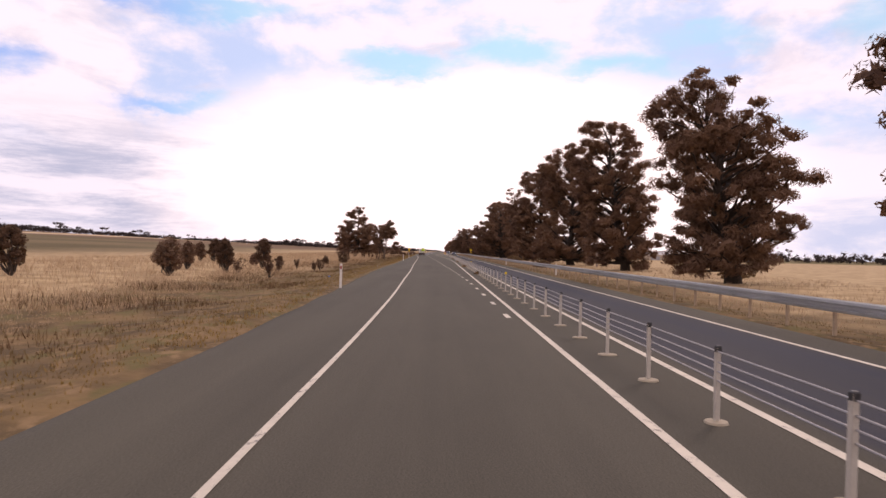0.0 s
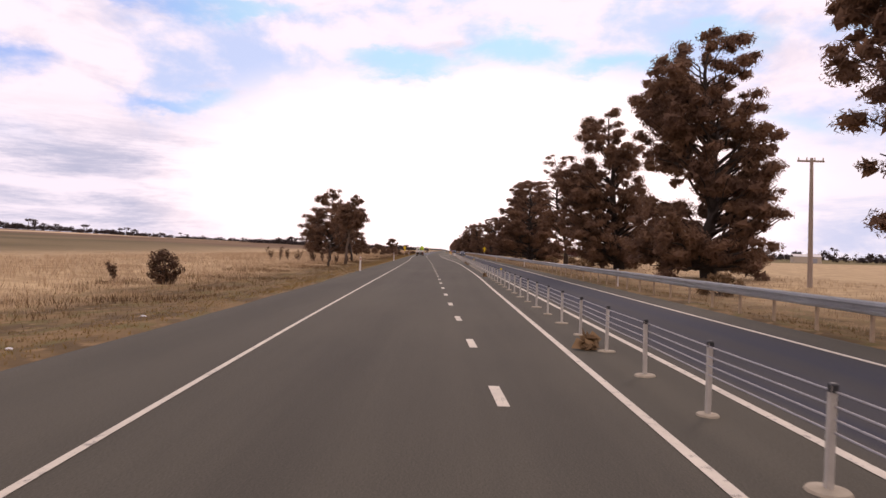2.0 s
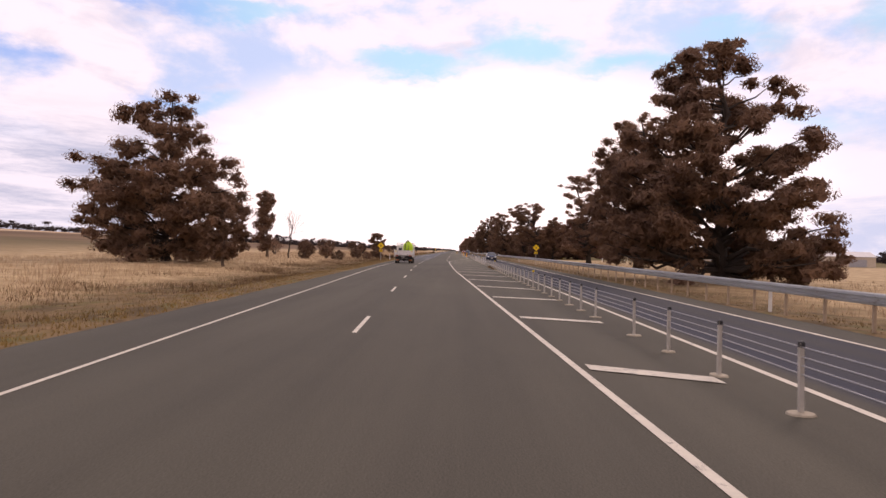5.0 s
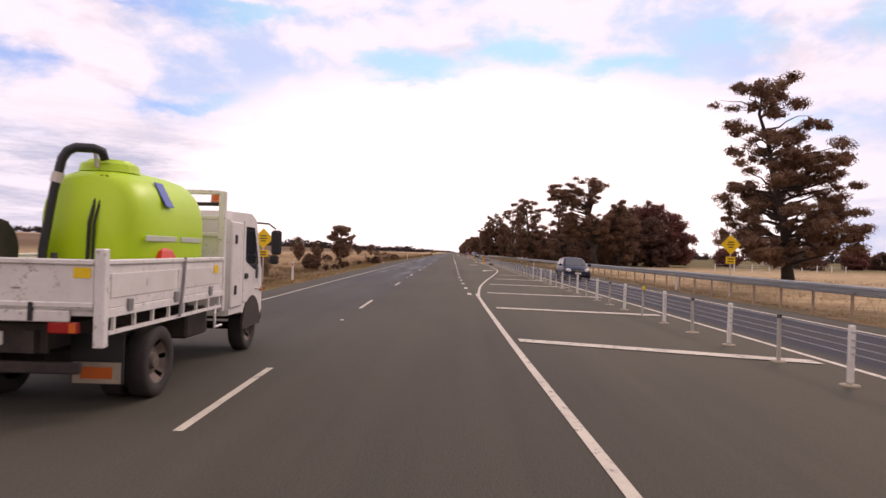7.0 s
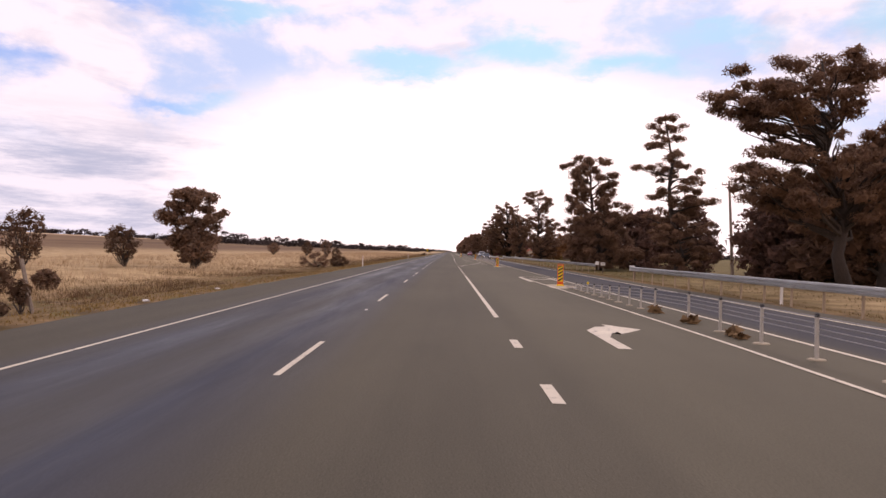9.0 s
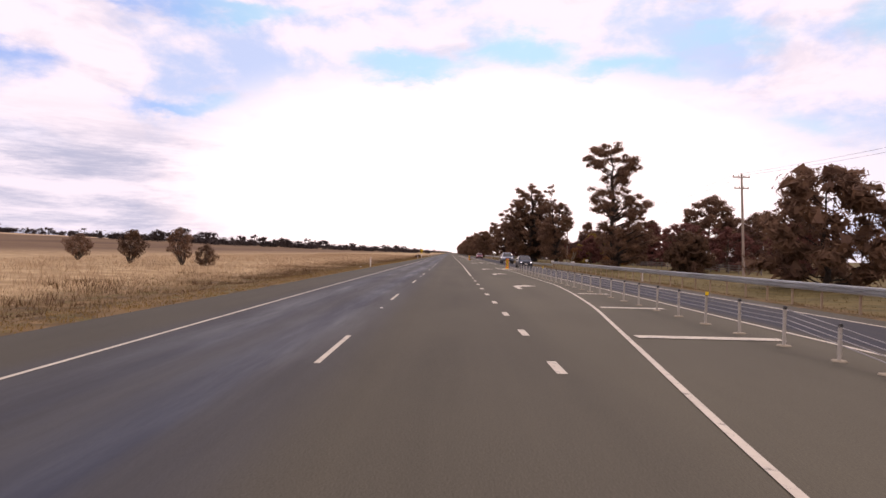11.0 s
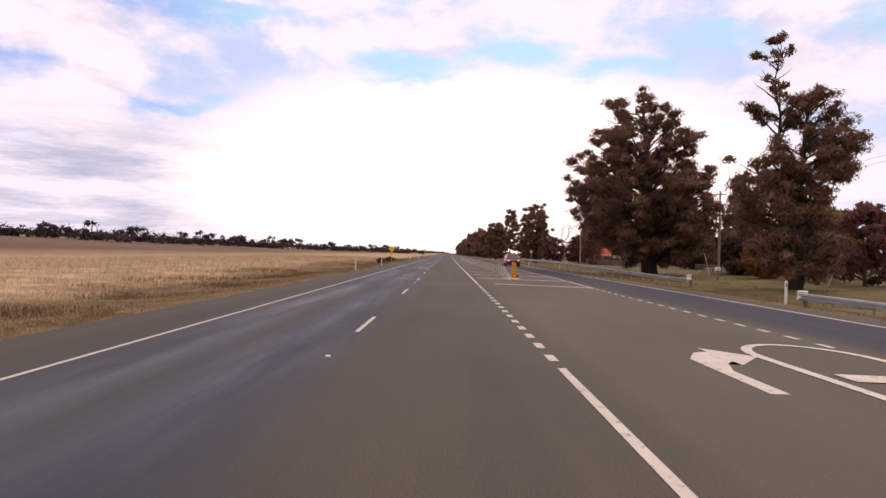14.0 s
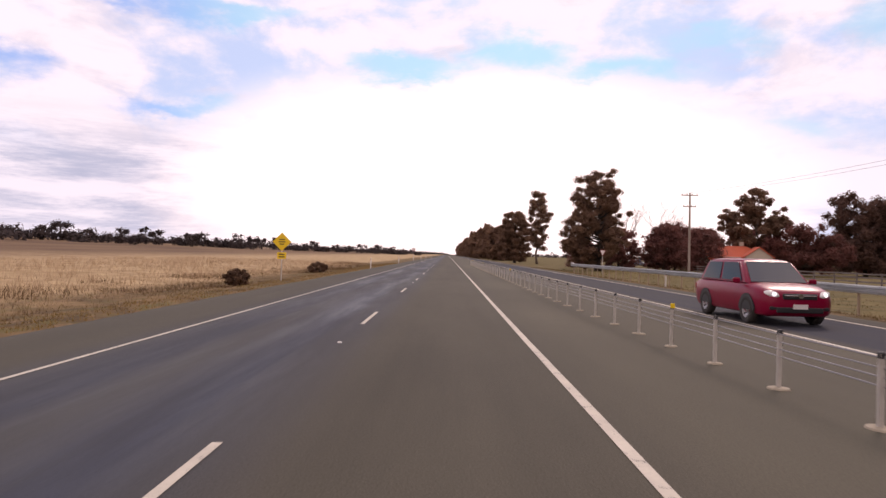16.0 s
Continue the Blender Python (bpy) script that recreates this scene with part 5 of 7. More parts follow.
tree("pine_tree", 20.5, 356.1, 18, 7, "tall narrow pine with flat tiers of foliage", limbs=66, per=46, size=0.4, seed=22, trunk=0.38, clump=0.85, group="roadside pines", flat=0.45, lift=0.2, bare=0.05, gaps=((12.9, 13.6), (9.6, 10.4)),
     rows=((16.6, -3, -0.3), (15.7, -3.2, 0.6), (14.5, -2.3, 0.5), (13.6, -3.2, -0.2), (12.4, -2, 1.6), (10.9, -4.9, 2.2), (9.8, -1.3, 2.3), (8.2, -3.4, 3.2), (7.4, -1.2, 3.5), (5.8, -3.6, 3.9), (4.4, -3, 3.6), (2, -2.9, 3.1), (0.2, -2.3, 2.5)))
tree("pine_tree", 19.2, 449, 18, 7, "tall pine with a domed top and open tiers below", limbs=84, per=48, size=0.4, seed=25, trunk=0.42, clump=0.9, group="roadside pines", flat=0.6, lift=0.6, bare=0.04, gaps=((14.0, 14.4), (11.7, 12.6), (7.4, 8.2)),
     rows=((17.3, -3.2, -0.2), (16.6, -4.1, 1.2), (15.6, -5.1, 2), (14.6, -5.5, 2.7), (14.1, -2.6, 3), (13, -2.1, 3.9), (12, -2.6, 2.3), (11.3, -4.5, 0.4), (10.4, -5.6, 1.4), (9.5, -4.5, 4.6), (8.5, -3, 4.5), (7.6, -1, 2.9), (6.3, -2.7, 4.4), (5.1, -3.1, 4.7), (3.6, -3.1, 4.5), (1.7, -2.3, 4.5), (0.4, -1.8, 3.1)))
tree("gum_tree", 41.6, 473.9, 12.9, 5.2, "rounded gum tree with a brown-green crown", "dome", 0.3, 40, 60, 0.42, leaf="gum", bark="gum_bark", seed=26, trunk=0.3)
tree("gum_tree", 60, 492, 11.5, 4.6, "rounded gum tree with a brown-green crown", "dome", 0.2, 40, 60, 0.45, leaf="gum", bark="gum_bark", seed=27, trunk=0.3)
tree("gum_tree", 53.2, 465.7, 8.6, 2.8, "dark narrow tree behind the garden fence", "spire", 0.04, 34, 60, 0.4, leaf="cypress", seed=28, trunk=0.2)
tree("pine_tree", 19.1, 537.6, 18, 7, "huge spreading dark pine over the highway verge", limbs=160, per=44, size=0.44, seed=29, trunk=0.8, clump=1.1, group="roadside pines", flat=0.6, lift=0.6, bare=0.05,
     rows=((20.8, -2.3, -0.3), (20.1, -3.8, 0.7), (19.3, -6.3, 1.3), (17.5, -6.5, 2), (16.3, -6.9, 4.2), (15.1, -7.7, 5.3), (13.8, -8.1, 5.5), (12.5, -9.2, 5.6), (11.3, -9.8, 6.6), (10.1, -9.6, 7), (8.8, -9.3, 7), (7.3, -9.4, 7.2), (6.1, -9.2, 7), (4.6, -8.4, 6.8), (3.1, -7.1, 6.4), (1.9, -3.6, 4.3), (1.1, -2.4, 2.4)))
tree("pine_tree", 20.2, 508.5, 18, 7, "pine with dense dark foliage below a bare top", limbs=76, per=46, size=0.42, seed=30, trunk=0.42, clump=0.95, group="roadside pines", flat=0.6, lift=0.6,
     rows=((13.7, -0.5, 2.5), (13.2, -1.3, 3.1), (11.8, -0.7, 2.9), (10.4, -2.1, 3.4), (9.3, -3.7, 4), (8.2, -4.2, 3.8), (7.1, -4.4, 2.7), (6, -4.1, 2.2), (4.3, -4.1, 2.8), (2.7, -3.5, 2.8), (1, -2.6, 2.3)))
tree("pine_tree", 20.4, 509.2, 18.2, 2.6, "thin pine with an almost bare broken top", "layers", 0.66, 22, 20, 0.3, seed=31, trunk=0.22, group="roadside pines", clump=0.5, lift=0.8, shift=-1.2, bare=0.45)
for i, (x, y, h, w, lf) in enumerate(((30, 516, 6.6, 3.6, "redleaf"), (40, 521, 9.0, 4.4, "redleaf"), (33, 528, 7.5, 3.8, "gold"), (44, 500, 7.5, 3.6, "redleaf"),
                                      (27, 478, 5.5, 3.0, "rust"), (33, 462, 7.6, 4.4, "redleaf"), (37, 455, 6.4, 4.2, "redleaf"), (30, 533, 4.0, 2.6, "rust"), (46, 540, 8.5, 4.5, "redleaf"), (40, 560, 8.0, 4.5, "rust"))):
    tree("autumn_tree", x, y, h, w, "garden tree in rusty autumn leaf", "dome", 0.12, 30, 30, 0.40, leaf=lf, bark="gum_bark", seed=60 + i, trunk=0.16, clump=0.85, group="autumn garden trees")
tree("cypress_tree", 40.6, 502.9, 9.6, 3.2, "dark cone-shaped cypress in a garden", "spire", 0.03, 44, 70, 0.4, leaf="redleaf", seed=32, trunk=0.2)
tree("pine_tree", 41.7, 99.4, 7.8, 2.3, "young pointed pine alone in the paddock", "cone", 0.05, 54, 30, 0.36, seed=33, trunk=0.16, clump=0.5, flat=0.6, lift=0.5)
tree("pine_tree", 18.8, 632.3, 18, 7, "dense dark pine beside a side road", limbs=84, per=56, size=0.5, seed=34, trunk=0.5, clump=1.1, group="roadside pines",
     rows=((14.8, -1.1, 1.5), (13.5, -3.2, 2.4), (11.3, -4, 3.3), (9.2, -4.8, 4.2), (6.5, -5.2, 3.9), (3.9, -6, 3.5), (2.2, -5.5, 2.2), (0.8, -4.2, 1)))
tree("gum_tree", 18.1, 695, 17.8, 3.5, "tall thin gum tree", "ragged", 0.25, 36, 50, 0.5, leaf="gum", bark="gum_bark", seed=35, trunk=0.3)
tree("pine_tree", 14.2, 711, 13.8, 5.5, PINE, "dome", 0.08, 48, 56, 0.6, seed=36, trunk=0.4, group="roadside pines")
tree("pine_tree", 9.0 + 7, 779, 12.2, 7.5, PINE, "dome", 0.06, 48, 56, 0.75, seed=37, trunk=0.4, group="roadside pines")
tree("gum_tree", 40.8, 628, 12.6, 4.8, "rounded gum tree beside a red-roofed house", "umbrella", 0.3, 40, 56, 0.42, leaf="gum", bark="gum_bark", seed=38, trunk=0.25, clump=0.9, lift=0.8,
     rows=((12.4, -1, 1.4), (11.5, -1.6, 2.5), (10.2, -2.9, 2.7), (9.3, -5.1, 3.2), (8.4, -5.5, 3.8), (7.3, -5.4, 3.9), (6.5, -5, 1.5), (4.9, -4.3, 0.5), (3.4, -1.9, -0.2)))
tree("cypress_tree", 62.7, 636.9, 12.6, 4.8, "dark clipped dense tree like a drum", "column", 0.04, 80, 64, 0.46, leaf="cypress", seed=39, trunk=0.3, clump=1.2, flat=0.95, lift=0.8,
     rows=((12.2, -4.2, 1.8), (11.3, -4.9, 3.3), (9.9, -5.1, 4), (7.6, -5.3, 4.3), (5.3, -5, 4.3), (2.9, -4, 4.1), (0.8, -3.5, 3.9)))
tree("autumn_tree", 45.9, 625.6, 7.2, 5.4, "broad low tree with red-brown leaves", "dome", 0.14, 60, 56, 0.36, leaf="redleaf", bark="gum_bark", seed=40, trunk=0.2, clump=0.95, flat=0.85, lift=0.8,
     rows=((6.8, -2.9, 2.6), (5.5, -5, 4.3), (4.2, -5.8, 5.2), (2.9, -5.8, 5.6), (1.7, -4.9, 5.7), (0.7, -2.8, 5.3)))
tree("autumn_tree", 31.5, 640, 7.4, 4.3, "bare-looking reddish tree by the side road", "dome", 0.12, 60, 50, 0.32, leaf="redleaf", bark="gum_bark", seed=41, trunk=0.2)
tree("autumn_tree", 31.6, 624, 6.2, 3.4, "bare-looking reddish tree in front of a house", "dome", 0.12, 50, 34, 0.32, leaf="redleaf", bark="gum_bark", seed=43, trunk=0.16)
tree("autumn_tree", 40, 650, 7.6, 4.6, "bare-looking reddish tree by the side road", "dome", 0.12, 50, 40, 0.32, leaf="redleaf", bark="gum_bark", seed=44, trunk=0.2)
tree("autumn_tree", 36, 648, 8.2, 4.8, "bare-looking reddish tree by the side road", "dome", 0.12, 60, 50, 0.32, leaf="redleaf", bark="gum_bark", seed=42, trunk=0.2)
for i, (x, y, h) in enumerate(((30, 660, 14), (35, 655, 13), (58, 618, 11), (75, 640, 12), (68, 600, 10))):
    dead_tree(x, y, h, h * 0.35, 200 + i, "bare leafless tree behind the houses", 0.2)
for x, y, h in ((34.5, 513, 9.0), (36.5, 516, 8.6), (38.5, 512, 8.0)):
    tree("poplar_tree", x, y, h, 2.4, "upright garden tree of fine twigs with a few tan leaves", "column", 0.10, 90, 9, 0.24, leaf="rust", bark="gum_bark", seed=int(x * 7), trunk=0.14, clump=0.5, group="twiggy garden trees", lift=2.4, bare=0.35)
# shade trees and garden growth behind the far verge
for i, (x, y, h, w, pr, lf) in enumerate(((26, 340, 7, 3.8, "dome", "cypress"), (30, 352, 8.5, 4.5, "oval", "cypress"),
                                          (25, 366, 7.5, 4.2, "dome", "cypress"), (23, 380, 8, 4.5, "oval", "cypress"), (28, 392, 9, 5, "dome", "pine"), (22, 404, 8.5, 5, "dome", "pine"), (29, 345, 4, 2.6, "dome", "gold"), (26.5, 336, 9, 4.5, "oval", "pine"), (31, 346, 9, 4.5, "dome", "cypress"),
                                          (62, 372, 4.2, 3.2, "dome", "redleaf"), (70, 350, 6.4, 2.6, "spire", "cypress"), (78, 368, 4.4, 4.0, "dome", "shrub"), (92, 372, 5.4, 3.6, "dome", "redleaf"), (104, 380, 4.2, 4.5, "dome", "cypress"), (118, 372, 4.8, 3.4, "dome", "redleaf"), (54, 385, 5, 5, "dome", "shrub"), (132, 392, 5, 5, "dome", "cypress"),
                                          (36, 548, 8, 4.5, "dome", "cypress"), (48, 560, 10, 5, "dome", "gum"), (58, 572, 12, 5, "oval", "gum"),
                                          (50, 480, 8, 5, "dome", "cypress"), (46, 452, 7, 5, "dome", "redleaf"), (60, 450, 8, 5, "dome", "cypress"), (28, 446, 5, 3, "dome", "shrub"), (28, 338, 10, 5, "dome", "cypress"), (24.5, 343, 8, 4.2, "oval", "cypress"), (35, 342, 9, 4.6, "dome", "cypress"),
                                          (37.5, 556, 11.5, 3.6, "oval", "gum"), (42, 545, 9, 5, "dome", "cypress"), (47, 553, 10, 5, "dome", "cypress"), (33, 545, 6, 3.6, "dome", "cypress"), (50, 668, 8, 6, "dome", "cypress"), (62, 674, 9, 6, "dome", "redleaf"), (74, 662, 8, 6, "dome", "cypress"), (88, 668, 9, 7, "dome", "cypress"), (100, 652, 8, 7, "dome", "redleaf"), (25.5, 646, 7, 4, "dome", "redleaf"), (22, 660, 6, 3.6, "dome", "redleaf"), (41, 582, 6.5, 4.4, "dome", "cypress"), (67, 640, 5.5, 4, "dome", "redleaf"), (73.5, 634, 5, 4.2, "dome", "cypress"), (80, 642, 6, 5, "dome", "redleaf"), (57, 648, 5, 4, "dome", "shrub"))):
    tree("shade_tree", x, y, h, w, "dense dark tree behind the far verge", pr, 0.05, 32, 25, 0.58, leaf=lf, seed=300 + i, trunk=0.2, group="shade trees")
# the row goes on into the distance
for i in range(26):
    y = 800 + i * 26
    tree("pine_tree", 17 + 5 * math.sin(i * 1.7), y, 12 + 4 * math.sin(i * 2.3) ** 2, 6.5, "dark pine far along the highway", "dome", 0.05, 20, 34, 1.2, seed=400 + i, trunk=0.35, group="far roadside pines", clump=2.1)

# west side
dead_tree(-11.8, 122.1, 5.2, 2.2, 51, "bare grey dead tree in dry grass by the shoulder", 0.13)
tree("gum_tree", -11.7, 132.2, 18, 7, "ragged leaning gum tree with sparse foliage", limbs=44, per=34, size=0.24, seed=71, trunk=0.16, clump=0.5, group="roadside gums", leaf="gum", bark="gum_bark", flat=0.8, lift=0.9, bare=0.08,
     rows=((7.4, 0.4, 0.9), (7, 0.3, 1.7), (6.6, -0.7, 1.7), (6.1, -1, 1.9), (5.6, -0.8, 2.3), (5.1, -0.8, 2.5), (4.8, -1, 2.5), (4.4, -0.9, 0.2)))
tree("gum_tree", -12.8, 145, 18, 7, "thin gum tree with half-dead twigs on top", limbs=60, per=22, size=0.22, seed=72, trunk=0.16, clump=0.42, group="roadside gums", leaf="gum", bare=0.3, lift=0.9, flat=0.9, droop=0.6,
     rows=((7.2, -1.4, -1.1), (6.8, -3.5, 0.5), (6.1, -3.4, 0.3), (5.4, -3.5, 0.1), (4.7, -3.1, 0), (4.1, -2.7, 0), (3.4, -2.5, 0.1), (2.7, -2.5, 0), (2.1, -1.8, -0.1), (1.7, -1.6, -0.1), (1.2, -1.3, -0.2)))
tree("pine_tree", -27.3, 209.7, 16, 8, "broad pine with tiers of dark foliage in the western paddock", limbs=90, per=44, size=0.46, seed=73, trunk=0.42, clump=1.2, group="roadside pines", flat=0.6, lift=0.2,
     rows=((15.2, -1, 1.4), (13.9, -2.6, 2.6), (12.3, -3.7, 3.4), (10.2, -4.2, 3.8), (8.6, -6.9, 5.9), (7.5, -7.2, 7.2), (6.1, -7.5, 8), (4.8, -6.4, 6.9), (3.5, -6.7, 5.6), (1.9, -8.6, 5.3), (0.5, -8.6, 5.8)))
tree("gum_tree", -27.3, 241.2, 18, 7, "tall gum tree with a narrow clumped crown", limbs=44, per=40, size=0.3, seed=74, trunk=0.2, clump=0.7, group="roadside gums", leaf="gum", bark="gum_bark", flat=0.8, lift=0.8,
     rows=((9, -1.3, 0.2), (8.5, -1.8, 0.8), (7.4, -1.7, 0.9), (6.5, -1.5, 0.9), (5.8, -1.3, 0.8), (5, -1.5, 0.8), (4.4, -2, 0.5), (3.9, -2, 0.5), (3, -1.6, 0.2), (2.1, -1.8, 0.4), (1.1, -1.4, 0.6)))
dead_tree(-24.2, 240.9, 6.8, 1.8, 52, "bare dead tree beside a gum in dry grass", 0.16)
tree("gum_tree", -20.4, 205, 5.5, 2.4, "bushy young gum tree", "ragged", 0.15, 24, 44, 0.3, leaf="gum", bark="gum_bark", seed=75, trunk=0.12, clump=0.6, group="roadside gums")
tree("gum_tree", -23.6, 337.4, 6.4, 2.6, "bushy gum tree standing in straw-coloured grass", "ragged", 0.10, 34, 56, 0.28, leaf="gum", bark="gum_bark", seed=76, trunk=0.14, clump=0.7, group="roadside gums")
BUSH = "low brown-green bush in dry grass"
WEST = ((-16.0, 37.9, 2.3, 1.0), (-14.7, 44.2, 2.5, 0.65), (-15.4, 55.8, 2.8, 0.85), (-18.6, 47.3, 2.2, 0.6), (-13.2, 87.4, 1.7, 0.85), (-20.6, 31, 2.6, 0.9), (-18, 62, 1.2, 0.5), (-16.5, 66, 1.0, 0.4), (-22.8, 64.6, 2.5, 0.75), (-24.4, 65.6, 2.1, 0.55),
        (-13.6, 76, 0.9, 0.5), (-35.4, 318.5, 4.2, 1.8), (-23.0, 336.4, 3.4, 1.9), (-27.1, 334.0, 3.2, 1.3), (-28.9, 325.3, 3.8, 1.5), (-28.1, 415.6, 3.6, 1.2), (-26.6, 417, 2.0, 1.1), (-31.8, 413.6, 3.0, 1.3),
        (-17, 352, 1.6, 1.9), (-15.5, 356, 1.3, 1.2), (-30, 300, 3.6, 1.7), (-24.0, 306.4, 2.8, 0.85), (-20.5, 302.6, 1.35, 0.4), (-21.0, 311.8, 1.15, 0.9), (-19.7, 313.1, 0.85, 0.5), (-16.8, 298.7, 0.6, 0.3), (-12.6, 299.5, 0.95, 0.7), (-18.8, 293.2, 2.4, 0.5), (-33, 288, 3.2, 1.6), (-18, 286, 1.4, 1.0),
        (-38, 312, 3.4, 1.5), (-16, 278, 1.2, 0.9), (-19, 268, 1.8, 1.2), (-16.2, 262, 1.3, 1.0), 
        (-15, 566, 0.9, 0.8), (-15.8, 590, 1.0, 1.1), (-40, 420, 2.6, 1.4), (-23, 245, 1.5, 1.1), (-19, 250, 1.6, 1.2), (-22, 256, 2.2, 1.4), (-26, 262, 2.4, 1.4), (-29, 270, 2.8, 1.6), (-36, 276, 3.4, 1.8), (-20, 276, 1.5, 1.0))
for i, (x, y, h, w) in enumerate(WEST):
    bush(x, y, h, w, BUSH, "shrub" if i % 3 else "gum", seed=i, size=0.26 if h > 2 else 0.2)
for i, (x, y, h, w) in enumerate(((14, 90, 1.2, 1.5), (15, 128, 1.4, 1.6), (27, 60, 1.0, 1.6), (30, 64, 1.0, 1.4), (19, 172, 1.3, 1.5), (22.5, 173, 1.1, 1.2), (40, 270, 1.2, 3.0), (48, 275, 1.3, 3.4), (32.5, 498, 1.5, 1.0), (24.5, 497, 1.4, 0.8))):
    bush(x, y, h, w, "low rough bush in the far paddock" if i < 8 else "small golden garden bush", "weeds" if i < 8 else "gold", seed=70 + i, size=0.22, group="far side bushes")


def far_woods(name, line, count, label, seed, h0, h1, caps=0.14, low=7.5):
    """A distant belt of trees, too far to tell one from the next."""
    rng = np.random.default_rng(seed)
    centres, radii, trunks = [], [], bmesh.new()
    for i in range(count):
        t = rng.uniform(0, 1) ** 1.6
        (xa, ya), (xb, yb) = line
        x, y = xa + (xb - xa) * t + rng.normal() * 25, ya + (yb - ya) * t + rng.normal() * 12
        g = ground_z(x, y)
        tall = rng.uniform() < caps
        h = rng.uniform(h0, h1) * (1.06 if tall else 0.62)
        r = rng.uniform(3.0, 5.2) * (1.0 if tall else 1.15)
        for k in range(6 if tall else 4):
            a = rng.uniform(0, 2 * math.pi)
            centres.append((x + math.cos(a) * r * 0.62, y + math.sin(a) * r * 0.62, g + h - r * rng.uniform(0.45, 0.85)))
            radii.append(r * rng.uniform(0.5, 0.72))
        if not tall:
            for k in range(2):
                centres.append((x + rng.normal() * r, y + rng.normal() * r, g + h * 0.35))
                radii.append(r * 0.9)
        if tall:
            add_tube(trunks, [(x, y, g - 0.5), (x + 0.3, y, g + h - r * 0.6)], [0.4, 0.2], 4, caps=False)
    (xa, ya), (xb, yb) = line
    for t in np.linspace(0, 1, count * 2) ** 1.5:
        x, y = xa + (xb - xa) * t + rng.normal() * 10, ya + (yb - ya) * t
        centres.append((x, y, ground_z(x, y) + rng.uniform(1.5, low)))
        radii.append(rng.uniform(2.4, 4.0))
    v, f = leaf_cloud(rng, centres, radii, 30, 0.80, 0.66, core=0.22)
    ob = arrays_part(name, v, f, M["far_wood"])
    tagged(ob, label, "woodland", kind="stuff")
    tagged(part("trunk_row", trunks, M["bark"], ob), kind="stuff")
    return ob


far_woods("far_woods_west", ((-470, 150), (-330, 4300)), 620, "distant dark belt of woodland beyond the western paddocks", 5, 8.5, 12, low=6.0)
far_woods("far_woods_east", ((330, -50), (170, 2600)), 300, "distant dark belt of woodland beyond the eastern paddocks", 6, 8, 12)
far_woods("far_woods_middle", ((-185, 740), (-50, 1280)), 95, "distant row of umbrella-topped trees over a dark hedge beyond the paddock", 8, 7.0, 9.5, 0.3, 5.0)
far_woods("far_woods_north", ((-120, 1500), (-20, 4300)), 160, "distant dark woodland where the highway vanishes", 7, 7, 12)


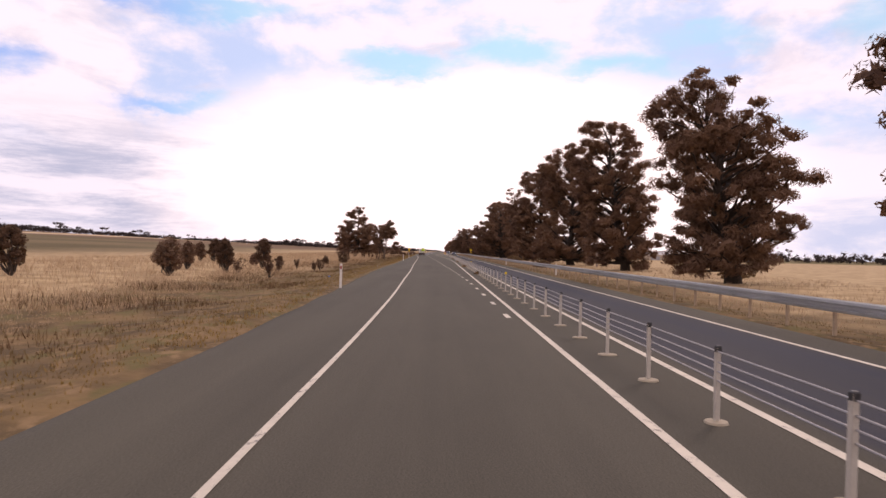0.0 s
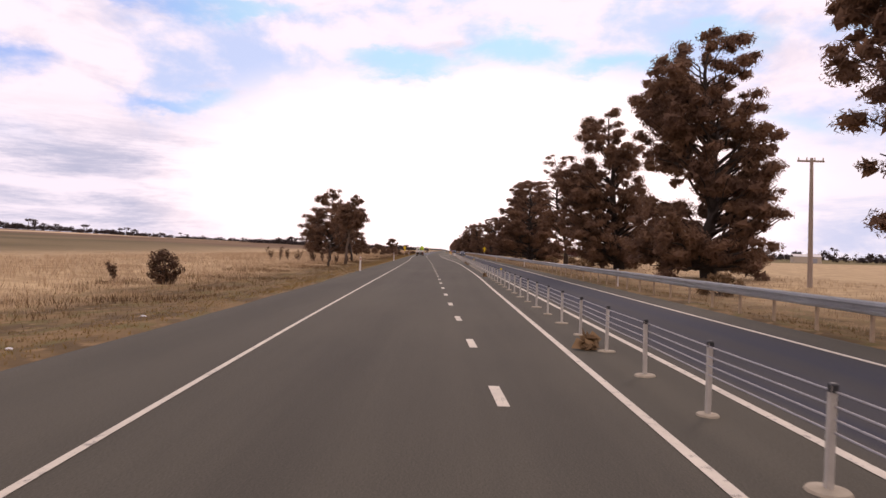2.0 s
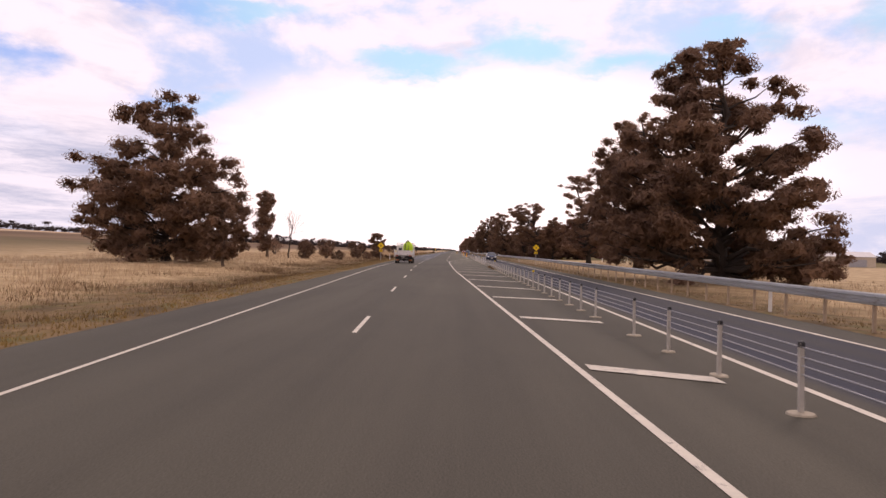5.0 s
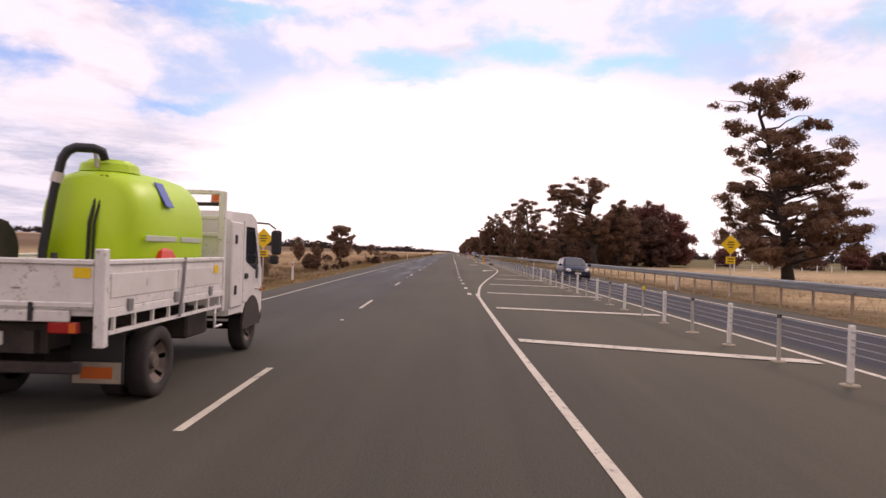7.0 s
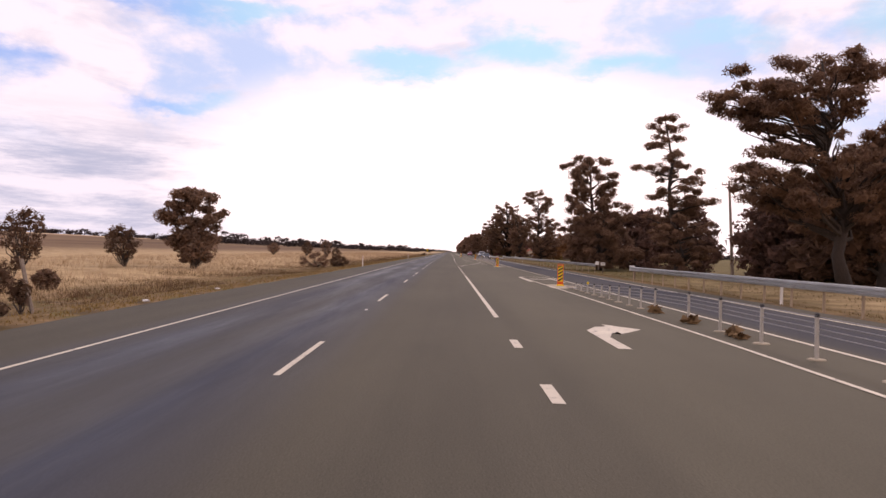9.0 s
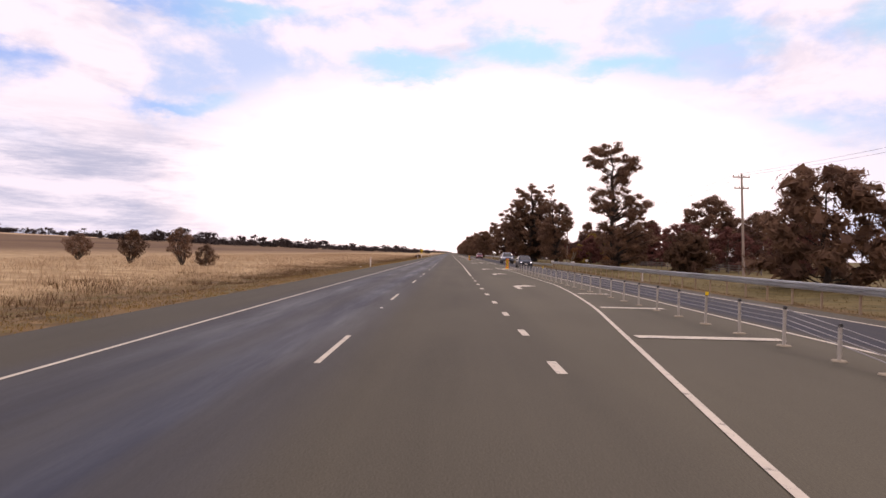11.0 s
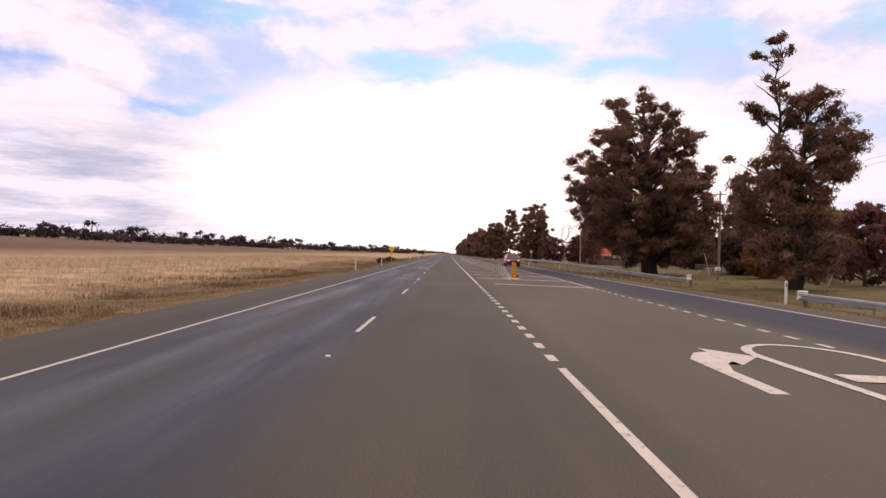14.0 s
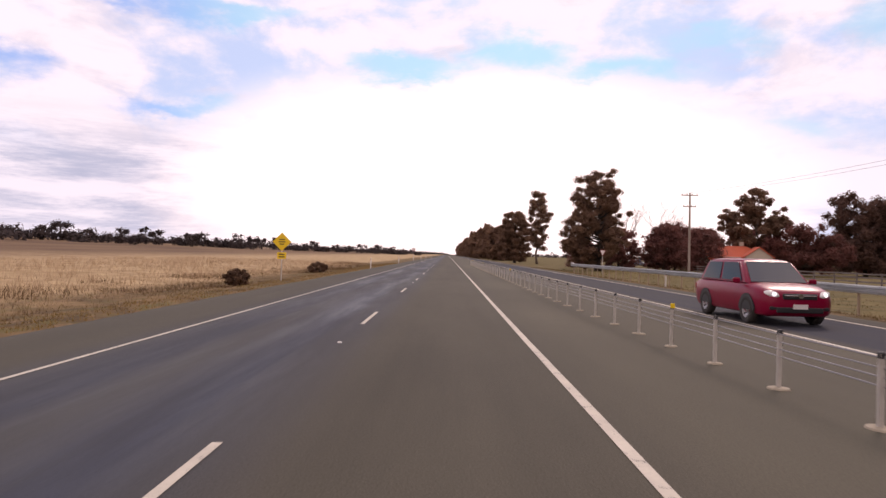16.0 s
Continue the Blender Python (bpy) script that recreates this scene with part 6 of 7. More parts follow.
# ---- tank truck in the slow lane ----
def tank_truck(x, y, turn):
    """Small cab-over tray truck with a lime spray tank; origin on the road under the middle of the tail, nose to +y."""
    root = empty("tank_truck", (x, y, 0.0), "white cab-over tray truck carrying a lime green spray tank", "truck", turn=turn)
    hw = 1.03
    # chassis and under-body
    ch = bmesh.new()
    for sx in (-0.38, 0.38):
        add_box(ch, (sx, 2.3, 0.72), (0.09, 4.5, 0.2))
    for yy in (0.25, 1.25, 2.2, 3.2):
        add_box(ch, (0, yy, 0.72), (0.8, 0.08, 0.14))
    add_tube(ch, [(-0.7, 1.25, 0.37), (0.7, 1.25, 0.37)], 0.07, 8)
    add_tube(ch, [(-0.7, 4.5, 0.37), (0.7, 4.5, 0.37)], 0.06, 8)
    add_box(ch, (0, 1.25, 0.38), (0.3, 0.32, 0.3), 0.06)
    part("chassis", ch, M["chassis"], root)
    part("fuel_box", box((0.62, 2.75, 0.62), (0.42, 0.7, 0.36), 0.03), M["chassis"], root)
    part("tool_box", box((-0.62, 2.7, 0.62), (0.42, 0.8, 0.36), 0.03), M["chassis"], root)
    # tray
    part("tray_floor", box((0, 1.55, 0.99), (2 * hw, 3.1, 0.06), 0.008), M["tray_white"], root)
    rails = bmesh.new()
    for sx in (-1, 1):
        add_box(rails, (sx * (hw - 0.02), 1.6, 0.80), (0.035, 2.9, 0.035))
        for k in range(8):
            add_box(rails, (sx * (hw - 0.02), 0.25 + 0.39 * k, 0.88), (0.03, 0.03, 0.16))
        add_box(rails, (sx * (hw - 0.02), 1.55, 0.965), (0.05, 3.1, 0.05))
    part("tie_rail", rails, M["tray_white"], root)
    for sx, nm in ((-1, "left"), (1, "right")):
        side = part("drop_side", box((sx * (hw - 0.015), 1.55, 1.23), (0.03, 3.0, 0.42), 0.006), M["tray_white"], root)
        part("panel_inset", box((sx * (hw + 0.002), 0.83, 1.22), (0.012, 1.36, 0.22), 0.004), M["white"], side, "pressed white panel")
        part("panel_inset", box((sx * (hw + 0.002), 2.28, 1.22), (0.012, 1.36, 0.22), 0.004), M["white"], side, "pressed white panel")
        part("top_lip", box((sx * (hw - 0.005), 1.55, 1.43), (0.05, 3.0, 0.05), 0.01), M["tray_white"], side)
        for yy in (0.5, 1.55, 2.6):
            part("hinge", box((sx * (hw + 0.008), yy, 1.03), (0.03, 0.09, 0.12), 0.006), M["grey_panel"], side)
        part("corner_post", box((sx * (hw - 0.0), 0.0, 1.12), (0.09, 0.10, 0.86), 0.012), M["tray_white"], root)
        part("yellow_label", box((sx * (hw + 0.012), 2.78, 1.30), (0.006, 0.16, 0.10)), M["yellow"], side, "small yellow label")
    tail = part("tailgate", box((0, -0.02, 1.23), (2 * hw - 0.1, 0.035, 0.42), 0.006), M["tray_white"], root)
    part("top_lip", box((0, -0.03, 1.43), (2 * hw - 0.1, 0.06, 0.05), 0.01), M["tray_white"], tail)
    part("lower_rib", box((0, -0.035, 1.06), (2 * hw - 0.1, 0.03, 0.05), 0.008), M["tray_white"], tail)
    part("lower_rib", box((0, -0.030, 0.96), (2 * hw - 0.5, 0.03, 0.10), 0.008), M["tray_white"], tail)
    for sx in (-0.88, 0.88):
        part("yellow_label", box((sx, -0.041, 1.34), (0.15, 0.006, 0.09)), M["yellow"], tail, "small yellow label")
    for sx in (-0.42, 0.45):
        part("latch", box((sx, -0.045, 1.0), (0.04, 0.03, 0.16), 0.004), M["black"], tail)
    for k, (sx, z) in enumerate(((-0.3, 1.24), (0.05, 1.30), (0.32, 1.2))):
        part("lettering_bar", box((sx, -0.040, z), (0.07, 0.004, 0.012)), M["grey_panel"], tail)
    # rear lamps, plate, bumper, flaps
    for sx in (-0.72, 0.72):
        lamp = part("tail_lamp", box((sx, -0.01, 0.86), (0.26, 0.06, 0.10), 0.01), M["red"], root, "red and amber tail lamp")
        part("indicator", box((sx + (0.09 if sx > 0 else -0.09), -0.043, 0.86), (0.06, 0.008, 0.08)), M["amber"], lamp, "amber lens")
        flap = part("mud_flap", box((sx, 0.55, 0.50), (0.50, 0.015, 0.48)), M["black"], root)
        part("flap_band", box((sx, 0.538, 0.37), (0.46, 0.006, 0.20)), M["concrete"], flap, "pale reflective band")
        part("flap_stripe", box((sx, 0.533, 0.37), (0.30, 0.006, 0.11)), M["amber"], flap, "orange reflective stripe")
    part("plate_panel", box((0, 0.14, 0.74), (1.0, 0.03, 0.26)), M["chassis"], root)
    plate = part("number_plate", box((-0.08, 0.115, 0.74), (0.38, 0.01, 0.12), 0.004), M["white"], root)
    for k in range(2):
        part("plate_bar", box((-0.16 + 0.16 * k, 0.108, 0.74), (0.12, 0.004, 0.05)), M["grey_panel"], plate)
    part("bumper_bar", box((0, 0.16, 0.48), (1.55, 0.08, 0.10), 0.015), M["chassis"], root)
    part("tow_hitch", tube([(-0.2, 0.14, 0.45), (-0.2, -0.02, 0.40), (-0.2, -0.05, 0.46)], 0.03, 8), M["steel"], root)
    # head board with ladder frame
    board = part("head_board", box((0, 3.13, 1.48), (2 * hw - 0.12, 0.02, 0.5)), M["tray_white"], root)
    for sx in (-1, 1):
        part("upright", box((sx * (hw - 0.04), 3.12, 1.53), (0.09, 0.08, 1.62), 0.012), M["tray_white"], board)
    for z in (1.25, 1.75, 1.98, 2.32):
        part("cross_rail", box((0, 3.12, z), (2 * hw - 0.17, 0.05, 0.06), 0.01), M["tray_white"], board)
    part("step_loop", tube([(hw - 0.05, 2.95, 0.82), (hw, 2.80, 0.72), (hw, 2.80, 0.55), (hw, 3.05, 0.55)], 0.018, 6), M["tray_white"], root)
    part("roof_bar", box((0, 3.42, 2.18), (1.7, 0.05, 0.05), 0.008), M["black"], root)
    beacon = part("beacon", tube([(hw - 0.25, 3.42, 2.21), (hw - 0.25, 3.42, 2.24), (hw - 0.25, 3.42, 2.34), (hw - 0.25, 3.42, 2.36)], [0.07, 0.06, 0.055, 0.03], 12), M["amber"], root, "amber beacon")
    # cab
    cw = 0.99
    prof = [(3.45, 0.62), (3.45, 1.98), (3.56, 2.10), (4.45, 2.12), (4.72, 2.03), (5.02, 1.32), (5.08, 1.22), (5.10, 0.58), (4.98, 0.46), (3.95, 0.62)]
    cab = bmesh.new()
    rings = []
    for sx, k in ((-cw, 0.985), (-cw * 0.94, 1.0), (cw * 0.94, 1.0), (cw, 0.985)):
        cy, cz = 4.25, 1.3
        rings.append([(sx, cy + (py - cy) * k, cz + (pz - cz) * k) for py, pz in prof])
    add_loft(cab, rings)
    cabin = part("cab", cab, M["white"], root)
    part("windscreen", prism([(-0.86, 0), (0.86, 0), (0.80, 0.62), (-0.80, 0.62)], 2, 0.0, 0.02), M["glass"], cabin).matrix_basis = pose(0, 5.03, 1.36, 67, 0, 0)
    for sx in (-1, 1):
        xs = sx * (cw + 0.004)
        door = part("door", prism([(4.05, 0.78), (4.05, 1.98), (4.60, 1.97), (4.92, 1.30), (4.94, 0.92), (4.62, 0.95), (4.35, 0.74)], 0, xs - 0.012, xs + 0.012), M["white"], cabin)
        part("side_window", prism([(4.14, 1.38), (4.14, 1.90), (4.56, 1.90), (4.80, 1.34), (4.62, 1.24)], 0, xs + sx * 0.013 - 0.004, xs + sx * 0.013 + 0.004), M["glass"], door)
        part("door_handle", box((xs + sx * 0.02, 4.16, 1.16), (0.03, 0.14, 0.08), 0.01), M["black"], door)
        part("vent_flap", box((xs + sx * 0.016, 4.72, 1.20), (0.016, 0.12, 0.2), 0.01), M["black"], door)
        locker = part("side_locker", box((sx * (cw - 0.02), 3.72, 1.34), (0.10, 0.52, 1.22), 0.015), M["white"], cabin, "tall white locker behind the door")
        for z in (1.7, 0.98):
            part("latch", box((xs + sx * 0.035, 3.62, z), (0.02, 0.07, 0.13), 0.008), M["black"], locker)
        arch = [(4.5 + 0.46 * math.cos(a), 0.37 + 0.48 * math.sin(a)) for a in [math.pi * k / 10 for k in range(11)]]
        part("wheel_arch", prism(arch, 0, xs - 0.02, xs + 0.015), M["chassis"], cabin)
        part("indicator", box((xs + sx * 0.01, 4.98, 0.92), (0.02, 0.08, 0.07), 0.01), M["amber"], cabin)
        arm = part("mirror_arm", tube([(sx * 0.92, 4.72, 1.99), (sx * 1.12, 4.95, 1.98), (sx * 1.22, 5.02, 1.90)], 0.014, 6), M["black"], cabin)
        part("mirror", box((sx * 1.23, 5.03, 1.68), (0.17, 0.07, 0.40), 0.03), M["black"], arm)
        part("mirror_low", box((sx * 1.20, 5.03, 1.40), (0.15, 0.06, 0.15), 0.03), M["black"], arm)
        part("headlamp", box((sx * 0.72, 5.10, 0.78), (0.34, 0.03, 0.2), 0.02), M["clear"], cabin)
    part("grille", box((0, 5.10, 1.10), (1.3, 0.02, 0.14), 0.01), M["black"], cabin)
    part("front_bumper", box((0, 5.10, 0.52), (1.96, 0.12, 0.24), 0.03), M["chassis"], cabin)
    # wheels
    for sx in (-1, 1):
        add_wheel(root, (sx * 0.86, 4.5, 0.37), 0.37, 0.22, sx, M["truck_rim"], 6)
        add_wheel(root, (sx * 0.90, 1.25, 0.37), 0.37, 0.22, sx, M["truck_rim"], 6)
        add_wheel(root, (sx * 0.62, 1.25, 0.37), 0.37, 0.20, sx, M["truck_rim"], 6)
    # tank
    tx, ty0, ty1 = 0.40, 0.86, 2.78
    tw, th, zc = 0.55, 0.69, 1.70
    rings = []
    stations = [(0.0, 0.80), (0.06, 0.91), (0.16, 0.97), (0.30, 1.0), (0.5, 1.0), (0.7, 1.0), (0.84, 0.98), (0.94, 0.90), (1.0, 0.74)]
    for t, k in stations:
        yy = ty0 + (ty1 - ty0) * t
        ring = []
        for q in range(28):
            a = 2 * math.pi * q / 28
            ca, sa = math.cos(a), math.sin(a)
            e = 0.72
            ring.append((tx + tw * k * math.copysign(abs(ca) ** e, ca), yy, zc + th * k * math.copysign(abs(sa) ** e, sa)))
        rings.append(ring)
    tank = part("tank", loft(rings), M["tank"], root, "lime green plastic tank", smooth=True)
    part("lid_neck", tube([(tx, 1.3, 2.34), (tx, 1.3, 2.42), (tx, 1.3, 2.44)], [0.30, 0.28, 0.26], 20), M["tank"], tank)
    part("lid", tube([(tx, 1.3, 2.44), (tx, 1.3, 2.47)], [0.23, 0.21], 20), M["tank"], tank)
    for yy in (0.95, 1.55, 2.15):
        part("foot_rib", loft([[(tx + sx2 * 0.40, yy - 0.13, z), (tx + sx2 * 0.56, yy - 0.10, z), (tx + sx2 * 0.56, yy + 0.10, z), (tx + sx2 * 0.40, yy + 0.13, z)] for sx2, z in ((1.0, 1.02), (0.97, 1.35))]), M["tank"], tank)
    for yy, ln in ((1.25, 0.75), (2.05, 0.62)):
        part("reflective_band", box((tx + tw + 0.002, yy + 0.1, 1.66), (0.012, ln, 0.06), 0.004), M["band"], tank, "silver reflective band")
    part("sticker", box((tx + tw * 0.90, 1.5, 2.14), (0.012, 0.20, 0.30), 0.004, Matrix.Rotation(radians(-28), 4, "Y")), M["blue"], tank, "blue sticker")
    part("sight_tube", tube([(tx + 0.02, ty0 - 0.0, 1.25), (tx + 0.05, ty0 - 0.03, 1.8), (tx + 0.12, ty0 + 0.06, 2.28)], 0.018, 6), M["black"], tank)
    part("sight_tube", tube([(tx + 0.07, ty0 - 0.0, 1.25), (tx + 0.10, ty0 - 0.03, 1.8), (tx + 0.17, ty0 + 0.06, 2.28)], 0.014, 6), M["black"], tank)
    hose = [(tx - 0.33, 0.70, 1.08), (tx - 0.33, 0.71, 1.5), (tx - 0.25, 0.73, 2.1), (tx - 0.20, 0.77, 2.42), (tx - 0.16, 0.79, 2.50), (tx - 0.10, 0.82, 2.54), (tx + 0.02, 0.92, 2.55), (tx + 0.08, 0.98, 2.53), (tx + 0.10, 1.00, 2.44)]
    fill = part("fill_hose", tube(hose, [0.042, 0.042, 0.042, 0.046, 0.048, 0.048, 0.048, 0.048, 0.042], 10), M["black"], root, "thick black filling hose", smooth=True)
    part("hose_clamp", tube([(tx - 0.24, 0.745, 2.18), (tx - 0.222, 0.757, 2.28)], 0.056, 10), M["steel"], fill)
    part("hose_bracket", tube([(tx + 0.04, 0.97, 2.36), (tx + 0.03, 0.94, 2.53)], 0.02, 6), M["steel"], fill)
    # hose reel, pump and loose things bolted to the tray
    reel = part("hose_reel", tube([(-0.56, 0.55, 1.50), (-0.30, 0.55, 1.50)], 0.24, 20), M["black"], root)
    for sx in (-0.59, -0.27):
        part("reel_flange", tube([(sx - 0.012, 0.55, 1.50), (sx + 0.012, 0.55, 1.50)], 0.31, 20), M["chassis"], reel)
    part("reel_stand", box((-0.43, 0.55, 1.12), (0.4, 0.3, 0.26), 0.02), M["chassis"], root)
    part("pump", box((-0.10, 0.42, 1.14), (0.42, 0.3, 0.26), 0.04), M["chassis"], root)
    part("pump_pipe", tube([(-0.1, 0.42, 1.3), (0.2, 0.4, 1.34), (0.5, 0.5, 1.30), (0.62, 0.6, 1.2)], 0.035, 8), M["black"], root)
    part("valve", tube([(0.42, 0.32, 1.25), (0.42, 0.32, 1.50)], 0.03, 8), M["chassis"], root)
    can = part("fuel_can", loft([[(0.93 + px * s, 1.45 + py * s, z) for px, py in ((-0.06, -0.2), (0.06, -0.2), (0.06, 0.2), (-0.06, 0.2))] for s, z in ((1, 1.02), (1, 1.44), (0.7, 1.53), (0.3, 1.56))]), M["fuel"], root, "red plastic can")
    part("strap", tube([(hw + 0.02, 1.75, 1.46), (hw + 0.025, 1.70, 1.15), (hw + 0.02, 1.62, 0.80)], 0.018, 4), M["grey_panel"], root)
    part("strap", tube([(-0.70, -0.06, 1.46), (-0.69, -0.065, 1.15), (-0.66, -0.05, 0.90)], 0.012, 4), M["black"], root)
    part("suction_pipe", tube([(0.95, 2.9, 1.10), (0.85, 2.85, 1.45), (0.6, 2.80, 1.30), (0.3, 2.8, 1.18)], 0.03, 6), M["steel"], root)
    return root


tank_truck(-6.76, 223.5, 1.0)


# ---- cars in the opposite lane, noses to -y ----
def car(name, x, y, L, W, H, paint, label, belt=0.92, glass=((0.95, 1.55), (3.75, 3.25)), bed=None, wheel=0.31, base=(0.62, 2.5), hood=0.80, lit=False, clear=0.20, tail_z=None, turn=0.0, lamp_h=0.085, grille_h=0.15, flare=0.07):
    """glass: (y at belt, y at roof) of the windscreen and of the rear end; base: y of the two axles."""
    root = empty(name, (x, y, 0.0), label, "car", "cars in the opposite lane", turn=turn)
    hw = W / 2
    tz = tail_z or belt
    ya, yb = glass[0]
    yc, yd = glass[1]
    nz = hood - 0.16
    st = [(0.0, clear + 0.16, nz - 0.10, 0.66), (0.03, clear + 0.08, nz - 0.02, 0.78), (0.12, clear + 0.02, nz + 0.05, 0.90), (0.30, clear, hood - 0.04, 0.965), (ya * 0.6, clear, hood + (belt - hood) * 0.45, 0.99),
          (ya, clear, belt, 1.0), (L * 0.5, clear, belt + 0.02, 1.0), (yc - 0.3, clear, tz + 0.01, 1.0), (L - 0.3, clear, tz, 0.985), (L - 0.10, clear + 0.05, tz - 0.03, 0.94), (L, clear + 0.16, tz - 0.16, 0.84)]
    rings = []
    for yy, zb, zt, k in st:
        w, d = hw * k, zt - zb
        right = [(w * 0.80, zb), (w * 0.93, zb + 0.04), (w * 0.975, zb + 0.12), (w * 0.99, zb + d * 0.35), (w, zb + d * 0.55), (w * 0.985, zb + d * 0.75), (w * 0.955, zt - 0.07), (w * 0.90, zt - 0.025), (w * 0.78, zt), (w * 0.4, zt + 0.025)]
        rings.append([(px, yy, pz) for px, pz in right] + [(-px, yy, pz) for px, pz in right[::-1]])
    body = part("body", loft(rings), M[paint], root, smooth=True)
    body.data.set_sharp_from_angle(angle=radians(38))
    rz = H - 0.05
    wb, wr = hw * 0.93, hw * 0.73
    gh = bmesh.new()
    add_loft(gh, [[(-wb, ya - 0.02, belt - 0.04), (wb, ya - 0.02, belt - 0.04), (wb, yc, tz - 0.04), (-wb, yc, tz - 0.04)], [(-wr, yb, rz), (wr, yb, rz), (wr, yd, rz), (-wr, yd, rz)],
                  [(-wr * 0.6, yb + 0.35, H), (wr * 0.6, yb + 0.35, H), (wr * 0.6, yd - 0.3, H), (-wr * 0.6, yd - 0.3, H)]])
    bmesh.ops.bevel(gh, geom=gh.edges[:], offset=0.06, segments=3, affect="EDGES")
    cabin = part("cabin", gh, M[paint], root, smooth=True)
    cabin.data.set_sharp_from_angle(angle=radians(40))

    def pane(name, corners, u0, u1, v0, v1):
        """A glass pane laid on a four-cornered face, a little proud of it."""
        A, B, C, D = [Vector(c) for c in corners]
        n = (B - A).cross(D - A).normalized() * 0.016
        at = lambda u, v: A.lerp(B, u).lerp(D.lerp(C, u), v)
        outer = [at(u0, v0), at(u1, v0), at(u1, v1), at(u0, v1)]
        part(name, loft([[q + n for q in outer], [q - n * 0.3 for q in outer]]), M["screen" if name == "windscreen" else "glass"], cabin, "tinted glass")

    lo, hi = belt - 0.01, rz
    pane("windscreen", [(-wb, ya, lo), (wb, ya, lo), (wr, yb, hi), (-wr, yb, hi)], 0.07, 0.93, 0.06, 0.93)
    pane("rear_window", [(wb, yc, tz), (-wb, yc, tz), (-wr, yd, hi), (wr, yd, hi)], 0.10, 0.90, 0.12, 0.90)
    for sx in (-1, 1):
        side = [(sx * wb, ya, lo), (sx * wb, yc, lo), (sx * wr, yd, hi), (sx * wr, yb, hi)]
        if sx < 0:
            side = [side[1], side[0], side[3], side[2]]
            for u0, u1 in ((0.09, 0.47), (0.52, 0.92)):
                pane("side_window", side, u0, u1, 0.10, 0.90)
        else:
            for u0, u1 in ((0.08, 0.48), (0.53, 0.91)):
                pane("side_window", side, u0, u1, 0.10, 0.90)
        part("mirror", box((sx * (hw + 0.09), ya + 0.28, belt + 0.06), (0.2, 0.10, 0.14), 0.03), M[paint], body)
        eye = bmesh.new()
        bmesh.ops.create_uvsphere(eye, u_segments=14, v_segments=9, radius=1.0)
        lens = part("headlamp", eye, M["clear"], body, "pale clear headlamp", smooth=True)
        lens.matrix_basis = pose(sx * hw * 0.70, 0.12, hood - 0.17, 0, sx * -14, sx * 32) @ Matrix.Diagonal((0.19, 0.11, lamp_h, 1))
        if lit:
            bulb = bmesh.new()
            bmesh.ops.create_uvsphere(bulb, u_segments=10, v_segments=7, radius=0.055)
            part("lit_bulb", bulb, M["lamp"], body, "lit lamp", smooth=True).matrix_basis = pose(sx * hw * 0.68, 0.02, hood - 0.17)
        part("fog_lamp", box((sx * hw * 0.68, 0.02, clear + 0.22), (0.22, 0.05, 0.09), 0.02), M["black"], body)
        for yy in base:
            arch = [(yy + (wheel + flare) * math.cos(a), wheel + (wheel + flare) * math.sin(a)) for a in [math.pi * k / 10 for k in range(11)]]
            part("wheel_arch", prism(arch, 0, sx * hw * 0.99 - 0.02, sx * hw * 0.99 + 0.02), M["black"], body)
            add_wheel(root, (sx * (hw - 0.09), yy, wheel), wheel, 0.22, sx, M["alloy"], 8)
    part("grille", box((0, 0.005, hood - 0.22), (W * 0.46, 0.05, grille_h), 0.02), M["black"], body)
    part("grille_bar", box((0, -0.025, hood - 0.20), (W * 0.42, 0.02, 0.03), 0.006), M["chrome"], body)
    part("badge", tube([(0, -0.02, hood - 0.20), (0, -0.045, hood - 0.20)], 0.065, 14), M["chrome"], body)
    part("lower_intake", box((0, 0.0, clear + 0.18), (W * 0.62, 0.06, 0.14), 0.02), M["black"], body)
    part("number_plate", box((0, -0.035, clear + 0.27), (0.37, 0.015, 0.12), 0.004), M["white"], body)
    for sx in (-1, 1):
        part("tail_lamp", box((sx * hw * 0.78, L - 0.05, tz - 0.22), (0.26, 0.14, 0.2), 0.03), M["red"], body)
    if bed:
        y0, y1, top = bed
        for sx in (-1, 1):
            part("tub_side", box((sx * (hw - 0.06), (y0 + y1) / 2, (belt + top) / 2), (0.08, y1 - y0, top - belt + 0.12), 0.02), M[paint], body)
        part("tub_tail", box((0, y1, (belt + top) / 2), (W - 0.12, 0.08, top - belt + 0.12), 0.02), M[paint], body)
    return root


car("hatchback", 5.1, 258.4, 3.95, 1.66, 1.45, "car_navy", "dark navy small hatchback with round headlamps", belt=0.92, glass=((0.78, 1.60), (3.76, 3.30)), wheel=0.30, base=(0.72, 3.2), hood=0.83, lamp_h=0.115)
car("sedan", 4.85, 435.7, 4.4, 1.70, 1.46, "car_black", "black sedan with lit headlamps", belt=0.92, glass=((1.15, 1.85), (3.85, 3.25)), wheel=0.32, base=(0.85, 3.45), hood=0.80, lit=True)
car("utility_truck", 5.25, 464.2, 5.35, 1.90, 1.84, "car_silver", "silver dual-cab utility truck with black wheel arches", belt=1.18, glass=((1.35, 1.95), (3.55, 3.35)), bed=(3.6, 5.25, 1.34), wheel=0.41, base=(0.95, 4.15), hood=1.12, clear=0.46, grille_h=0.26, flare=0.13)
car("family_wagon", 4.5, 549.4, 4.55, 1.88, 1.70, "car_red", "dark red family wagon with lit headlamps", belt=1.05, glass=((1.0, 1.75), (4.25, 3.95)), wheel=0.36, base=(0.88, 3.55), hood=0.98, lit=True, clear=0.24)
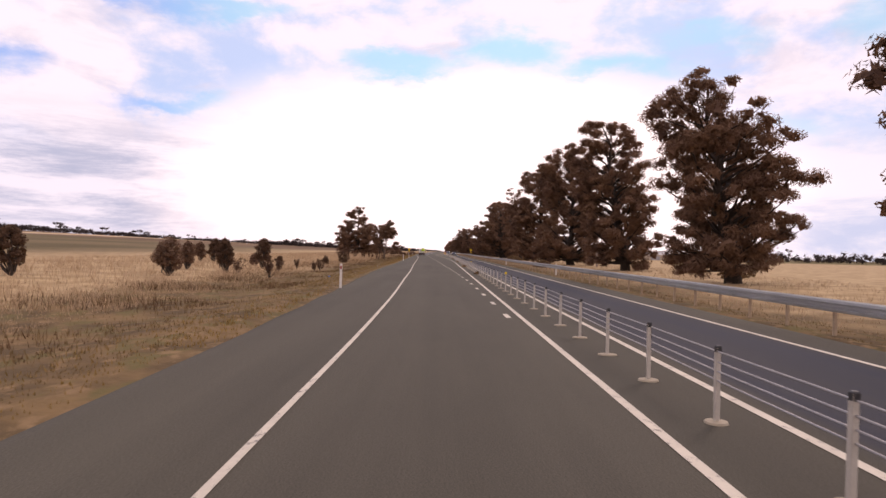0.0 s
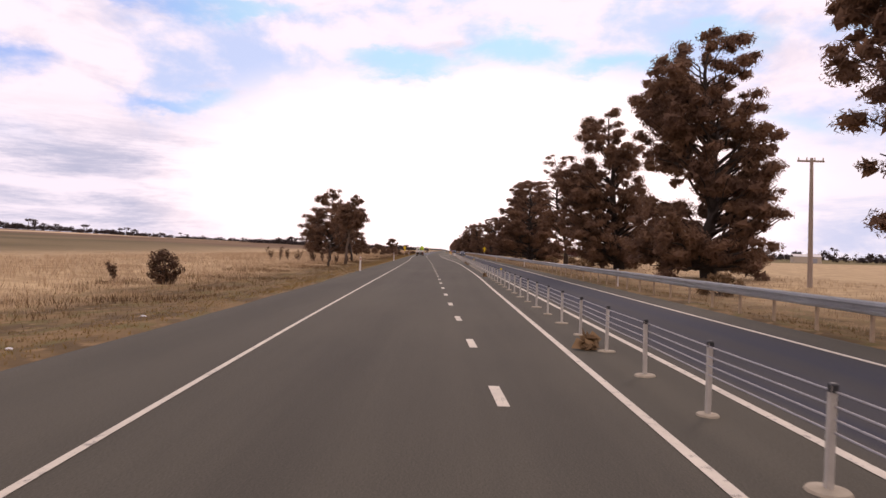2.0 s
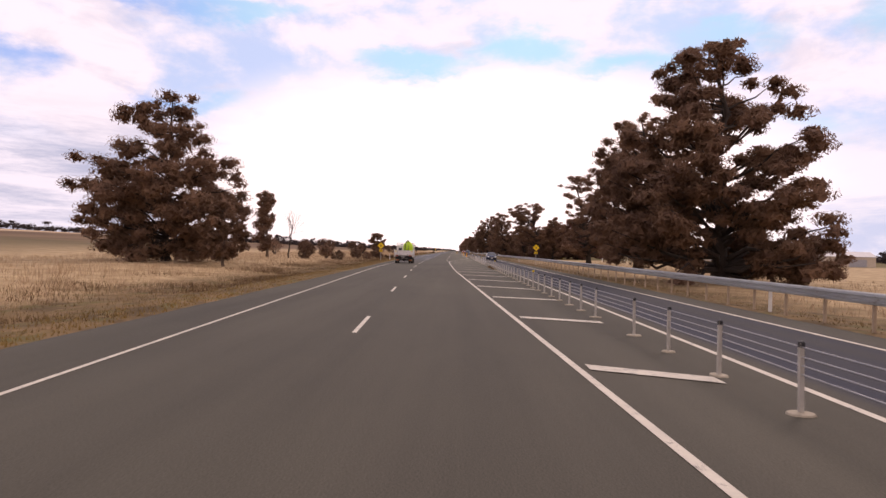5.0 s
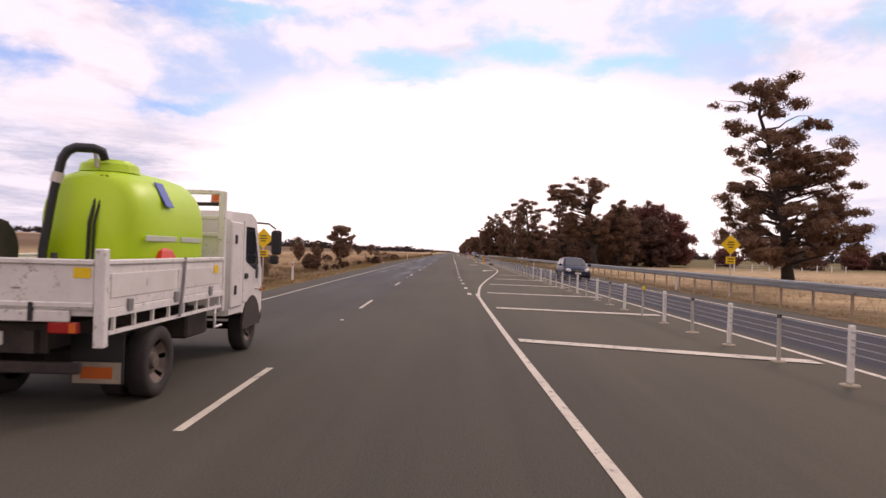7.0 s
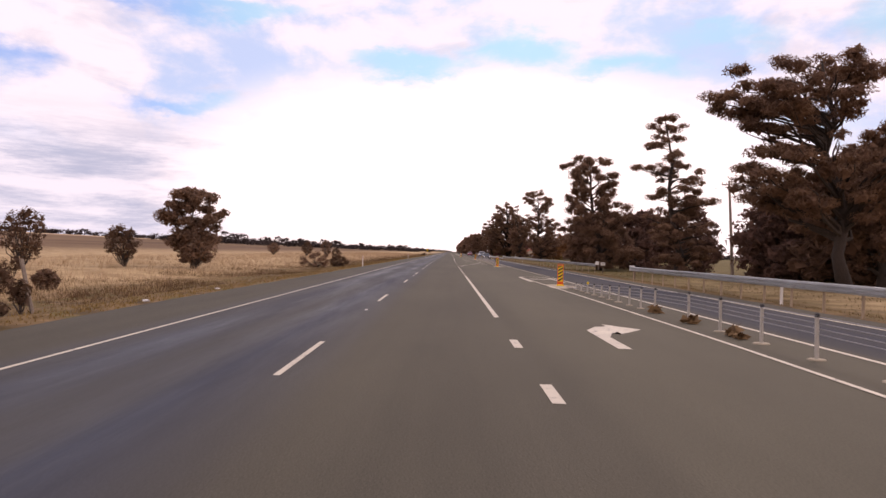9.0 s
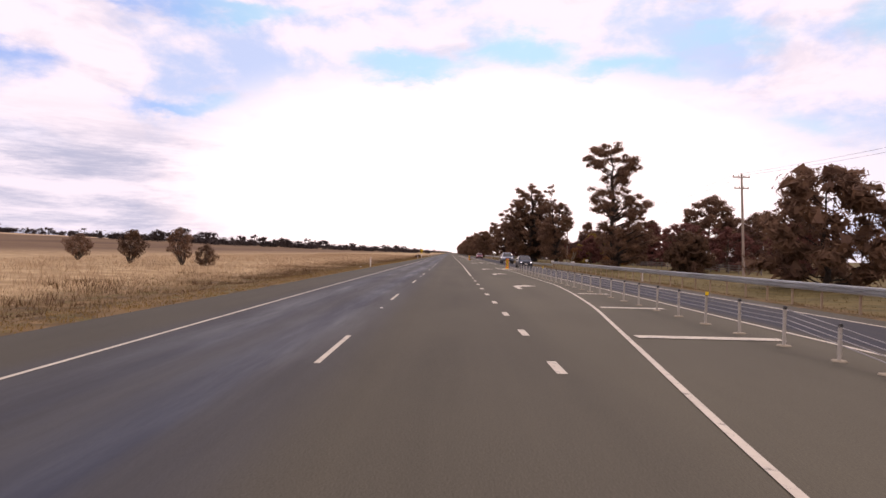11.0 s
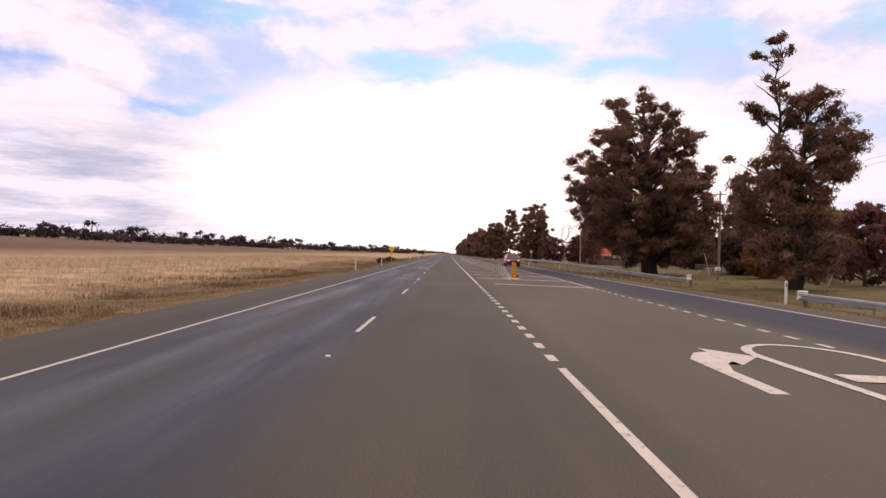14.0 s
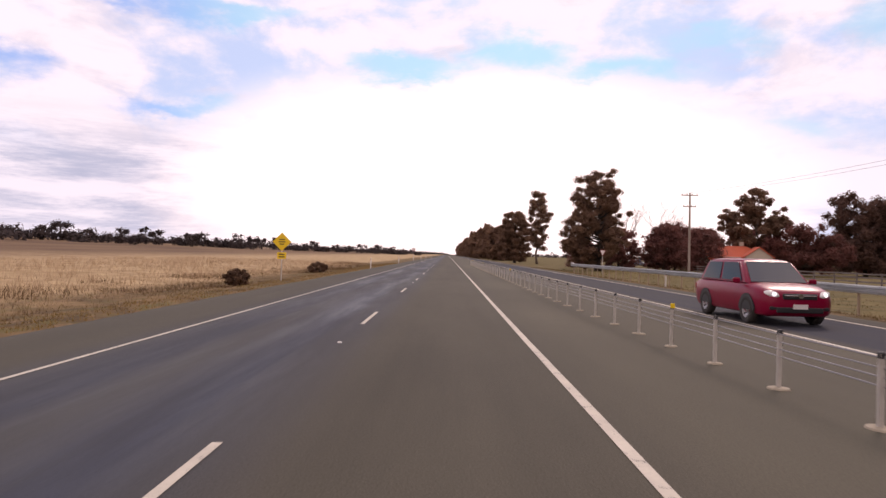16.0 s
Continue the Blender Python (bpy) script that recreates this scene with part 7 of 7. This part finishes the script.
car("parked_wagon", 39.5, 675.0, 4.4, 1.8, 1.5, "car_silver", "pale silver car parked in a driveway", glass=((1.0, 1.7), (4.0, 3.7)), turn=80)


# clipped dark hedge by the red-roofed house
for k in range(6):
    bush(29.5 + 1.5 * k, 613.0 + 0.5 * k, 1.9, 1.3, "dense dark hedge plant in front of a house", "cypress", seed=200 + k, size=0.24, group="hedge plants", n=16, per=70)


# ---- buildings and fences ----
def house(x, y, w, d, wall_h, ridge, label, wall="cream", roof="redroof", turn=0.0, z=0.0, veranda=True, wing=False):
    root = empty("house", (x, y, ground_z(x, y) + z), label, "house", turn=turn)
    body = bmesh.new()
    for c, s in (((0, -d / 2, wall_h / 2), (w, 0.15, wall_h)), ((0, d / 2, wall_h / 2), (w, 0.15, wall_h)), ((-w / 2, 0, wall_h / 2), (0.15, d - 0.15, wall_h)), ((w / 2, 0, wall_h / 2), (0.15, d - 0.15, wall_h))):
        add_box(body, c, s)
    walls = part("wall", body, M[wall], root)
    o = 0.45
    rf = bmesh.new()
    a = [rf.verts.new(p) for p in ((-w / 2 - o, -d / 2 - o, wall_h), (w / 2 + o, -d / 2 - o, wall_h), (w / 2 + o, d / 2 + o, wall_h), (-w / 2 - o, d / 2 + o, wall_h), (-w / 2 + d * 0.35, 0, ridge), (w / 2 - d * 0.35, 0, ridge))]
    for f in ((0, 1, 5, 4), (1, 2, 5), (2, 3, 4, 5), (3, 0, 4), (3, 2, 1, 0)):
        rf.faces.new([a[k] for k in f])
    roof_ob = part("roof", rf, M[roof], root)
    part("chimney", box((w * 0.15, 0.4, ridge + 0.1), (0.6, 0.6, 1.0), 0.02), M["cream"], roof_ob)
    part("gutter", box((0, -d / 2 - o, wall_h - 0.03), (w + 2 * o, 0.1, 0.1)), M["white"], roof_ob)
    for k in range(3):
        cx = -w * 0.32 + w * 0.32 * k
        if k == 1:
            dr = part("door", box((cx, -d / 2 - 0.08, 1.02), (0.9, 0.05, 2.04), 0.01), M["wood"], root)
            part("door_handle", box((cx + 0.36, -d / 2 - 0.12, 1.0), (0.05, 0.05, 0.12), 0.01), M["steel"], dr)
            continue
        wn = part("window", box((cx, -d / 2 - 0.08, 1.45), (1.5, 0.04, 1.1)), M["glass"], root)
        fr = bmesh.new()
        for c, s in (((cx, -d / 2 - 0.11, 2.02), (1.6, 0.05, 0.07)), ((cx, -d / 2 - 0.11, 0.88), (1.6, 0.08, 0.07)), ((cx - 0.78, -d / 2 - 0.11, 1.45), (0.07, 0.05, 1.2)), ((cx + 0.78, -d / 2 - 0.11, 1.45), (0.07, 0.05, 1.2)), ((cx, -d / 2 - 0.11, 1.45), (0.05, 0.05, 1.1))):
            add_box(fr, c, s)
        part("window_frame", fr, M["white"], wn)
    if wing:
        # gabled front room beside the veranda
        x0, x1 = w * 0.08, w / 2 + 0.1
        part("wing", prism([(x0, 0), (x1, 0), (x1, wall_h), ((x0 + x1) / 2, ridge - 0.3), (x0, wall_h)], 1, -d / 2 - 2.3, -d / 2 - 0.1), M[wall], root, "cream gabled front room")
        part("wing_roof", prism([(x0 - 0.25, wall_h - 0.1), ((x0 + x1) / 2, ridge - 0.28), (x1 + 0.25, wall_h - 0.1), (x1 + 0.25, wall_h), ((x0 + x1) / 2, ridge - 0.16), (x0 - 0.25, wall_h)], 1, -d / 2 - 2.5, -d / 2 + 1.0), M[roof], root)
    if veranda:
        part("veranda_roof", box((0, -d / 2 - 1.2, wall_h - 0.25), (w, 1.7, 0.08), 0.0, Matrix.Rotation(radians(8), 4, "X")), M[roof], root)
        for k in range(5):
            part("veranda_post", box((-w / 2 + 0.2 + (w - 0.4) * k / 4, -d / 2 - 1.9, (wall_h - 0.4) / 2), (0.1, 0.1, wall_h - 0.4)), M["white"], root)
    return root


def shed(x, y, w, d, h, wall, label, turn=0.0, roller=True):
    root = empty("shed", (x, y, ground_z(x, y)), label, "shed", "sheds", turn=turn)
    for c, s in (((0, -d / 2, h / 2), (w, 0.08, h)), ((0, d / 2, h / 2), (w, 0.08, h)), ((-w / 2, 0, h / 2), (0.08, d - 0.08, h)), ((w / 2, 0, h / 2), (0.08, d - 0.08, h))):
        part("wall", box(c, s), M[wall], root)
    if not roller:
        for k in range(9):
            part("rib", box((-w / 2 + w * k / 8, -d / 2 - 0.05, h / 2), (0.06, 0.04, h - 0.02)), M[wall], root)
    part("roof", prism([(-d / 2 - 0.3, h), (0, h + d * 0.18), (d / 2 + 0.3, h), (d / 2 + 0.3, h + 0.06), (0, h + d * 0.18 + 0.06), (-d / 2 - 0.3, h + 0.06)], 0, -w / 2 - 0.2, w / 2 + 0.2), M["greyroof"], root)
    if roller:
        part("roller_door", box((w * 0.2, -d / 2 - 0.06, h * 0.38), (w * 0.3, 0.05, h * 0.74)), M["greyroof"], root)
    return root


house(36.6, 626, 7.8, 6.5, 2.3, 3.9, "cream weatherboard house with an orange-red roof and a veranda", turn=-14, z=0.2, wing=True)
house(58, 505, 14, 9, 2.7, 4.4, "low cream house half hidden by garden trees", roof="greyroof", turn=-8)
shed(57.8, 620, 3.3, 3.4, 2.5, "shedred", "small red steel shed in a garden", -20, False)
shed(108, 336, 15, 8, 2.8, "cream", "long pale farm shed with a grey roof across the paddock", -10)
shed(175, 372, 12, 7, 3.0, "cream", "pale farm building far across the paddock", -15)
shed(170, 210, 14, 9, 4.0, "cream", "pale farm building far across the paddock", -5)
shed(130, 175, 10, 7, 3.5, "greyroof", "grey farm shed far across the paddock", 5)
shed(110, 440, 12, 8, 3.5, "cream", "pale building beyond the paddock trees", 0)


def rail_fence(x0, y0, x1, y1, rails, label, step=3.0, post_h=1.25, mat="fence"):
    root = empty("rail_fence", (0, 0, 0), label, "fence", "paddock fences")
    n = int(math.hypot(x1 - x0, y1 - y0) / step)
    pts = [(x0 + (x1 - x0) * i / n, y0 + (y1 - y0) * i / n) for i in range(n + 1)]
    me = bpy.data.meshes.new("post")
    b = box((0, 0, post_h / 2 - 0.1), (0.12, 0.12, post_h + 0.1), 0.01)
    b.to_mesh(me)
    b.free()
    me.materials.append(M[mat])
    for x, y in pts:
        shared("post", me, root, (x, y, ground_z(x, y)), random.uniform(-8, 8))
    for z in rails:
        for (xa, ya), (xb, yb) in zip(pts, pts[1:]):
            d = math.hypot(xb - xa, yb - ya)
            za, zb = ground_z(xa, ya) + z, ground_z(xb, yb) + z
            rail = bmesh.new()
            add_loft(rail, [[(px - 0.025, py, pz - hh), (px + 0.025, py, pz - hh), (px + 0.025, py, pz + hh), (px - 0.025, py, pz + hh)] for px, py, pz, hh in ((xa, ya, za, 0.06 if mat == "fence" else 0.008), (xb, yb, zb, 0.06 if mat == "fence" else 0.008))])
            part("rail", rail, M[mat], root)
    return root


rail_fence(33, 436, 33, 560, (0.45, 0.75, 1.05), "weathered grey timber post and rail fence along the gardens")
rail_fence(36, 314, 66, 332, (0.35, 0.7, 1.0), "farm fence of pale posts and wire across the paddock", 4.0, 1.15, "white")
rail_fence(30, 575, 30, 625, (0.45, 0.8, 1.1), "weathered grey timber fence in front of a garden", 3.0)


# ---- small things ----
def letter_box(x, y, label, mat="white"):
    g = ground_z(x, y)
    root = empty("letter_box", (x, y, g), label, "letter box", "letter boxes", turn=10)
    part("post", box((0, 0, 0.45), (0.09, 0.09, 1.0), 0.01), M["wood"], root)
    part("box", box((0, 0, 1.05), (0.42, 0.32, 0.34), 0.04), M[mat], root)
    part("slot", box((0, -0.165, 1.12), (0.26, 0.01, 0.04)), M["black"], root)


letter_box(13.0, 357.5, "white letter box on a post by a driveway")
letter_box(12.6, 447.0, "white letter box on a post by a driveway")
letter_box(20.0, 521.0, "white letter box on a timber post in the grass")
letter_box(20.0, 473.2, "small white box at the foot of a pole")
for x, y, lean in ((22, 500, 0.35), (23, 530, -0.3), (24.5, 512, 0.5)):
    g = ground_z(x, y)
    tagged(part("leaning_post", tube([(x, y, g - 0.2), (x + lean * 2.2, y, g + 2.6)], 0.05, 6), M["concrete"]), "thin pale post leaning in the grass", "post", "leaning posts")
tagged(part("leaning_post", tube([(-13.6, 303, -0.3), (-14.6, 304, 1.1)], 0.05, 6), M["wood"]), "broken timber post leaning in dry grass", "post", "leaning posts")


def rag(name, x, y, s, mat, label, group=""):
    """A crumpled piece of litter."""
    rng = random.Random(int(x * 10 + y))
    g = ground_z(x, y) if not SEAL_W(y) - 0.4 < x < SEAL_E + 0.3 else 0.0
    bm = bmesh.new()
    bmesh.ops.create_icosphere(bm, subdivisions=2, radius=s)
    for v in bm.verts:
        k = rng.uniform(0.55, 1.25)
        v.co = Vector((v.co.x * k * 1.3, v.co.y * k, abs(v.co.z) * k * 0.7))
    bmesh.ops.translate(bm, verts=bm.verts, vec=(x, y, g))
    tagged(part(name, bm, M[mat]), label, "litter", group)


rag("litter_bag", -7.0, 40.6, 0.09, "blue_litter", "crumpled pale blue plastic bag on the verge")
rag("litter_bag", -6.9, 62, 0.05, "litter", "crumpled white litter on the verge", "scraps of white litter")
rag("litter_bag", -6.6, 67, 0.045, "litter", "crumpled white litter on the verge", "scraps of white litter")
rag("litter_bag", -6.9, 72, 0.055, "litter", "crumpled white litter on the verge", "scraps of white litter")
rag("litter_bag", -12.4, 312, 0.07, "litter", "crumpled white litter on the verge", "scraps of white litter")
rag("litter_bag", -12.3, 306, 0.08, "litter", "crumpled white litter on the verge", "scraps of white litter")
rag("litter_bag", -13.3, 424, 0.09, "litter", "crumpled white litter on the verge", "scraps of white litter")


def tumbleweed(x, y, r, seed):
    rng = np.random.default_rng(seed)
    root = empty("tumbleweed", (x, y, 0.0), "dry brown grass tuft caught at the foot of the barrier", "dry weed", "dry weeds on the median")
    v, f = leaf_cloud(rng, [(0, 0, r * 0.22), (r * 0.45, 0.3, r * 0.15), (-r * 0.3, -0.35, r * 0.15)], [r * 0.5, r * 0.4, r * 0.4], 90, 0.11, 0.6)
    v[:, 2] = np.maximum(v[:, 2], 0.01)
    tagged(arrays_part("stalk_tuft", v, f, M["weeds"], root), kind="stuff")


for i, (x, y, r) in enumerate(((2.5, 68.3, 0.28), (2.6, 47.0, 0.08), (2.55, 131, 0.22), (2.5, 138, 0.2), (2.5, 98, 0.08), (2.35, 213, 0.25), (2.4, 208.5, 0.28), (2.35, 300.8, 0.2), (2.4, 303.5, 0.24), (2.4, 306.2, 0.18), (0.5, 508.6, 0.3))):
    tumbleweed(x, y, r, i)


def road_stud(x, y):
    tagged(part("road_stud", loft([[(x - 0.04 * s, y - 0.035 * s, z), (x + 0.04 * s, y - 0.035 * s, z), (x + 0.04 * s, y + 0.035 * s, z), (x - 0.04 * s, y + 0.035 * s, z)] for s, z in ((1.0, 0.0), (0.9, 0.012), (0.6, 0.02))]), M["sleeve"]),
           "small raised white road stud", "road stud", "road studs")


for k in range(18):
    y = 208.5 + 24 * k
    road_stud(LANE(y), y)


def thistle(x, y, h, seed):
    """A dead upright weed: a few stiff stems with ragged heads."""
    rng = np.random.default_rng(seed + 50)
    root = empty("tall_weed", (x, y, ground_z(x, y) - 0.03), "dead brown thistle standing in dry grass", "weed", "dead thistles")
    bm = bmesh.new()
    centres, radii = [], []
    for k in range(6):
        e = (rng.normal() * 0.22 * h, rng.normal() * 0.22 * h, h * rng.uniform(0.6, 1.0))
        add_tube(bm, bent(rng, (0, 0, 0), e, 3, 0.12), [0.02, 0.016, 0.012, 0.006], 4, caps=False)
        for f in (0.5, 0.75, 1.0):
            centres.append((e[0] * f, e[1] * f, e[2] * f))
            radii.append(0.12 * h)
    part("stem", bm, M["dead_bark"], root)
    v, f = leaf_cloud(rng, centres, radii, 26, 0.085, 1.2, core=0.02)
    v[:, 2] = np.maximum(v[:, 2], 0.02)
    tagged(arrays_part("leaf_tuft", v, f, M["shrub"], root), kind="stuff")


THISTLES = ((-10.5, 39.6, 1.3), (-12.9, 51.4, 1.1), (-13.2, 59.0, 1), (-10.7, 54.6, 0.9), (-10.6, 56.6, 1), (-13.5, 42.9, 1.2), (-17.2, 50.2, 1.3), (-12.2, 46.0, 0.8), (-15.4, 87.2, 1),
            (-14.2, 287.7, 0.48), (-14.4, 288.9, 0.54), (-14.8, 290.2, 0.48), (-15.1, 291.4, 0.54), (-14.1, 295.6, 0.48), (-14.3, 297.0, 0.41), (-13.4, 272.0, 0.48), (-13.8, 274.2, 0.54), (-13.2, 276.5, 0.41), (-14.0, 278.6, 0.54), (-13.6, 281.0, 0.54), (-13.8, 283.2, 0.48), (-14.3, 285.4, 0.61), (-15.8, 279.5, 0.68), (-16.6, 284.0, 0.82),
            (-20.3, 136.0, 1.7), (-19.6, 137.2, 1.4), (-18.2, 136.8, 1.5), (-16.8, 138.0, 1.7), (-16.2, 136.4, 1.2), (-15.4, 137.4, 1.6), (-14.9, 139.0, 1.3), (-13.8, 138.4, 1.2), (-12.9, 141.0, 1), (-22.0, 138.0, 1.6), (-21.1, 307.4, 1.2), (-13.9, 303.0, 0.9), (-25.3, 311.8, 1.6), (-24.2, 317.8, 1.3))

# ---- grass: too much to count ----
def grass(name, bands, label, mat, seed, blade, per_tuft=5, clumped=None):
    """Tufts of dry blades. bands: (y0, y1, nearest, farthest distance from the seal, side, tufts, height)."""
    rng = np.random.default_rng(seed)
    vs = []
    for y0, y1, d0, d1, side, count, hh in bands:
        y = rng.uniform(y0, y1, count)
        d = d0 + (d1 - d0) * rng.uniform(0, 1, count) ** 1.7
        edge = np.array([SEAL_W(t) for t in y]) if side < 0 else np.full(count, SEAL_E + 0.3)
        x = edge + side * d
        z = np.array([ground_z(a, b) for a, b in zip(x, y)])
        patchy = np.array([noise.noise((a * 0.22, b * 0.22, 4.0)) for a, b in zip(x, y)])
        if clumped is not None:
            keep = patchy + rng.normal(size=count) * 0.10 > clumped
            x, y, z, d, patchy, count = x[keep], y[keep], z[keep], d[keep], patchy[keep], int(keep.sum())
        h = hh * (0.75 + 0.9 * patchy) * np.clip((d - d0 + 0.6) / 3.0, 0.3, 1.0)
        for k in range(per_tuft):
            a = rng.uniform(0, 2 * math.pi, count)
            hk = np.maximum(0.04, h * rng.uniform(0.5, 1.2, count))
            bx, by = x + rng.normal(size=count) * 0.10, y + rng.normal(size=count) * 0.10
            w = blade * rng.uniform(0.6, 1.3, count)
            tri = np.empty((count, 3, 3))
            tri[:, 0] = np.stack([bx - np.cos(a) * w, by - np.sin(a) * w, z - 0.03], 1)
            tri[:, 1] = np.stack([bx + np.cos(a) * w, by + np.sin(a) * w, z - 0.03], 1)
            tri[:, 2] = np.stack([bx + rng.normal(size=count) * 0.30 * hk, by + rng.normal(size=count) * 0.30 * hk, z + hk], 1)
            vs.append(tri.reshape(-1, 3))
    v = np.concatenate(vs)
    tagged(arrays_part(name, v, np.arange(len(v)).reshape(-1, 3), M[mat]), label, "grass", kind="stuff")


for i, (x, y, h) in enumerate(THISTLES):
    thistle(x, y, h, i)
grass("dry_grass_west", ((-10, 180, 5.4, 34, -1, 24000, 0.52), (180, 420, 5.0, 34, -1, 21500, 0.52), (420, 640, 5.0, 36, -1, 21500, 0.52)),
      "tall pale straw-coloured dry grass along the western verge", "straw", 1, 0.010, 4)
grass("verge_grass_west", ((-10, 640, 1.0, 9.5, -1, 42000, 0.20),), "short brown grass between the shoulder and the tall grass", "verge_grass", 2, 0.012, 3)
grass("brown_weeds_west", ((-10, 300, 2.6, 10.5, -1, 26000, 0.27), (300, 640, 2.6, 10.5, -1, 26000, 0.27)), "patches of dark brown dead weeds between the shoulder and the tall grass", "dead_weed", 7, 0.016, 3, 0.14)
grass("rim_grass_west", ((-10, 640, 0.15, 2.2, -1, 22000, 0.13),), "short yellow-olive grass along the rim of the shoulder", "rim_grass", 6, 0.014, 3)
grass("dry_grass_east", ((-10, 285, 2.6, 26, 1, 14000, 0.34),), "dry grass behind the guard rail", "straw", 3, 0.012, 4)
grass("verge_grass_east", ((-10, 640, 0.4, 3.2, 1, 9500, 0.15),), "short brown grass under the guard rail", "verge_grass", 5, 0.018, 4)
grass("olive_grass_east", ((285, 640, 2.0, 16, 1, 13000, 0.12),), "short olive-green grass behind the far guard rails", "olive_grass", 4, 0.02, 3)
